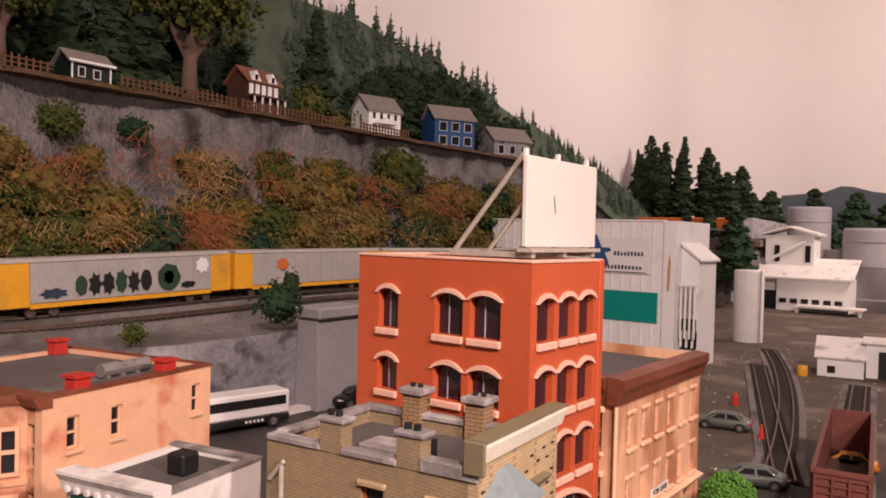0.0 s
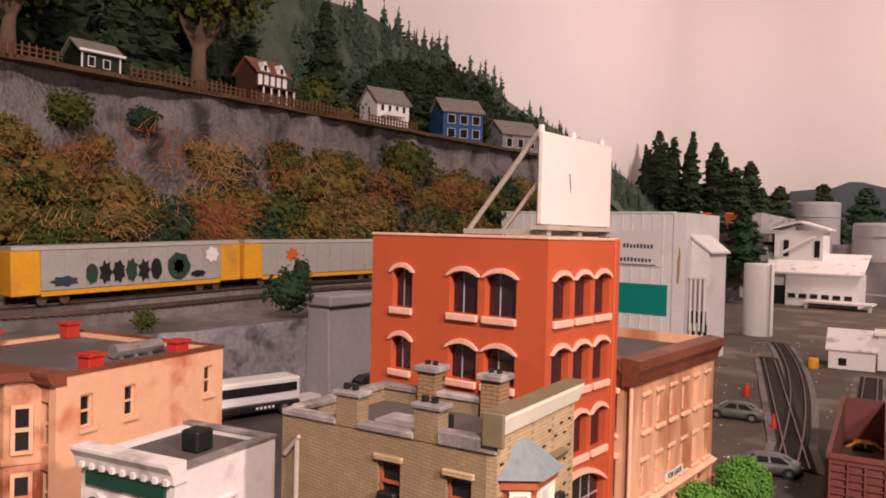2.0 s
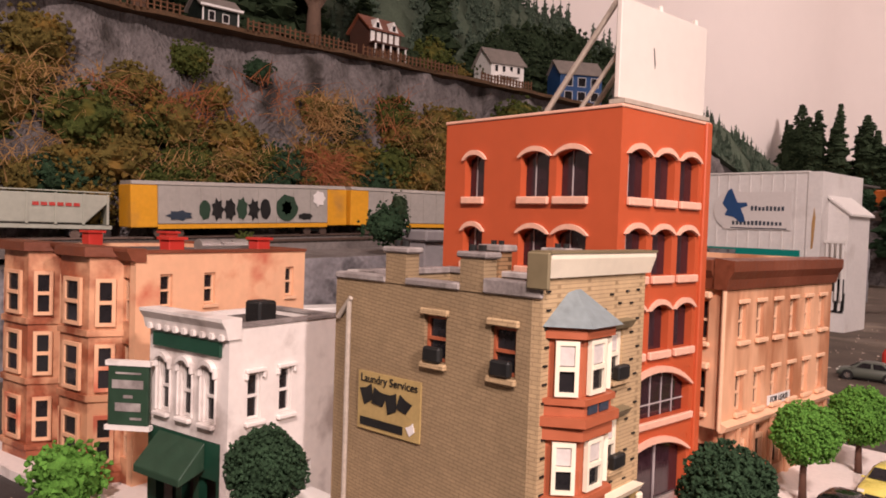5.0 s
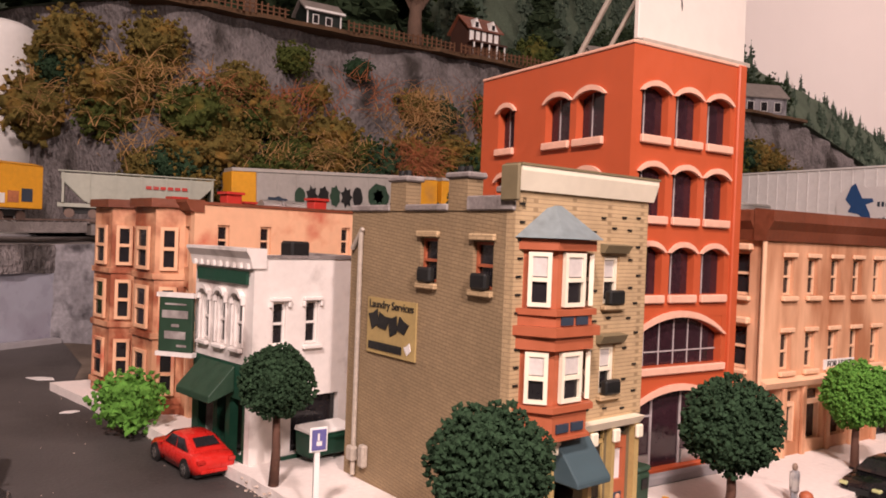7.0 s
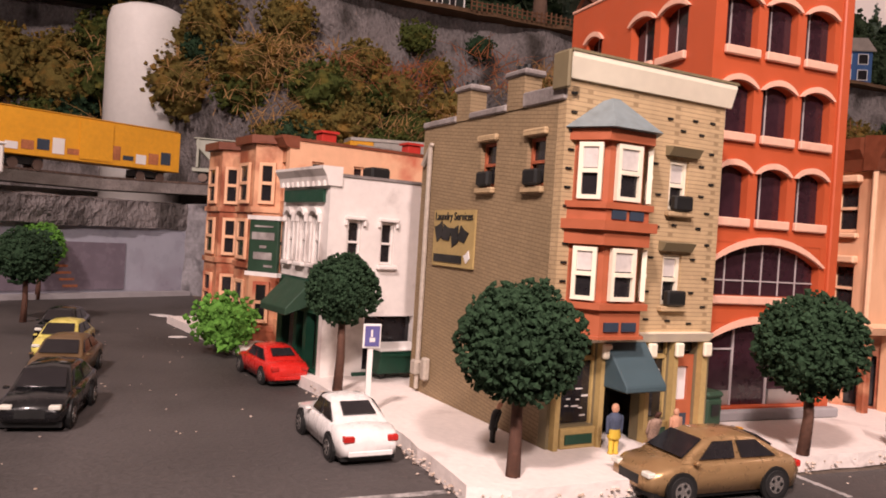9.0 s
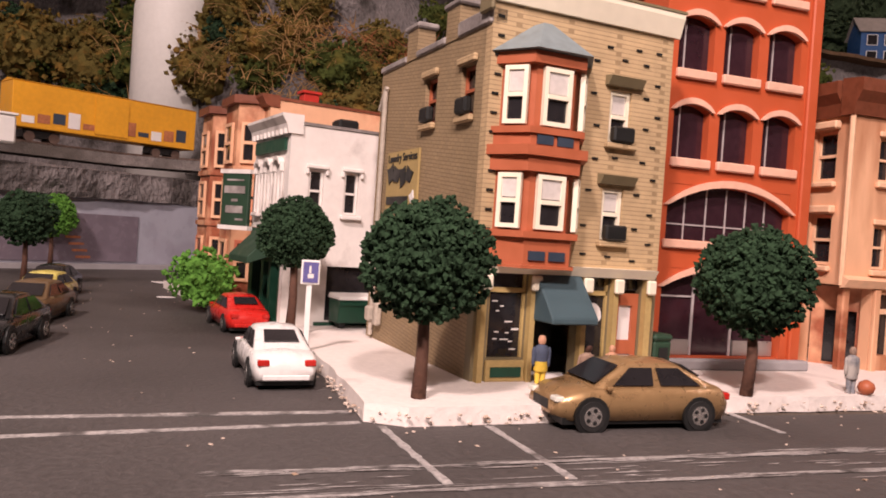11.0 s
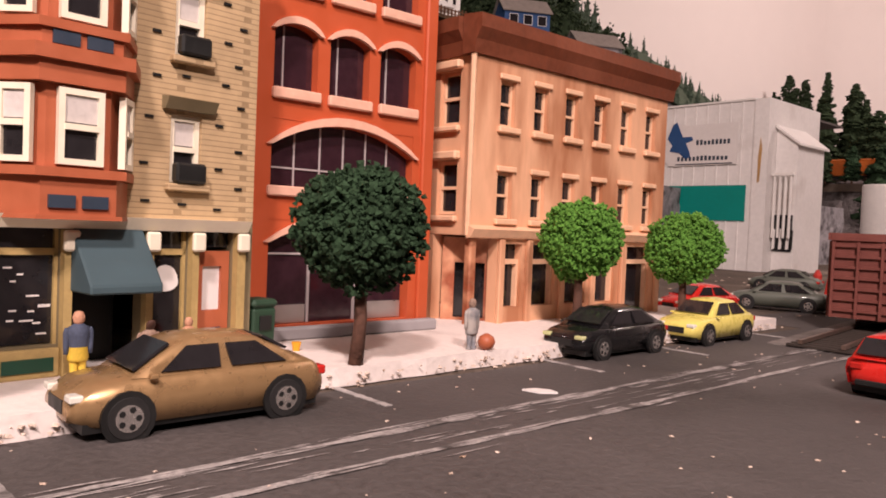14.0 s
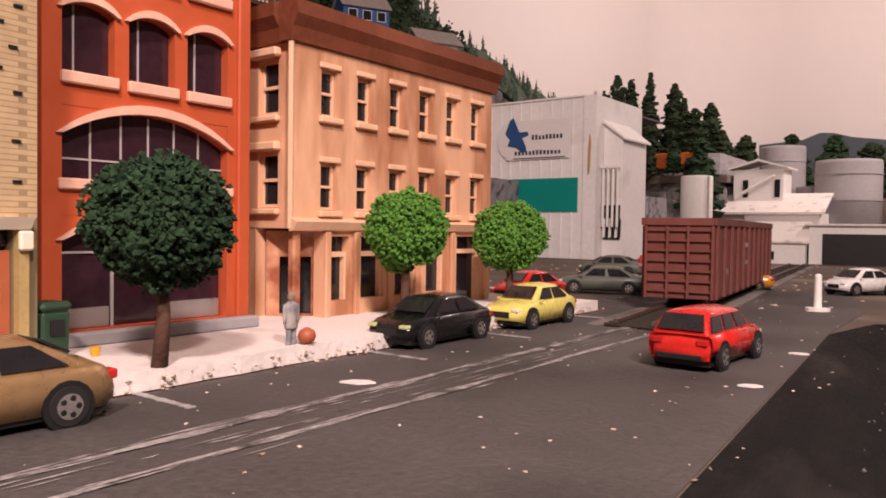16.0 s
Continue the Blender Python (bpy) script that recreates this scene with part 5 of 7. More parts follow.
conifer(-17.3, 11.5, 7.0, 4.2, 1.0, M_FIR, 21, "tall dark conifer between the hill houses", 500)
conifer(-17.0, 10.6, 7.0, 3.6, 0.8, M_FIR, 22, "dark conifer behind the small dark house", 360)
conifer(-17.3, 17.6, 7.0, 3.9, 0.85, M_FIR, 23, "slim tall conifer beside the brown house", 420)
conifer(-17.6, 22.1, 7.1, 2.5, 0.8, M_FIR, 24, "dark conifer between the white and blue houses", 320, True)
conifer(-18.6, 13.0, 7.4, 4.5, 1.0, M_FIR, 25, "dark conifer standing behind the terrace", 360)
conifer(-18.9, 6.0, 7.2, 4.4, 1.3, M_FIR, 26, "dark conifer at the hill's edge", 360)
conifer(-18.4, 8.0, 7.2, 4.6, 1.2, M_FIR, 27, "dark conifer at the hill's edge", 360)
conifer(-18.0, 3.0, 7.2, 4.2, 1.2, M_FIR, 28, "dark conifer at the hill's edge", 300)
conifer(-18.8, 10.0, 7.3, 4.8, 1.2, M_FIR, 29, "dark conifer at the hill's edge", 360)


def broadleaf(x, y, z, h, r, seed, label, material, n=420, low=0.45):
    t = thing("oak_tree", label, "tree", "hillside trees")
    rr, g = random.Random(seed), np.random.default_rng(seed)
    part("trunk", tube([(x, y, z - 0.05), (x + 0.05, y - 0.04, z + h * 0.25), (x, y + 0.05, z + h * 0.55)], [r * 0.16, r * 0.12, r * 0.07], 8), M_BARK, t, "bare forked trunk", smooth=True)
    cs = []
    for k in range(9):
        a, q = rr.uniform(0, 6.28), rr.uniform(0.3, 0.85) * r
        tip = (x + q * math.cos(a), y + q * math.sin(a), z + h * rr.uniform(low + 0.1, 0.95))
        part("limb", tube([(x, y, z + h * 0.3), ((x + tip[0]) / 2, (y + tip[1]) / 2, (z + h * 0.35 + tip[2]) / 2), tip], [r * 0.06, r * 0.04, r * 0.015], 5), M_BARK, t)
        cs.append(np.array(tip) + g.normal(size=(n // 9, 3)) * r * np.array([0.24, 0.24, 0.2]))
    c = np.concatenate(cs)
    v, f = clumps(c, g.uniform(0.035, 0.09, len(c)) * r, g)
    raw("crown", v, f, material, t, "loose leafy crown")
    return t


broadleaf(-16.6, 12.5, 7.0, 3.9, 1.6, 31, "large gnarled oak on the terrace", M_GREENBUSH, 1300, 0.55)
broadleaf(-16.9, 8.0, 7.05, 3.0, 1.3, 32, "leafy tree at the terrace's end", M_GREENBUSH, 700)
for k, (y, z, r, mt) in enumerate(((16.9, 7.75, 0.75, M_GREENBUSH), (17.9, 7.4, 0.5, M_OLIVEBUSH), (19.6, 7.7, 0.55, M_GREENBUSH), (16.0, 7.5, 0.45, M_FIR), (13.0, 7.4, 0.32, M_FIR), (21.2, 8.0, 0.7, M_FIR), (26.3, 8.2, 1.0, M_FIR), (24.6, 8.4, 1.1, M_FIR), (28.6, 7.9, 0.8, M_FIR))):
    shrub(-16.9 if k < 5 else -18.2, y, z, r, mt, "dense dark shrub between the hill houses", 40 + k, 220, size=0.11)
for k, (y, z, r) in enumerate(((24.0, 9.6, 1.2), (26.4, 9.9, 1.15), (25.2, 8.9, 1.0), (28.8, 9.0, 1.0), (30.5, 8.4, 0.9), (22.4, 9.2, 0.9))):
    shrub(-19.2, y, z, r, M_FIR, "dark rounded tree on the hillside", 60 + k, 320, size=0.1)
rr = random.Random(31)
for k in range(0, 26, 2):
    y = 4 + 1.0 * k + rr.uniform(-0.3, 0.3)
    conifer(-18.6 + rr.uniform(-0.5, 0.3), y, 7.15, rr.uniform(1.8, 3.2), rr.uniform(0.55, 0.85), M_FIR, 500 + k, "dense dark conifer behind the hill houses", 200, k % 2 == 0)
# far woods on the slope
g = np.random.default_rng(77)
vv, ff, off = [], [], 0
for k in range(620):
    y = g.uniform(-4, 49)
    s = g.uniform(0.0, 1.0) ** 0.8
    kk = max(0.15, (ridge(y) - crest(y)) / 5.4)
    x, z = -18.8 - 3.1 * s, crest(y) + 0.4 * kk + 4.9 * s * kk
    h = g.uniform(0.8, 1.7) * (0.7 if y > 34 else 1)
    n = 26
    t = g.random(n)
    rad = 0.22 * h * (1 - t) * g.uniform(0.4, 1, n)
    a = g.uniform(0, 6.28, n)
    c = np.stack([x + rad * np.cos(a), y + rad * np.sin(a), z + h * t], 1)
    spike = np.array([(x, y, z + h * 0.95), (x + 0.13 * h, y, z), (x - 0.06 * h, y + 0.11 * h, z), (x - 0.06 * h, y - 0.11 * h, z)]), np.array([(0, 1, 2), (0, 2, 3), (0, 3, 1)])
    v, f = joined(clumps(c, (0.03 + 0.10 * (1 - t)) * h * 0.8, g), spike)
    vv.append(v), ff.append(f + off)
    off += len(v)
tagged(raw("hillside_woods", np.concatenate(vv), np.concatenate(ff), M_FIRFAR), "conifer woods over the hillside, green paled to paint haze", "woods", kind="stuff")

# brush and dry grass over the cliff
BR = [(8.5, 6.15, 0.5, 0), (10.15, 6.2, 0.36, 2), (7.9, 4.7, 0.8, 1), (9.3, 4.4, 0.75, 1), (11.7, 5.4, 0.6, 1), (14.1, 5.6, 0.7, 0), (15.6, 4.9, 0.9, 1), (19.2, 6.0, 0.9, 0), (21.3, 5.2, 0.9, 1), (8.2, 3.8, 0.7, 0), (13.6, 4.1, 0.8, 0), (17.0, 4.1, 0.8, 1), (19.3, 3.9, 0.75, 2), (22.0, 3.9, 0.8, 1), (7.2, 5.4, 0.6, 1), (10.0, 4.0, 0.65, 0), (12.6, 4.3, 0.7, 1), (14.8, 3.9, 0.7, 1), (6.2, 4.6, 0.9, 0), (4.8, 5.0, 1.0, 1), (3.4, 4.6, 1.0, 1), (5.5, 6.1, 0.7, 1), (2.0, 5.0, 1.1, 0), (0.6, 4.8, 1.1, 1), (23.6, 4.8, 0.9, 0), (25.2, 5.4, 0.9, 1), (16.3, 5.7, 0.5, 0), (18.0, 5.2, 0.5, 2), (20.4, 4.3, 0.6, 0), (11.0, 3.6, 0.5, 0), (26.5, 4.4, 0.9, 2), (-1, 5.2, 1.2, 1), (4.0, 6.2, 0.8, 1), (1.5, 6.3, 0.9, 0), (9.0, 5.4, 0.4, 1)]
fill = random.Random(17)
for k in range(86):
    y = -3 + 0.36 * k + fill.uniform(-0.3, 0.3)
    z = fill.choice((3.0, 3.5, 4.0, 4.5, 5.0, 5.4)) + fill.uniform(-0.2, 0.2) + (1.0 if y < 4 else 0) * fill.random()
    BR.append((y, z, fill.uniform(0.45, 0.8), fill.choice((0, 1, 1, 1, 2))))
for k, (y, z, r, kind) in enumerate(BR):
    back = recess(y)
    x = -14.35 - back - 1.35 * ((z - 2) / 5) ** 0.8 + 0.3
    shrub(x, y, z - 0.1, r, (M_GREENBUSH, M_OLIVEBUSH, M_LEAF)[kind], ("mossy green brush clinging to the cliff", "olive brown brush clinging to the cliff", "dark green brush clinging to the cliff")[kind], 100 + k, 380, "brush", 0.8, 0.085, "cliff brush")


def straw(y, z, w, h, n, material, label, seed, droop=1.0):
    g = np.random.default_rng(seed)
    vs, fs = [], []
    back = recess(y)
    x0 = -14.35 - back - 1.35 * ((z - 2) / 5) ** 0.8 + 0.45
    for k in range(n):
        p = np.array([x0 + g.uniform(-0.15, 0.35), y + g.normal(0, w * 0.35), z + g.uniform(0, h) * 0.8])
        d = np.array([g.uniform(0.0, 0.5), g.normal(0, 0.55), g.uniform(0.2, 1.0)])
        ln, t = g.uniform(0.25, 0.7) * h, g.uniform(0.008, 0.017)
        last = None
        for j in range(5):
            q = p + d * ln * j / 4 + np.array([0.12, 0, -0.55 * droop]) * ln * (j / 4) ** 2
            s = t * (1 - j / 5)
            i = len(vs)
            vs += [q + (0, -s, 0), q + (0, s, 0), q + (s, 0, s)]
            if last is not None:
                fs += [[last, last + 1, i + 1, i], [last + 1, last + 2, i + 2, i + 1], [last + 2, last, i, i + 2]]
            last = i
    return tagged(raw("dry_grass", vs, fs, material), label, "grass", kind="stuff")


straw(11.3, 3.0, 1.0, 1.5, 420, M_STRAWRED, "rust coloured dry grass tuft hanging on the cliff", 201)
straw(11.7, 4.6, 0.9, 1.3, 180, M_STRAW, "straw coloured dry grass on the cliff", 202)
straw(8.2, 4.4, 1.3, 1.0, 160, M_STRAWRED, "rust coloured twigs spread on the cliff", 203, 0.4)
straw(9.6, 3.4, 1.6, 1.0, 140, M_STRAW, "straw coloured stalks at the cliff's foot", 204)
straw(15.6, 3.6, 1.8, 1.2, 220, M_STRAW, "straw coloured stalks at the cliff's foot", 205)
straw(20.5, 4.2, 1.6, 1.4, 200, M_STRAWRED, "rust coloured dry grass on the cliff", 206)
straw(5.6, 4.4, 2.0, 1.3, 240, M_STRAW, "straw coloured stalks on the cliff", 207)
straw(2.6, 4.6, 2.2, 1.3, 240, M_STRAW, "straw coloured stalks on the cliff", 208)
tufts = random.Random(31)
for k in range(22):
    straw(-2 + 1.2 * k + tufts.uniform(-0.4, 0.4), tufts.uniform(2.7, 4.9), tufts.uniform(0.9, 1.6), tufts.uniform(0.7, 1.4), 90, (M_STRAW, M_STRAWRED, M_STRAW)[k % 3], ("long straw coloured stalks on the cliff", "rust coloured dry stalks on the cliff", "long straw coloured stalks on the cliff")[k % 3], 220 + k, tufts.uniform(0.4, 1.0))
for k, (x, y, z, r) in enumerate(((-17.9, 24.7, 8.1, 1.15), (-17.7, 20.9, 8.0, 0.95), (-17.4, 29.2, 7.9, 1.1), (-18.3, 27.4, 8.6, 1.0))):
    shrub(x, y, z, r, M_FIR, "dark rounded tree behind the hill houses", 80 + k, 420, "round_tree", 1.1, 0.09)
straw(17.4, 4.6, 0.9, 1.1, 120, M_STRAWRED, "rust coloured dry grass on the cliff", 209)

# ---- houses on the terrace ----
def gable(t, m, w, d, h, rh, wall, roof, over=0.08):
    """Walls and a gabled roof; the ridge runs along u."""
    part("wall", prism([(0, 0), (d, 0), (d, h), (d / 2, h + rh), (0, h)], 0, w, (1, 2, 0)), wall, t, "", m)
    sl = math.hypot(d / 2, rh)
    for s in (0, 1):
        y0, y1 = (-over, d / 2) if s == 0 else (d + over, d / 2)
        z0 = h - over * rh / (d / 2)
        part("roof", prism([(y0, z0 + 0.004), (y1, h + rh + 0.004), (y1, h + rh + 0.05), (y0, z0 + 0.045)], -over, w + over, (1, 2, 0)), roof, t, "", m)


def flat_window(t, m, u0, u1, v0, v1, w, frame_mat=M_CLAP, pane=M_GLASS):
    f = part("window", boxes((u0 - 0.015, u0, v0 - 0.015, v1 + 0.015, w, w + 0.02), (u1, u1 + 0.015, v0 - 0.015, v1 + 0.015, w, w + 0.02), (u0, u1, v1, v1 + 0.015, w, w + 0.02), (u0, u1, v0 - 0.015, v0, w, w + 0.02)), frame_mat, t, "", m)
    part("pane", box(u0, u1, v0, v1, w + 0.002, w + 0.01), pane, f, "", m)
    return f


def hill_house(name, label, x, y, z, ang, w, d, h, rh, wall, roof, wins, frame_mat=M_CLAP, extra=None):
    t = thing(name, label, "house", "hill houses")
    m = place(x, y, z, ang)
    gable(t, m, w, d, h, rh, wall, roof)
    fm = m @ Matrix(((1, 0, 0, 0), (0, 0, -1, 0), (0, 1, 0, 0), (0, 0, 0, 1)))
    for u0, u1, v0, v1 in wins:
        flat_window(t, fm, u0, u1, v0, v1, 0.004, frame_mat)
    em = m @ Matrix(((0, 0, 1, w), (1, 0, 0, 0), (0, 1, 0, 0), (0, 0, 0, 1)))
    if extra:
        extra(t, fm, em)
    return t


def trim_dark(t, fm, em):
    part("eave", box(-0.08, 0.98, 0.43, 0.48, 0.07, 0.1), M_CLAP, t, "white eave board", fm)
    part("corner_board", box(-0.004, 0.03, 0, 0.42, 0.003, 0.02), M_CLAP, t, "", fm)
    part("corner_board", box(0.87, 0.904, 0, 0.42, 0.003, 0.02), M_CLAP, t, "", fm)


# fronts face +x: the frame turns by 90 degrees
hill_house("small_dark_house", "small black-green cottage with white trim and a grey roof", -15.75, 9.0, 7.02, 90, 0.9, 0.75, 0.46, 0.26, M_BLACKGREEN, M_SHINGLE, ((0.16, 0.29, 0.14, 0.34), (0.5, 0.64, 0.14, 0.32)), M_CLAP, trim_dark)


def porch_brown(t, fm, em):
    for k in range(2):
        c = 0.24 + 0.56 * k
        part("dormer", prism([(c - 0.18, 0.84), (c + 0.18, 0.84), (c, 1.14)], -0.3, 0.05), M_CLAP, t, "white dormer gable", fm)
        part("dormer_window", box(c - 0.05, c + 0.05, 0.88, 1.02, 0.053, 0.06), M_GLASS, t, "", fm)
    part("porch_roof", box(-0.05, 1.13, 0.40, 0.45, 0.01, 0.3), M_CAST, t, "dark porch roof", fm)
    for k in range(5):
        part("porch_post", box(0.0 + 0.26 * k, 0.035 + 0.26 * k, 0.0, 0.398, 0.25, 0.285), M_CLAP, t, "white porch post", fm)
    part("porch_rail", box(0.0, 1.08, 0.14, 0.17, 0.288, 0.3), M_FENCE, t, "", fm)


hill_house("brown_house", "dark brown timber house with white windows and a porch", -15.8, 13.75, 7.05, 90, 1.08, 0.9, 0.86, 0.38, M_CAST, M_BROWN, [(0.05 + 0.21 * k, 0.15 + 0.21 * k, 0.5, 0.76) for k in range(5)], M_CLAP, porch_brown)
for ob in bpy.data.objects:
    if ob.parent and ob.parent.name == "brown_house" and ob.name.startswith("window"):
        for c in ob.children:
            c.data.materials[0] = M_CLAP


def white_extra(t, fm, em):
    part("porch", prism([(0.1, 0.42), (0.95, 0.42), (0.52, 0.62)], 0.01, 0.3), M_CLAP, t, "white porch gable", fm)
    for u in (0.15, 0.9):
        part("porch_post", box(u - 0.02, u + 0.02, 0, 0.41, 0.24, 0.28), M_CLAP, t, "", fm)


hill_house("white_house", "white clapboard house with a grey gabled roof", -16.3, 19.0, 7.05, 75, 1.25, 1.1, 0.9, 0.5, M_CLAP, M_SHINGLE, [(0.14 + 0.28 * k, 0.25 + 0.28 * k, 0.6, 0.8) for k in range(4)], M_CLAP, white_extra)
hill_house("blue_house", "blue clapboard house with white windows and a grey roof", -16.3, 22.5, 7.05, 62, 1.6, 1.2, 1.1, 0.5, M_BLUE, M_SHINGLE, [(0.18 + 0.5 * k, 0.46 + 0.5 * k, v, v + 0.3) for k in range(3) for v in (0.15, 0.65)], M_CLAP)
hill_house("grey_house", "pale grey house with a porch and brown roof", -16.5, 26.7, 7.05, 66, 1.8, 1.3, 0.8, 0.55, M_CONC, M_SHINGLE, [(0.2 + 0.55 * k, 0.45 + 0.55 * k, 0.25, 0.58) for k in range(3)], M_CLAP)
fence = thing("picket_fence", "low brown picket fence along the cliff's edge", "fence")
for a, b in ((4.5, 8.4), (9.9, 13.0), (13.2, 16.6), (17.6, 19.9)):
    for z in (7.1, 7.2):
        part("rail", box(-15.36, -15.33, a, b, z, z + 0.025), M_FENCE, fence)
    for y in np.arange(a, b, 0.14):
        part("picket", box(-15.345, -15.31, y, y + 0.035, 7.0, 7.27 + 0.03 * math.sin(y * 40)), M_FENCE, fence)

# ---- railway ----
def track(name, fx, y0, y1, z, label, fall=lambda y: 0.0):
    t = thing(name, label, "track", kind="structure")
    ys = np.arange(y0, y1, 0.5)
    for off in (-0.16, 0.16):
        part("rail", tube([(fx(y) + off, y, z + 0.03 - fall(y)) for y in ys], 0.022, 4), M_RAIL, t)
    vs, fs = [], []
    bm = bmesh.new()
    for y in np.arange(y0, y1, 0.13):
        x = fx(y)
        bx(bm, x - 0.27, x + 0.27, y, y + 0.05, z - 0.03 - fall(y), z + 0.008 - fall(y))
    part("sleepers", bm, M_TIE, t, "dark sleepers", kind="stuff")
    bm = prism([(fx(y) - 0.42, y) for y in ys] + [(fx(y) + 0.42, y) for y in ys[::-1]], z - 0.2, z - 0.01)
    for v in bm.verts:
        v.co.z -= fall(v.co.y)
    part("ballast", bm, M_BALLAST, t, "grey ballast bed")


track("main_track", track_x, -4, 34, 2.40, "main railway track along the cliff's foot", dip)
track("siding_track", lambda y: track_x(y) + 1.35 - (0 if y > 8 else 0.05 * (8 - y) ** 2), 4, 34, 2.36, "empty railway siding on the terrace", dip)


def bogie(t, m, c, n=2):
    b = part("bogie", box(c - 0.3, c + 0.3, -0.15, 0.15, 0.08, 0.2), M_BLACK, t, "dark bogie", m)
    for u in (c - 0.2, c + 0.2):
        for s in (-0.17, 0.17):
            part("wheel", tube([(u, s - 0.02, 0.09), (u, s + 0.02, 0.09)], 0.09, 10), M_RAIL, b, "", m)


def autorack(y0, x, label, marks):
    t = thing("autorack_wagon", label, "railway wagon", "train on the main track")
    L = 4.72
    m = place(x, y0, 2.43 - dip(y0), 90) @ Matrix.Rotation(math.atan2(dip(y0 + L) - dip(y0), L), 4, "Y")
    part("body", box(0.5, L - 0.5, -0.3, 0.3, 0.26, 0.98), M_SILVER, t, "weathered silver panels", m, 0.012)
    part("roof", prism([(-0.31, 0.99), (0.31, 0.99), (0.25, 1.06), (-0.25, 1.06)], 0.02, L - 0.02, (1, 2, 0)), M_SILVER, t, "", m)
    for a, b in ((0.0, 0.495), (L - 0.495, L)):
        part("end_panel", box(a, b, -0.3, 0.3, 0.2, 0.985), M_YELLOW, t, "yellow end panel", m, 0.012)
    part("sill", box(0.5, L - 0.5, -0.28, 0.28, 0.17, 0.255), M_YELLOW, t, "yellow side sill", m)
    for k in range(1, 9):
        part("side_post", boxes((0.5 + k * 0.41, 0.53 + k * 0.41, -0.312, -0.302, 0.27, 0.97)), M_SILVER, t, "", m)
    for c in (0.75, L - 0.75):
        bogie(t, m, c)
    for u0, u1, v0, v1, mt in marks:
        uc, vc, a, b = (u0 + u1) / 2, (v0 + v1) / 2, (u1 - u0) * 0.58, (v1 - v0) * 0.56
        wob = [1 + 0.22 * math.sin(3.1 * k + 17 * u0) for k in range(14)]
        blob = [(uc + a * w * math.cos(k * 0.4488), vc + b * w * math.sin(k * 0.4488)) for k, w in enumerate(wob)]
        part("painted_mark", prism(blob, -0.322, -0.315, (0, 2, 1)), mt, t, "painted mark", m)


g1 = random.Random(5)
graffiti = [(1.3 + 0.26 * k, 1.5 + 0.26 * k, 0.36, 0.6 + g1.uniform(0, 0.15), M_BLACK if k % 3 else M_BOARDGREEN) for k in range(6)] + [(0.7, 1.1, 0.34, 0.5, M_NAVY), (2.98, 3.42, 0.33, 0.82, M_BOARDGREEN), (3.1, 3.3, 0.45, 0.7, M_SILVER), (3.86, 4.12, 0.64, 0.92, M_SIGNW), (3.5, 3.8, 0.34, 0.46, M_BLACK)]
autorack(6.5, -13.3, "silver and yellow car carrier wagon with dark graffiti", graffiti)
autorack(11.32, -13.3, "silver and yellow car carrier wagon with an orange badge", [(1.2, 1.5, 0.6, 0.85, M_ORANGE)])
autorack(16.14, -13.3, "silver and yellow car carrier wagon with violet graffiti", [(1.1, 1.35, 0.6, 0.85, M_YELLOW)] + [(1.6 + 0.3 * k, 1.85 + 0.3 * k, 0.4, 0.72, M_NAVY if k % 2 else M_SMOKE) for k in range(5)] + [(3.4, 3.6, 0.3, 0.8, M_SIGNW)])
autorack(20.96, -13.3, "silver and yellow car carrier wagon", [])


def on_curve(y):
    dx = track_x(y + 0.6) - track_x(y - 0.6)
    return place(track_x(y), y, 2.43 - dip(y), math.degrees(math.atan2(1.2, dx)))


t = thing("hopper_wagon", "light grey covered hopper wagon with red marks", "railway wagon", "train on the main track")
m = on_curve(4.95)
part("body", prism([(-1.35, 0.82), (1.35, 0.82), (1.35, 0.7), (0.95, 0.3), (-0.95, 0.3), (-1.35, 0.7)], -0.28, 0.28, (0, 2, 1)), M_HOPPER, t, "", m, 0.015)
part("frame", boxes((-1.4, 1.4, -0.26, 0.26, 0.2, 0.27)), M_HOPPER, t, "", m)
for u in (-1.33, -0.9, -0.45, 0.0, 0.45, 0.9, 1.3):
    part("side_rib", box(u, u + 0.04, -0.3, 0.3, 0.28, 0.83), M_HOPPER, t, "", m)
part("roof_walk", box(-1.4, 1.4, -0.12, 0.12, 0.86, 0.88), M_HOPPER, t, "", m)
for k in range(6):
    part("red_mark", box(0.1 + 0.13 * k, 0.2 + 0.13 * k, -0.305, -0.3, 0.6, 0.66), M_CHIMRED, t, "", m)
for c in (-1.0, 1.0):
    bogie(t, m, c)
t = thing("tank_wagon", "long black tank wagon", "railway wagon", "train on the main track")
m = on_curve(-1.75)
part("tank", tube([(-1.4, 0, 0.5), (-1.34, 0, 0.5), (1.34, 0, 0.5), (1.4, 0, 0.5)], [0.2, 0.27, 0.27, 0.2], 18), M_BLACK, t, "", m, smooth=True)
part("dome", tube([(0, 0, 0.76), (0, 0, 0.86)], 0.12, 12), M_BLACK, t, "", m)
part("frame", box(-1.42, 1.42, -0.2, 0.2, 0.2, 0.26), M_BLACK, t, "", m)
for c in (-1.0, 1.0):
    bogie(t, m, c)


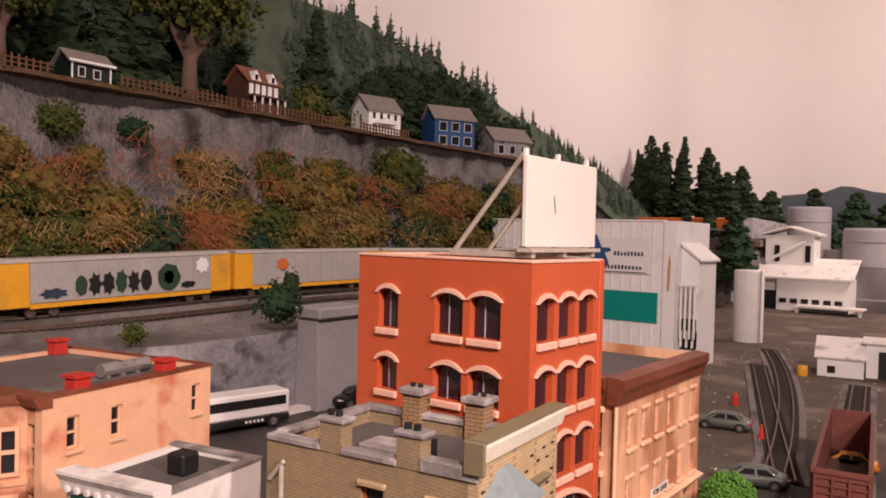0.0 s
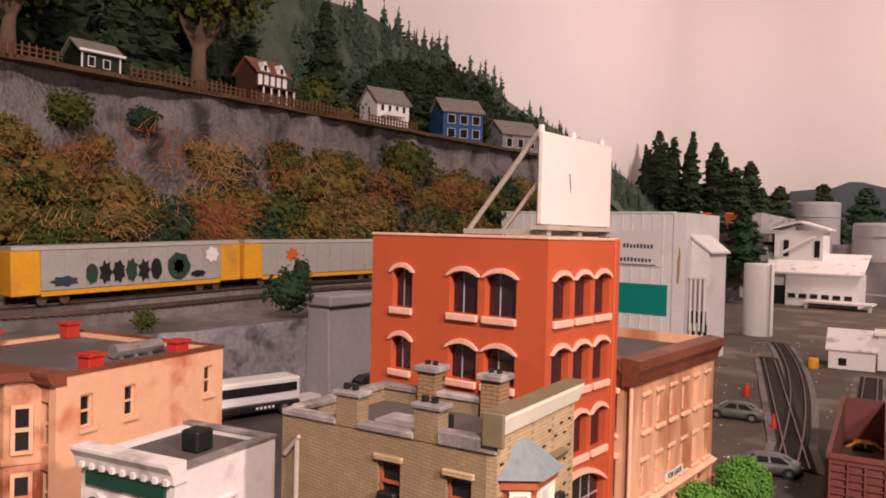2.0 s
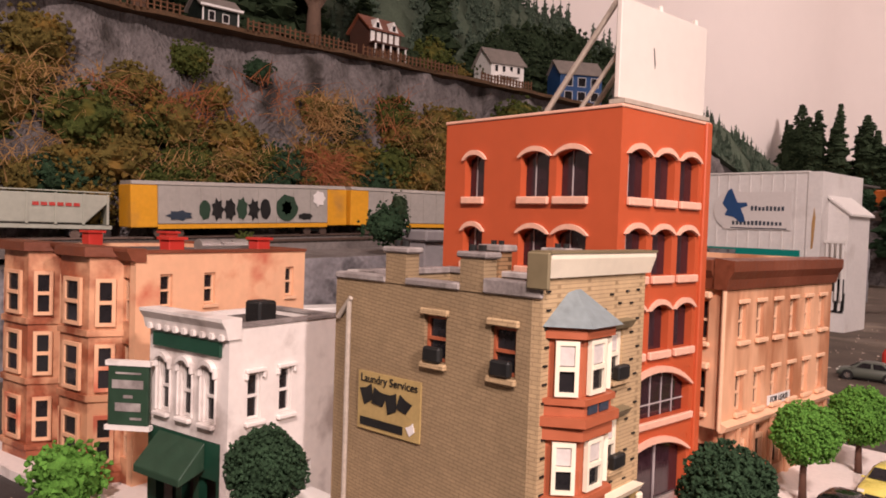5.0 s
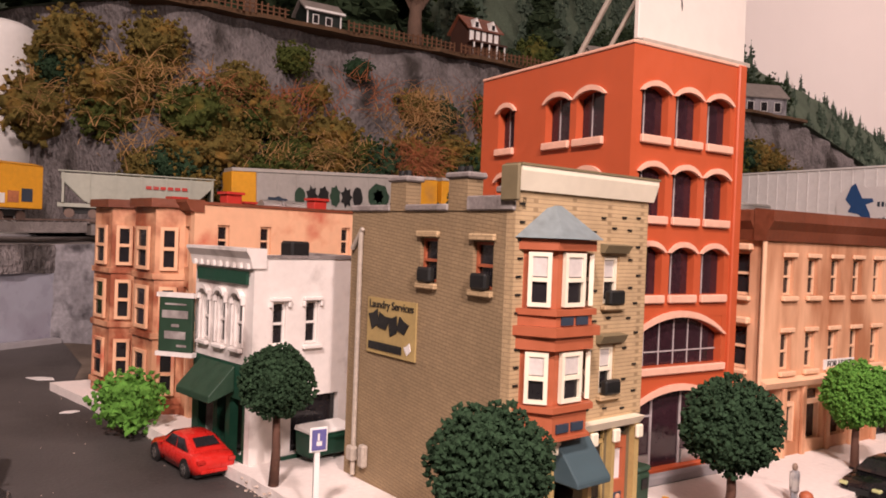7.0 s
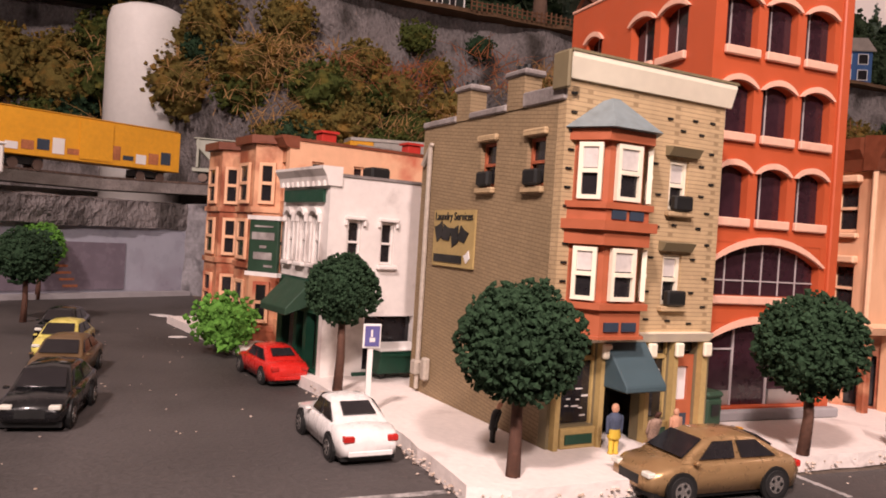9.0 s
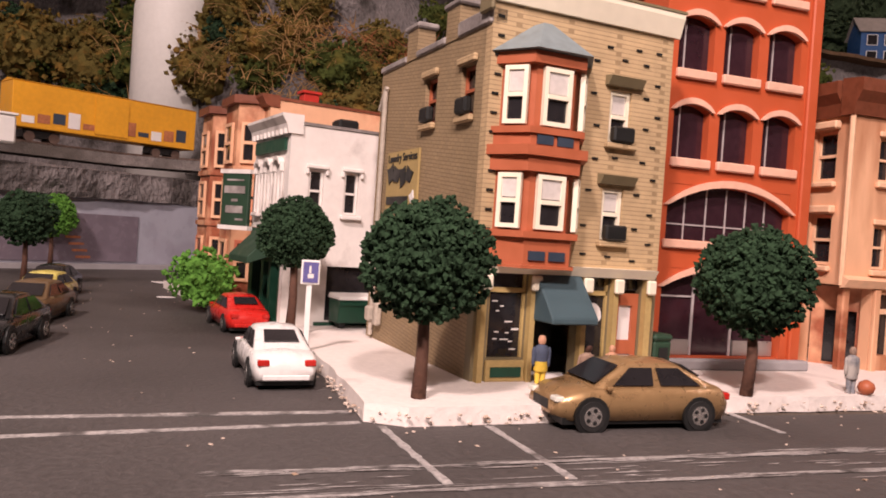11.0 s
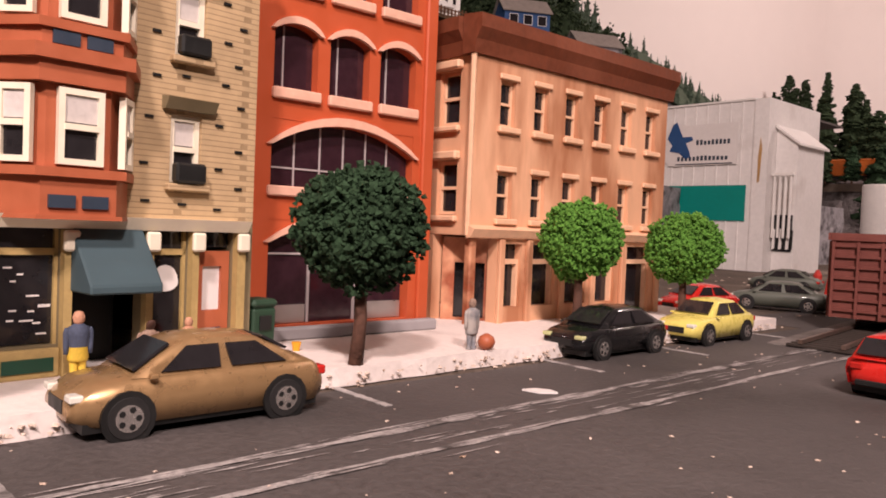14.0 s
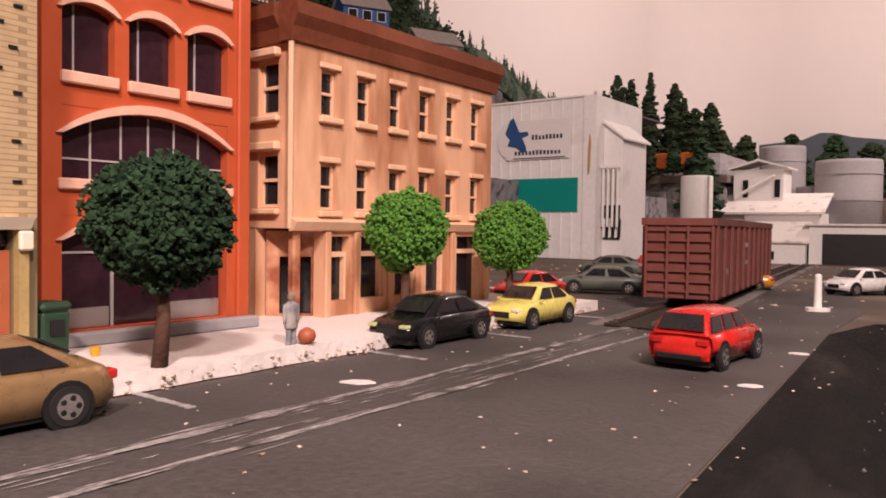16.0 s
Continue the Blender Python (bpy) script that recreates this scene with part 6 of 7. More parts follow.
def boxcar(name, label, m, L, H, W, body, group=""):
    t = thing(name, label, "railway wagon", group)
    part("body", box(-L / 2, L / 2, -W / 2, W / 2, 0.22, H), body, t, "", m, 0.012)
    part("roof", prism([(-W / 2 - 0.01, H + 0.004), (W / 2 + 0.01, H + 0.004), (0, H + 0.06)], -L / 2, L / 2, (1, 2, 0)), body, t, "", m)
    part("door", box(-0.3, 0.3, -W / 2 - 0.02, -W / 2 - 0.002, 0.27, H - 0.05), body, t, "", m)
    for c in (-L * 0.34, L * 0.34):
        bogie(t, m, c)
    return t


t = boxcar("yellow_boxcar", "bright yellow boxcar with faded lettering", on_curve(1.7), 3.3, 0.98, 0.6, M_YELLOW, "train on the main track")
m = on_curve(1.7)
for k in range(12):
    part("faded_mark", box(-1.5 + 0.25 * k, -1.3 + 0.25 * k, -0.308, -0.303, 0.3 + 0.02 * (k % 3), 0.42 + 0.05 * (k % 4)), (M_SIGNW, M_STRAWRED, M_NAVY)[k % 3], t, "", m)
DISTRICT[0] = farther(1.42)
for k, x in enumerate((-11.9, -10.0, -13.8)):
    boxcar("orange_boxcar", "orange freight wagon far behind the trees", place(x, 33.9, 3.98, 4), 1.7, 0.8, 0.5, M_ORANGE, "far wagons")


DISTRICT[0] = Matrix()


# ---- paper mill ----
def mill():
    t = thing("paper_mill", "white corrugated mill with a teal band and a bird sign", "building")
    m = wallframe(-14.4, 23.6, 0, 0)
    part("front_wall", box(0, 6.35, 0, 4.48, -0.15, 0), M_CORR, t, "white corrugated wall", m)
    part("corner_bay", box(6.352, 6.75, 0, 4.5, -0.15, 0.06), M_CORR, t, "", m)
    part("side_wall", box(6.6, 6.75, 0, 4.5, -3.0, -0.152), M_CORR, t, "", m)
    part("roof", box(0.0, 6.6, 4.3, 4.36, -5.0, -0.152), M_ROOF, t, "", m)
    for k in range(18):
        part("seam", box(0.2 + 0.34 * k, 0.235 + 0.34 * k, 0, 4.47, 0.002, 0.03), M_CORR, t, "", m)
    part("eave_trim", box(0, 6.35, 4.482, 4.53, -0.2, 0.05), M_CLAP, t, "", m)
    part("teal_band", box(2.6, 6.2, 1.31, 2.26, 0.034, 0.045), M_TEAL, t, "teal painted band", m)
    part("sign_board", box(3.85, 5.92, 2.82, 3.94, 0.034, 0.06), M_SIGNW, t, "white sign board", m)
    part("round_badge", prism([(4.15 + 0.62 * math.cos(a * 0.2618), 3.4 + 0.6 * math.sin(a * 0.2618)) for a in range(24)], 0.034, 0.062), M_SIGNW, t, "round white badge", m)
    bird = [(3.98, 3.98), (4.1, 4.05), (4.22, 3.78), (4.3, 3.62), (4.58, 3.62), (4.62, 3.52), (4.4, 3.45), (4.52, 3.2), (4.55, 3.05), (4.4, 3.02), (4.2, 3.18), (3.9, 3.24), (3.98, 3.4), (3.82, 3.6)]
    part("bird_emblem", prism(bird, 0.064, 0.08), M_BLUE, t, "blue bird emblem", m)
    rr = random.Random(2)
    for v, h, a, b, n in ((3.38, 0.14, 4.72, 5.75, 9), (2.95, 0.13, 4.15, 5.7, 13)):
        for k in range(n):
            u = a + (b - a) * k / n
            part("text_bar", box(u, u + (b - a) / n * 0.62, v, v + h * rr.uniform(0.75, 1), 0.062, 0.068), M_NAVY, t, "", m)
    part("sign_rule", box(4.1, 5.8, 2.84, 2.87, 0.062, 0.068), M_DARKTXT, t, "", m)
    part("rust_streak", prism([(6.5, 2.3), (6.56, 2.35), (6.6, 3.2), (6.55, 3.5), (6.5, 3.0)], 0.062, 0.066), M_STRAW, t, "rust streak", m)
    # lean-to with steel frames
    s = part("lean_to", prism([(6.76, 0), (7.32, 0), (7.32, 3.35), (6.76, 3.75)], -2.0, -0.4), M_CORR, t, "white lean-to", m)
    part("lean_roof", prism([(6.76, 3.77), (7.42, 3.27), (7.42, 3.33), (6.76, 3.85)], -2.1, -0.3), M_CLAP, t, "", m)
    for k in range(4):
        part("pipe_post", tube([(6.85 + 0.14 * k, 0.9, -0.2), (6.85 + 0.14 * k, 2.5, -0.2)], 0.035, 6), M_CLAP, t, "", m)
    part("pipe_rail", box(6.78, 7.34, 2.5, 2.58, -0.26, -0.14), M_CLAP, t, "", m)
    part("dark_gap", box(6.8, 7.28, 0.55, 1.5, -0.39, -0.36), M_GLASS, t, "", m)
    for k in range(6):
        part("painted_tag", prism([(6.8 + 0.09 * k, 0.6), (6.87 + 0.09 * k, 0.62), (6.88 + 0.09 * k, 1.1), (6.82 + 0.09 * k, 1.15)], -0.34, -0.3), M_BLACK if k % 2 else M_CLAP, t, "", m)


mill()

# ---- white processing plant ----
def plant():
    DISTRICT[0] = farther(1.32)
    t = thing("processing_plant", "white gabled processing plant with a raised tower", "building")
    m = place(-8.0, 37.0, 0)
    part("wall", box(0, 2.9, 0, 3.2, 0, 2.3), M_CLAP, t, "", m)
    part("annex_wall", box(-2.1, -0.004, 0.4, 3.2, 0, 2.4), M_CLAP, t, "", m)
    part("roof", prism([(-0.15, 2.25), (1.6, 3.1), (1.6, 3.18), (-0.15, 2.34)], -2.3, 3.1, (1, 2, 0)), M_WHITE, t, "white roof slope", m)
    part("roof", prism([(3.35, 2.25), (1.6, 3.1), (1.6, 3.18), (3.35, 2.34)], -2.3, 3.1, (1, 2, 0)), M_WHITE, t, "", m)
    part("tower", box(-0.75, 1.3, 0.9, 2.3, 2.6, 4.2), M_CLAP, t, "white tower", m)
    part("tower_roof", prism([(-0.95, 4.2), (0.28, 4.55), (1.5, 4.2), (1.5, 4.28), (0.28, 4.64), (-0.95, 4.28)], 0.75, 2.5, (0, 2, 1)), M_WHITE, t, "", m)
    for u in (-0.35, 0.95):
        part("tower_window", box(u, u + 0.22, 0.87, 0.896, 3.0, 3.75), M_GLASS, t, "", m)
    part("chute", tube([(-0.7, 0.85, 3.0), (0.95, 0.8, 3.9)], 0.07, 6), M_CLAP, t, "", m)
    for k in range(6):
        part("window", box(0.12 + 0.45 * k, 0.42 + 0.45 * k, -0.02, -0.003, 1.2, 1.4), M_GLASS, t, "", m)
    part("dark_door", box(-0.95, -0.1, 0.36, 0.396, 0.2, 1.7), M_BLACK, t, "", m)
    part("canopy", box(1.0, 3.6, -1.2, -0.02, 1.1, 1.18), M_WHITE, t, "flat canopy", m)
    for u in (1.1, 3.5):
        part("canopy_post", box(u - 0.06, u + 0.06, -1.1, -0.98, 0, 1.098), M_CLAP, t, "", m)
    DISTRICT[0] = farther(1.12)
    t2 = thing("storage_tank", "tall white storage tank beside the plant", "tank")
    part("shell", lathe([(0.3, 0), (0.32, 0.12), (0.48, 0.3), (0.5, 0.4), (0.5, 2.85), (0.48, 2.9)], -6.9, 28.7), M_CLAP, t2, smooth=True)
    part("ladder", boxes((-6.43, -6.41, 28.3, 28.33, 0.3, 2.9), (-6.43, -6.41, 28.42, 28.45, 0.3, 2.9)), M_STRUT, t2)
    DISTRICT[0] = farther(1.32)
    for k, (x, y, r, h) in enumerate(((-8.2, 44.0, 1.05, 5.75), (-4.6, 40.0, 1.3, 4.6), (-6.2, 41.5, 0.8, 3.6))):
        s = thing("concrete_silo", "grey concrete silo behind the white plant", "silo", "silos")
        part("shell", lathe([(r, 0), (r, h * 0.62), (r * 1.02, h * 0.63), (r, h * 0.65), (r, h - 0.15), (r * 0.97, h)], x, y, 32), M_PIER, s, smooth=True)
        for q in (0.3, 0.62, 0.86):
            part("band", lathe([(r + 0.004, h * q), (r + 0.03, h * q + 0.01), (r + 0.03, h * q + 0.07), (r + 0.004, h * q + 0.08)], x, y, 32), M_PIER, s)
    DISTRICT[0] = farther(1.06)
    t3 = thing("white_shed", "small white gabled shed beside the yard track", "shed")
    m = place(-3.75, 24.2, 0.0, 8)
    gable(t3, m, 1.15, 1.6, 0.75, 0.45, M_CLAP, M_WHITE)
    part("annex", box(1.2, 3.2, 0.4, 1.8, 0, 1.15), M_CLAP, t3, "", m)
    part("annex_roof", box(1.1, 3.4, 0.3, 1.9, 1.152, 1.2), M_WHITE, t3, "", m)
    part("window", box(0.25, 0.45, -0.02, -0.003, 0.3, 0.5), M_GLASS, t3, "", m)
    # solid annex wall: the opening's shade is only this black plate
    part("opening_shade", box(1.5, 2.9, 0.37, 0.396, 0.05, 0.95), M_BLACK, t3, "black plate painted as a loading opening's shade", m)
    part("platform", box(-0.4, 3.6, -0.6, 0.38, 0.0, 0.12), M_CAST, t3, "", m)
    d = thing("fuel_drum", "yellow fuel drum by the white shed", "drum")
    part("drum", lathe([(0.13, 0.12), (0.14, 0.15), (0.14, 0.45), (0.12, 0.48)], -4.05, 23.8, 14), M_YELLOW, d, smooth=True)

    DISTRICT[0] = Matrix()


plant()
w = thing("tall_white_tank", "tall white cylinder tank at the cliff's foot", "tank")
part("shell", lathe([(0.92, 1.5), (0.92, 6.0), (0.85, 6.3), (0.6, 6.42)], -17.9, 2.6, 36), M_CLAP, w, smooth=True)
part("foot_ring", lathe([(0.87, 1.5), (0.99, 1.6), (0.99, 1.75), (0.93, 1.78)], -17.9, 2.6, 36), M_PIER, w)
wb = thing("white_crate", "white box on the lot wall's rim", "crate")
part("crate", box(-0.6, 0.6, -0.25, 0.25, 0, 0.42), M_CLAP, wb, "", place(-10.7, 0.1, 1.9, -60), 0.03)
part("lid", box(-0.62, 0.62, -0.27, 0.27, 0.422, 0.46), M_CLAP, wb, "", place(-10.7, 0.1, 1.9, -60), 0.01)
# trees on the mound and before it
DISTRICT[0] = farther(1.42)
g = np.random.default_rng(9)
for k, (x, top) in enumerate(((-15.0, 8.4), (-14.6, 8.1), (-14.2, 9.0), (-13.5, 8.3), (-13.0, 8.5), (-12.5, 7.9), (-12.1, 8.7), (-11.6, 8.0), (-11.15, 8.2), (-10.7, 7.5), (-10.2, 7.0), (-9.9, 7.4), (-9.3, 6.1), (-13.9, 8.4), (-12.8, 8.2))):
    conifer(x, 37.0 + g.uniform(-0.8, 0.8), 4.75, top - 4.75, g.uniform(0.5, 0.75), M_FIR, 300 + k, "dense dark conifer in the row on the mound", 240, k % 3 != 0)
for k, (x, y, z, h, r, mt) in enumerate(((-10.8, 33.2, 3.95, 1.2, 0.35, M_FIR), (-8.75, 33.2, 2.2, 3.0, 0.9, M_LEAF), (-9.9, 33.4, 3.95, 1.3, 0.4, M_LEAF), (-10.1, 44, 4, 2.6, 0.9, M_FIR), (-11.2, 46, 4, 2.2, 0.8, M_FIR), (-8.6, 47, 4, 2.9, 0.9, M_FIR), (-6.3, 46, 3.4, 3.2, 1.2, M_LEAF), (-7.2, 42.5, 3, 2.6, 0.8, M_LEAF), (-4.8, 47, 3, 3.2, 1.3, M_FIR), (-3, 47, 3, 3.0, 1.3, M_FIR), (-1, 47, 3, 3.2, 1.5, M_FIR), (1.5, 47, 3, 3.0, 1.5, M_FIR), (4.0, 47, 2.6, 3.0, 1.5, M_FIR), (-8.6, 27.5, 0, 2.2, 0.5, M_FIR))):
    conifer(x, y, z, h, r, mt, 330 + k, "dark green tree behind the plant", 220, True)
DISTRICT[0] = Matrix()
sheet("far_bank", [(-21, 62), (12, 62), (12, 69.5), (-21, 69.5)], 3.2, M_GROUND, "dark wooded bank at the far end of the layout", "bank", 3.1)


# ---- woodchip wagon on the street track ----
t = thing("woodchip_wagon", "brown open-topped woodchip wagon with ribbed sides", "railway wagon")
m = place(-1.05, 11.9, 0.0, 97.5)
L, W, Z = 4.3, 0.68, 0.92
part("side", box(0, L, -W / 2, -W / 2 + 0.03, 0.14, Z), M_OXIDE, t, "", m)
part("side", box(0, L, W / 2 - 0.03, W / 2, 0.14, Z), M_OXIDE, t, "", m)
part("end", box(0, 0.03, -W / 2 + 0.032, W / 2 - 0.032, 0.14, Z), M_OXIDE, t, "", m)
part("end", box(L - 0.03, L, -W / 2 + 0.032, W / 2 - 0.032, 0.14, Z), M_OXIDE, t, "", m)
part("deck", box(0.035, L - 0.035, -W / 2 + 0.035, W / 2 - 0.035, 0.15, 0.2), M_CAST, t, "dark inside floor", m)
part("top_rail", boxes((-0.02, L + 0.02, -W / 2 - 0.025, -W / 2 - 0.002, Z - 0.06, Z + 0.01), (-0.02, L + 0.02, W / 2 + 0.002, W / 2 + 0.025, Z - 0.06, Z + 0.01), (-0.025, -0.002, -W / 2 + 0.002, W / 2 - 0.002, Z - 0.06, Z + 0.01)), M_OXIDE, t, "", m)
for k in range(7):
    part("end_rib", box(-0.03, -0.003, -W / 2 + 0.02, W / 2 - 0.02, 0.2 + 0.1 * k, 0.225 + 0.1 * k), M_OXIDE, t, "", m)
for s in (-0.33, -0.1, 0.1, 0.31):
    part("end_post", box(-0.045, -0.032, s - 0.012, s + 0.012, 0.14, Z - 0.07), M_OXIDE, t, "", m)
for k in range(11):
    part("side_post", box(0.05 + 0.41 * k, 0.09 + 0.41 * k, -W / 2 - 0.03, -W / 2 - 0.003, 0.14, Z - 0.065), M_OXIDE, t, "", m)
    part("side_post", box(0.05 + 0.41 * k, 0.09 + 0.41 * k, W / 2 + 0.003, W / 2 + 0.03, 0.14, Z - 0.065), M_OXIDE, t, "", m)
for u, v, n in ((0.55, 0.36, 2), (1.9, 0.62, 3), (1.9, 0.42, 2)):
    for k in range(n):
        part("white_mark", box(u + 0.1 * k, u + 0.07 + 0.1 * k, -W / 2 - 0.012, -W / 2 - 0.003, v, v + 0.05), M_SNOW, t, "", m)
for k in range(6):
    part("end_mark", box(-0.012, -0.006, -0.3 + 0.045 * k, -0.27 + 0.045 * k, 0.855, 0.875), M_SNOW, t, "", m)
for c in (0.7, L - 0.7):
    bogie(t, m, c)
yard = lambda y: -1.05 - 0.132 * (y - 11.9)
track("street_track", yard, 10.4, 24.5, 0.02, "track sunk into the street")
track("yard_track", lambda y: -2.4 - 0.16 * (y - 14) - 0.006 * (y - 14) ** 2, 14, 30, 0.03, "rusty yard track curving through the dirt")
track("yard_spur", lambda y: -2.2 - 0.30 * (y - 14), 14, 26, 0.035, "rusty yard spur through the dirt")
gg = np.random.default_rng(12)
pts = np.stack([gg.uniform(-7, 3, 500), gg.uniform(12.5, 32, 500), np.full(500, 0.0)], 1)
tagged(raw("yard_gravel", *clumps(pts, gg.uniform(0.01, 0.05, 500), gg, flat=0.4), M_CRUMB), "pale gravel scattered over the yard", "gravel", kind="stuff")


# ---- motor cars ----
def car(name, label, x, y, ang, L, H, body, hood=0.27, tail=0.80, z=0.0, cab=(0.24, 0.38, 0.66, 0.86), hz=0.62, tz=0.66, lamp_mat=None, group="parked cars", roof_mat=None, W=None, wagon=False):
    """Nose towards -u; cab gives the windscreen foot, roof front, roof rear and rear window foot along the length."""
    t = thing(name, label, "car", group)
    m = place(x, y, z, ang)
    W = W or L * 0.39
    h0, hw = H * 0.16, W / 2
    # body stations: along, belt height, half width
    st = [(0.0, 0.40, 0.72), (0.02, 0.47, 0.86), (0.08, hz - 0.06, 0.95), (cab[0], hz, 1.0), (0.5, hz + 0.02, 1.0), (cab[3], tz, 1.0), (0.95, tz - 0.04, 0.94), (0.985, tz - 0.12, 0.86), (1.0, 0.42, 0.76)]
    bm, rings = bmesh.new(), []
    for s, b, w in st:
        zb, u, hh = b * H, (s - 0.5) * L, hw * w
        lift = h0 + (0.06 * H if s < 0.03 or s > 0.97 else 0)
        mid = lift + (zb - lift) * 0.55
        rings.append([bm.verts.new(p) for p in ((u, -hh * 0.92, lift), (u, -hh, mid), (u, -hh * 0.95, zb - 0.015 * L), (u, -hh * 0.84, zb), (u, 0, zb + 0.012 * L), (u, hh * 0.84, zb), (u, hh * 0.95, zb - 0.015 * L), (u, hh, mid), (u, hh * 0.92, lift))])
    for a, b in zip(rings, rings[1:]):
        for k in range(9):
            bm.faces.new((a[k], a[(k + 1) % 9], b[(k + 1) % 9], b[k]))
    bm.faces.new(rings[0]), bm.faces.new(rings[-1][::-1])
    part("body", bm, body, t, "", m, smooth=True)
    # cabin
    P = [(c - 0.5) * L for c in cab]
    zb, zt, wb, wt = (hz + 0.005) * H, H, hw * 0.86, hw * 0.66

    def ring(u0, u1, f):
        zz, ww = zb + (zt - zb) * f, wb + (wt - wb) * f
        return u0, u1, zz, ww

    prof = [(P[0], 0.0), (P[0] + 0.45 * (P[1] - P[0]), 0.47), (P[0] + 0.86 * (P[1] - P[0]), 0.84), (P[1] + 0.08 * (P[2] - P[1]), 0.965), (P[1] + 0.4 * (P[2] - P[1]), 1.0), (P[1] + 0.75 * (P[2] - P[1]), 0.99), (P[2] + 0.05 * (P[3] - P[2]), 0.93), (P[2] + 0.5 * (P[3] - P[2]), 0.52), (P[3], 0.0)]
    bm, lv = bmesh.new(), []
    for u, f in prof:
        def hwid(q):
            return wb + (wt - wb) * q

        zz = zb + (zt - zb) * f
        row = [(u, -hwid(0), zb), (u, -hwid(0.5 * f), zb + (zt - zb) * 0.5 * f), (u, -hwid(0.9 * f), zb + (zt - zb) * 0.9 * f), (u, -hwid(f) * 0.86, zz), (u, 0, zz + 0.012 * L * f)]
        row += [(p[0], -p[1], p[2]) for p in row[-2::-1]]
        lv.append([bm.verts.new(p) for p in row])
    for a, b in zip(lv, lv[1:]):
        for k in range(8):
            bm.faces.new((a[k], a[k + 1], b[k + 1], b[k]))
    bmesh.ops.remove_doubles(bm, verts=bm.verts, dist=1e-5)
    part("cabin", bm, body, t, "", m, smooth=True)

    def quad(name, pts, out, mt):
        bm = bmesh.new()
        o = Vector(out) * 0.006
        lo, hi = [bm.verts.new(Vector(p) - o) for p in pts], [bm.verts.new(Vector(p) + o) for p in pts]
        bm.faces.new(hi), bm.faces.new(lo[::-1])
        for k in range(len(pts)):
            j = (k + 1) % len(pts)
            bm.faces.new((lo[k], lo[j], hi[j], hi[k]))
        part(name, bm, mt, t, "", m)

    def on(s, f, side, push=0.012):
        u0, u1 = P[0] + (P[1] - P[0]) * f, P[3] + (P[2] - P[3]) * f
        return (u0 + (u1 - u0) * s, side * (wb + (wt - wb) * f + push * W), zb + (zt - zb) * f)

    for side in (-1, 1):
        spans = ((0.10, 0.46), (0.51, 0.88)) if not wagon else ((0.06, 0.34), (0.38, 0.64), (0.68, 0.95))
        for a, b in spans:
            quad("side_window", [on(a + 0.02, 0.12, side), on(b, 0.12, side), on(b, 0.8, side), on(a + 0.02, 0.8, side)], (0, side, 0.3), M_GLASS)
    for nm, s0, s1, d in (("windscreen", P[0], P[1], -1), ("rear_window", P[3], P[2], 1)):
        q = []
        f0, wide = (0.12, 0.86) if d < 0 or wagon else (0.36, 0.68)
        for f, k in ((f0, -1), (f0, 1), (0.8, 1), (0.8, -1)):
            q.append((s0 + (s1 - s0) * f + d * 0.012 * L, k * (wb + (wt - wb) * f) * wide, zb + (zt - zb) * f + 0.009 * L))
        quad(nm, q, (d * 0.8, 0, 0.6), M_GLASS)
    wr = H * 0.235
    for u in (-0.315 * L, 0.30 * L):
        for s in (-1, 1):
            part("wheel_arch", tube([(u, s * (hw - 0.015), wr), (u, s * (hw + 0.003), wr)], wr * 1.22, 16), M_BLACK, t, "", m)
            wl = part("wheel", tube([(u, s * (hw - 0.04), wr), (u, s * (hw - 0.006), wr), (u, s * (hw + 0.008), wr)], [wr, wr, wr * 0.93], 18), M_TYRE, t, "", m, smooth=False)
            part("rim", tube([(u, s * (hw + 0.0085), wr), (u, s * (hw + 0.011), wr)], wr * 0.62, 14), M_CHROME, wl, "chrome rim", m)
            for k in range(5):
                a = k * 1.2566
                part("spoke_gap", tube([(u + wr * 0.4 * math.cos(a), s * (hw + 0.0115), wr + wr * 0.4 * math.sin(a)), (u + wr * 0.4 * math.cos(a), s * (hw + 0.0125), wr + wr * 0.4 * math.sin(a))], wr * 0.15, 6), M_BLACK, wl, "", m)
    for s in (-1, 1):
        part("headlight", box(-0.5 * L - 0.001, -0.5 * L + 0.05, min(s * hw * 0.5, s * hw * 0.84), max(s * hw * 0.5, s * hw * 0.84), H * 0.42, H * 0.50), lamp_mat or M_LIGHTW, t, "", m, 0.006)
        part("tail_light", box(0.5 * L - 0.05, 0.5 * L + 0.005, min(s * hw * 0.52, s * hw * 0.86), max(s * hw * 0.52, s * hw * 0.86), H * 0.45, H * 0.56), M_LIGHTR, t, "red tail lamp", m, 0.006)
        part("mirror", box(P[0] + 0.05 * L, P[0] + 0.08 * L, min(s * hw * 0.95, s * hw * 1.12), max(s * hw * 0.95, s * hw * 1.12), zb, zb + 0.05 * H), body, t, "", m, 0.004)
    part("grille", box(-0.5 * L - 0.004, -0.5 * L + 0.02, -hw * 0.42, hw * 0.42, H * 0.28, H * 0.42), M_BLACK, t, "", m)
    part("underbody", box(-0.46 * L, 0.46 * L, -hw * 0.85, hw * 0.85, H * 0.1, H * 0.2), M_BLACK, t, "", m)
    part("bumper", box(0.5 * L - 0.02, 0.5 * L + 0.006, -hw * 0.7, hw * 0.7, H * 0.2, H * 0.3), M_BLACK if wagon else body, t, "", m, 0.006)
    return t


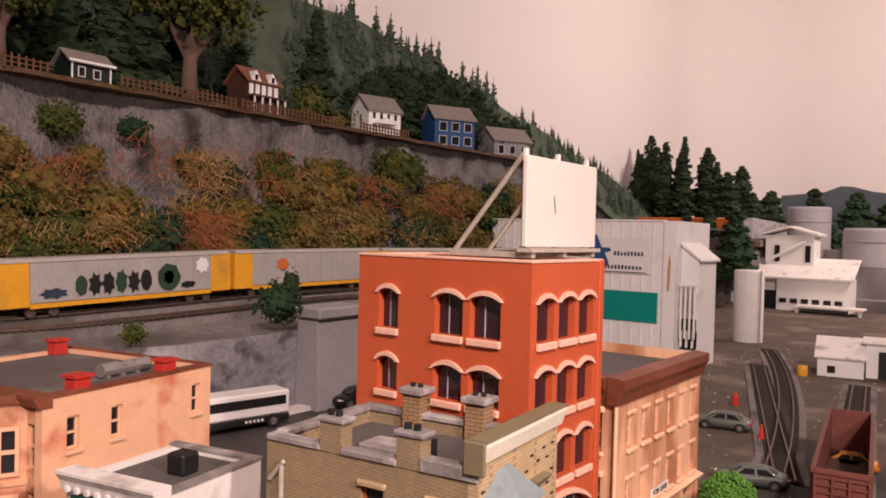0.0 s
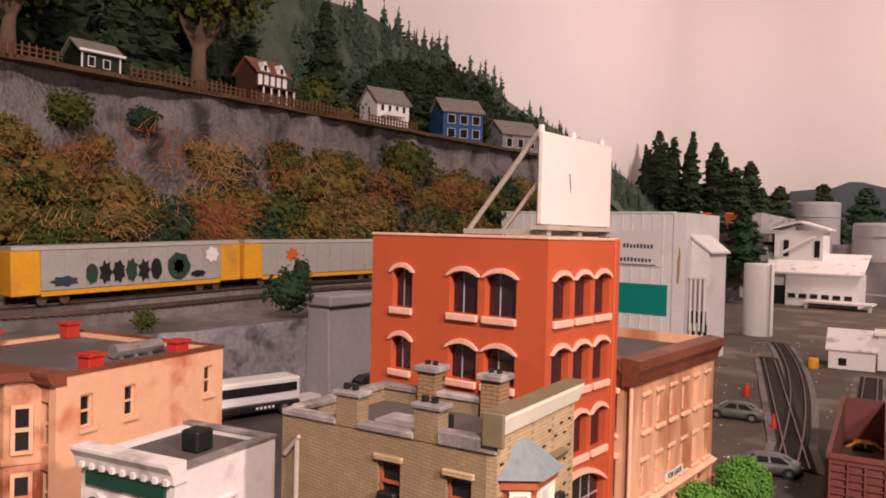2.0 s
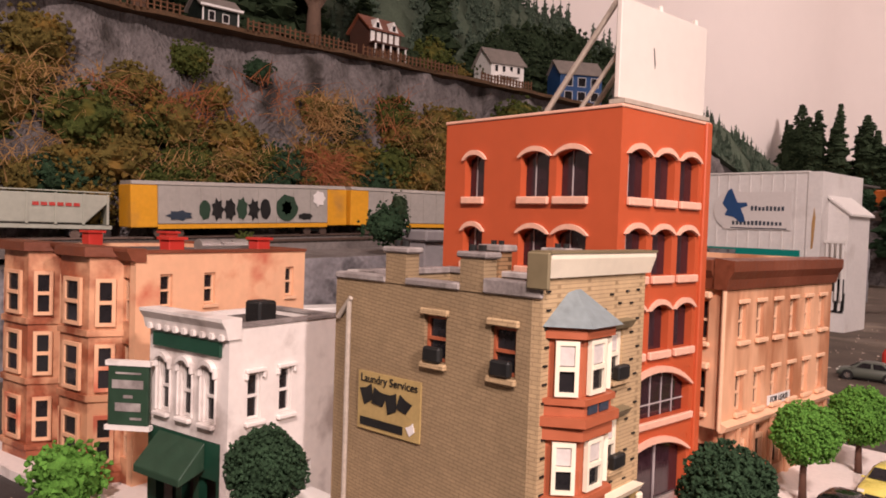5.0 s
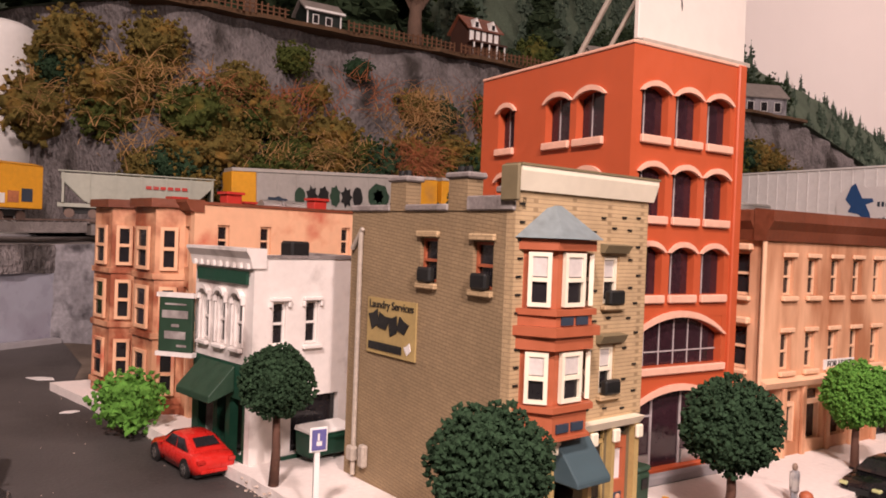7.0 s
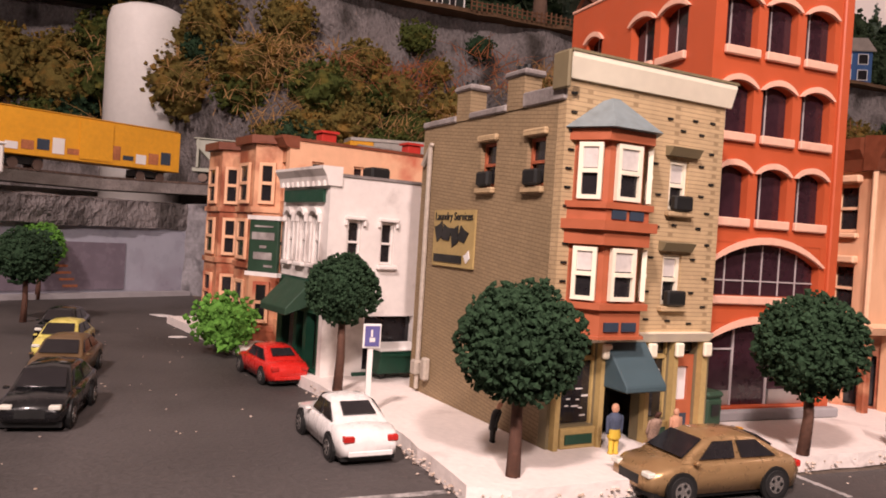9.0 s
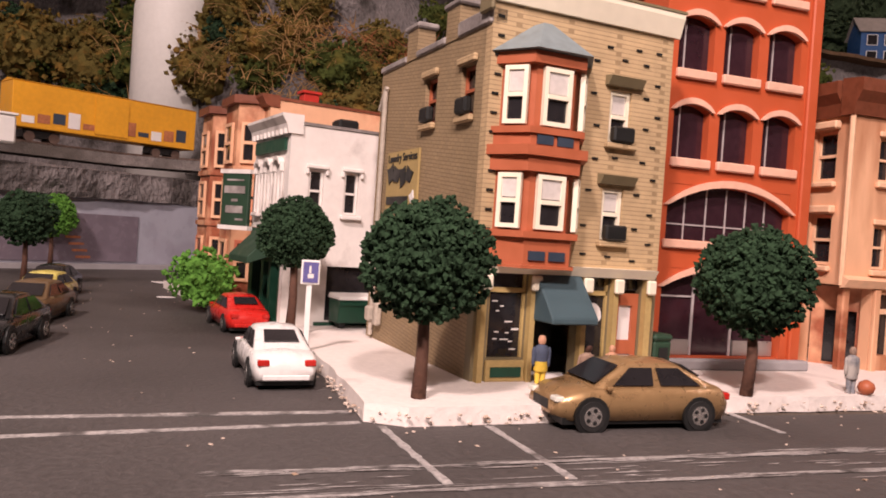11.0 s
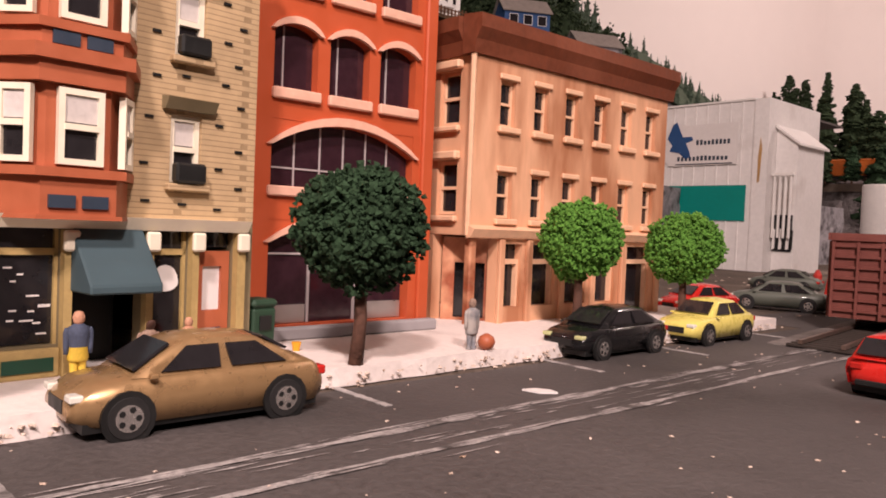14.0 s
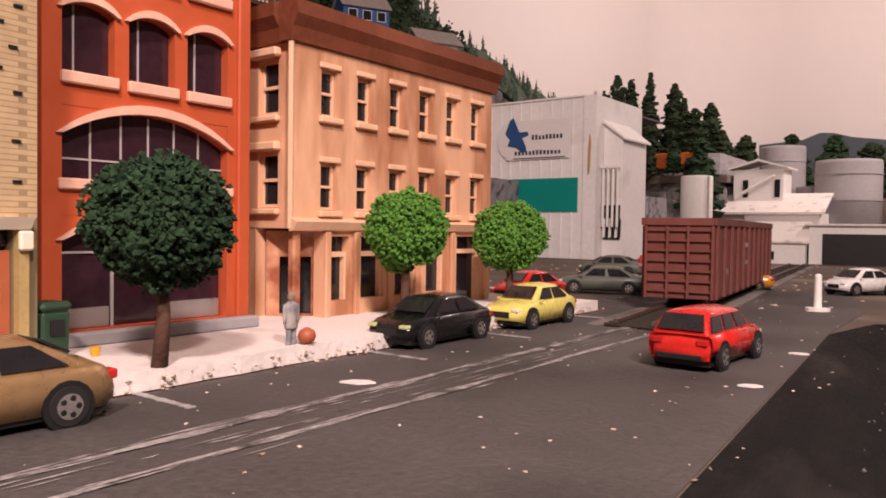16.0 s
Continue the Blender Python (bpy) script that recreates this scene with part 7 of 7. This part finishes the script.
P_GOLD = paint("bronze_gold_car_paint", (0.40, 0.25, 0.12), 0.32, 0.5)
P_BLACK = paint("black_car_paint", (0.008, 0.008, 0.009), 0.22)
P_YELL = paint("lemon_yellow_car_paint", (0.72, 0.62, 0.16), 0.3)
P_RED = paint("red_car_paint", (0.55, 0.02, 0.015), 0.3)
P_WHITE = paint("white_car_paint", (0.78, 0.75, 0.73), 0.3)
P_BROWN = paint("dusty_brown_car_paint", (0.14, 0.085, 0.04), 0.5)
P_GREY = paint("dull_green_grey_car_paint", (0.10, 0.11, 0.09), 0.5)
SEDAN = (0.20, 0.40, 0.68, 0.92)
car("gold_sedan", "bronze gold four-door sedan parked at the kerb", -1.49, 5.69, 90, 1.06, 0.355, P_GOLD, cab=SEDAN)
car("black_sedan", "shiny black sedan parked at the kerb", -1.66, 8.78, 91, 1.02, 0.33, P_BLACK, cab=SEDAN, lamp_mat=M_LIGHTY)
car("yellow_sedan", "lemon yellow coupe parked at the kerb", -1.64, 10.1, 91, 1.0, 0.34, P_YELL, cab=(0.24, 0.42, 0.68, 0.90))
car("red_wagon", "red estate car driving along the street", 0.12, 9.28, -92, 0.98, 0.34, P_RED, cab=(0.26, 0.38, 0.90, 0.985), tz=0.64, wagon=True, group="cars on the street")
car("white_coupe", "white coupe with red tail lamps by the corner", -2.74, 3.88, 4, 1.0, 0.33, P_WHITE, cab=(0.30, 0.44, 0.60, 0.86))
car("red_coupe", "red coupe parked beside the white shop", -4.98, 3.78, 10, 0.98, 0.31, P_RED, cab=(0.26, 0.42, 0.66, 0.9))
car("yellow_hatchback", "yellow car parked in the lot", -6.2, 2.0, 172, 1.0, 0.34, P_YELL, cab=SEDAN, group="cars in the lot")
car("brown_sedan", "dusty brown sedan parked in the lot", -5.15, 2.1, 172, 1.05, 0.34, P_BROWN, cab=SEDAN, group="cars in the lot")
car("dark_sedan", "dark grey sedan parked in the lot", -3.75, 2.12, 172, 1.05, 0.36, P_BLACK, cab=SEDAN, group="cars in the lot")
car("black_hatchback", "black hatchback parked behind the lot", -7.3, 1.9, 172, 1.0, 0.34, P_BLACK, cab=SEDAN, group="cars in the lot")
car("red_hatchback", "red hatchback parked beyond the peach block", -2.75, 11.9, 80, 0.95, 0.33, P_RED, cab=SEDAN, group="far cars")
car("green_grey_sedan", "dull green grey sedan in the yard", -2.6, 13.5, 20, 1.1, 0.34, P_GREY, cab=SEDAN, group="far cars")
car("dusty_sedan", "dull green grey sedan by the mill yard", -4.1, 17.0, 10, 1.1, 0.36, P_GREY, cab=SEDAN, group="far cars")
car("orange_hatchback", "orange car in front of the mill", -1.55, 15.6, 10, 0.95, 0.3, paint("orange_car_paint", (0.5, 0.2, 0.02)), cab=SEDAN, group="far cars")
car("far_white_sedan", "white sedan at the far end of the street", -0.05, 15.9, 60, 1.0, 0.34, P_WHITE, cab=SEDAN, group="far cars")
car("black_sedan", "black sedan on the back road", -8.75, 10.9, 75, 1.1, 0.36, P_BLACK, cab=SEDAN, z=0.755, group="back road traffic")
# bus
t = thing("city_bus", "white and black city bus on the back road", "bus", "back road traffic")
m = place(-9.0, 8.25, 0.755, 80)
L, W, H = 1.8, 0.48, 0.58
part("lower_body", box(-L / 2, L / 2, -W / 2, W / 2, 0.09, 0.2), M_BLACK, t, "black lower panels", m, 0.02)
part("upper_body", box(-L / 2, L / 2, -W / 2 + 0.004, W / 2 - 0.004, 0.202, H), M_CLAP, t, "white upper body", m, 0.03)
for s in (-1, 1):
    part("window_band", box(-L / 2 + 0.1, L / 2 - 0.08, s * W / 2 - 0.006, s * W / 2 + 0.006, 0.36, 0.5), M_GLASS, t, "", m)
    for k in range(9):
        part("window_post", box(-0.78 + 0.19 * k, -0.765 + 0.19 * k, s * W / 2 - 0.01, s * W / 2 + 0.01, 0.36, 0.5), M_BLACK, t, "", m)
    for u in (-0.65, 0.6):
        wl = part("wheel", tube([(u, s * (W / 2 - 0.05), 0.11), (u, s * (W / 2 + 0.01), 0.11)], 0.11, 16), M_TYRE, t, "", m)
        part("rim", tube([(u, s * (W / 2 + 0.011), 0.11), (u, s * (W / 2 + 0.014), 0.11)], 0.06, 12), M_CHROME, wl, "", m)
part("windscreen", box(L / 2 - 0.008, L / 2 + 0.006, -W / 2 + 0.05, W / 2 - 0.05, 0.33, 0.54), M_GLASS, t, "", m)
for k in range(5):
    part("white_mark", box(0.1 + 0.07 * k, 0.14 + 0.07 * k, -W / 2 - 0.005, -W / 2 - 0.001, 0.13, 0.17), M_SIGNW, t, "", m)


# ---- street furniture and figures ----
def figurine(x, y, z, paints, label, h=0.32, ang=0.0, bend=0.0):
    """A painted model figure as one plain shape: legs, coat and head in their own paints."""
    r = h * 0.13
    bm = bmesh.new()
    for c in (-0.42, 0.42):
        leg = lathe([(r * 0.42, 0), (r * 0.5, h * 0.03), (r * 0.34, h * 0.06), (r * 0.46, h * 0.3), (r * 0.55, h * 0.46)], 0.1 * c * r, c * r, 10)
        tmp = bpy.data.meshes.new("leg")
        leg.to_mesh(tmp), leg.free(), bm.from_mesh(tmp), bpy.data.meshes.remove(tmp)
    for prof, oy in (([(r * 1.0, h * 0.3), (r * 1.12, h * 0.34), (r * 0.95, h * 0.5), (r * 1.15, h * 0.66), (r * 1.1, h * 0.77), (r * 0.45, h * 0.825)], 0),
                     ([(r * 0.3, h * 0.8), (r * 0.58, h * 0.85), (r * 0.66, h * 0.92), (r * 0.45, h * 0.985), (r * 0.12, h)], 0),
                     ([(r * 0.24, h * 0.4), (r * 0.32, h * 0.5), (r * 0.36, h * 0.7), (r * 0.2, h * 0.77)], -1.2), ([(r * 0.24, h * 0.4), (r * 0.32, h * 0.5), (r * 0.36, h * 0.7), (r * 0.2, h * 0.77)], 1.2)):
        b = lathe(prof, 0, 0, 12)
        b.transform(Matrix.Translation((0, oy * r, 0)) @ Matrix.Diagonal((0.75, 1.0, 1, 1)))
        tmp = bpy.data.meshes.new("limb")
        b.to_mesh(tmp), b.free(), bm.from_mesh(tmp), bpy.data.meshes.remove(tmp)
    for v in bm.verts:
        v.co.x += bend * h * max(0, v.co.z / h - 0.4) ** 1.5
    cuts = [0 if f.calc_center_median().z < h * 0.44 else 1 if f.calc_center_median().z < h * 0.81 else 2 for f in bm.faces]
    ob = part("figurine", bm, paints[0], None, "", place(x, y, z, ang), smooth=True)
    for m in paints[1:]:
        ob.data.materials.append(m)
    ob.data.polygons.foreach_set("material_index", cuts)
    return tagged(ob, label, "figurine", "pavement figures")


M_FIGYELLOW = mat("yellow_figure_paint", (0.62, 0.42, 0.05), 0.7, 0.2, 9)
M_FIGCOAT = mat("blue_figure_paint", (0.06, 0.075, 0.12), 0.8, 0.3, 9)
M_FIGFLESH = mat("flesh_figure_paint", (0.52, 0.27, 0.17), 0.7, 0.2, 9)
M_FIGGREY = mat("grey_figure_paint", (0.2, 0.2, 0.22), 0.8, 0.4, 9, stain=(0.4, 0.36, 0.33), stain_scale=6, stain_at=0.55)
figurine(-1.76, 7.55, 0.1, (M_FIGGREY, M_FIGGREY, M_SKIN), "grey painted model figure on the pavement", 0.31)
figurine(-1.93, 5.36, 0.1, (M_FIGYELLOW, M_FIGCOAT, M_FIGFLESH), "blue and yellow painted model figure by the shop", 0.31)
figurine(-1.95, 5.66, 0.1, (M_SKIN, M_SKIN, M_CAST), "stooping brown painted model figure by the entrance", 0.26, 0, 0.5)
figurine(-2.0, 5.88, 0.1, (M_SKIN, M_FIGFLESH, M_FIGFLESH), "tan painted model figure by the shop window", 0.25)
figurine(-2.3, 4.72, 0.1, (M_BLACK, M_BLACK, M_FIGFLESH), "dark painted model figure behind the tree", 0.25, 90, 0.4)
ball = lathe([(0.012, 0), (0.045, 0.02), (0.055, 0.05), (0.045, 0.08), (0.012, 0.1)], 0, 0, 14)
tagged(part("brown_bag", ball, M_RUST, None, "", place(-1.70, 7.62, 0.1), smooth=True), "round reddish brown bag on the pavement", "bag")
t = thing("litter_bin", "dark green litter bin beside the red block", "bin")
part("bin_body", prism([(-0.075, 0), (0.075, 0), (0.085, 0.24), (-0.085, 0.24)], -0.08, 0.08, (0, 2, 1)), M_BOARDGREEN, t, "", place(-2.35, 6.42, 0.1, 10), 0.012)
part("bin_lid", box(-0.095, 0.095, -0.09, 0.09, 0.242, 0.29), M_BOARDGREEN, t, "", place(-2.35, 6.42, 0.1, 10), 0.02)
part("bin_slot", box(0.086, 0.092, -0.04, 0.04, 0.12, 0.2), M_BLACK, t, "", place(-2.35, 6.42, 0.1, 10))
tagged(part("yellow_cup", lathe([(0.02, 0), (0.028, 0.05)], -2.2, 6.6, 10), M_YELLOW, None, "", Matrix.Translation((0, 0, 0.1))), "small yellow object on the pavement", "litter")
t = thing("parking_sign", "blue violet parking sign on a white post", "sign")
part("post", box(-0.018, 0.018, -0.018, 0.018, 0, 0.56), M_CLAP, t, "white post", place(-3.12, 4.14, 0.1, 80))
part("plate", box(0.02, 0.03, -0.065, 0.065, 0.46, 0.63), M_CLAP, t, "", place(-3.12, 4.14, 0.1, 0), 0.004)
part("blue_face", box(0.031, 0.036, -0.052, 0.052, 0.475, 0.615), M_BLUESIGN, t, "blue violet face", place(-3.12, 4.14, 0.1, 0))
part("symbol", boxes((0.037, 0.039, -0.012, 0.002, 0.54, 0.59), (0.037, 0.039, -0.02, 0.02, 0.505, 0.535)), M_SIGNW, t, "", place(-3.12, 4.14, 0.1, 0))
tagged(part("white_stub_post", lathe([(0.12, 0), (0.12, 0.03), (0.04, 0.035), (0.035, 0.36), (0.02, 0.38)], -0.02, 13.1, 12), M_CLAP), "short white post beside the street", "post")
tagged(part("red_cone", lathe([(0.1, 0), (0.1, 0.03), (0.06, 0.04), (0.02, 0.3)], -3.25, 16.6, 12), M_CHIMRED), "small red marker in the yard", "marker")
tagged(part("red_marker", lathe([(0.08, 0), (0.08, 0.2), (0.03, 0.3)], -4.6, 19.5, 10), M_CHIMRED), "small red marker before the mill", "marker")
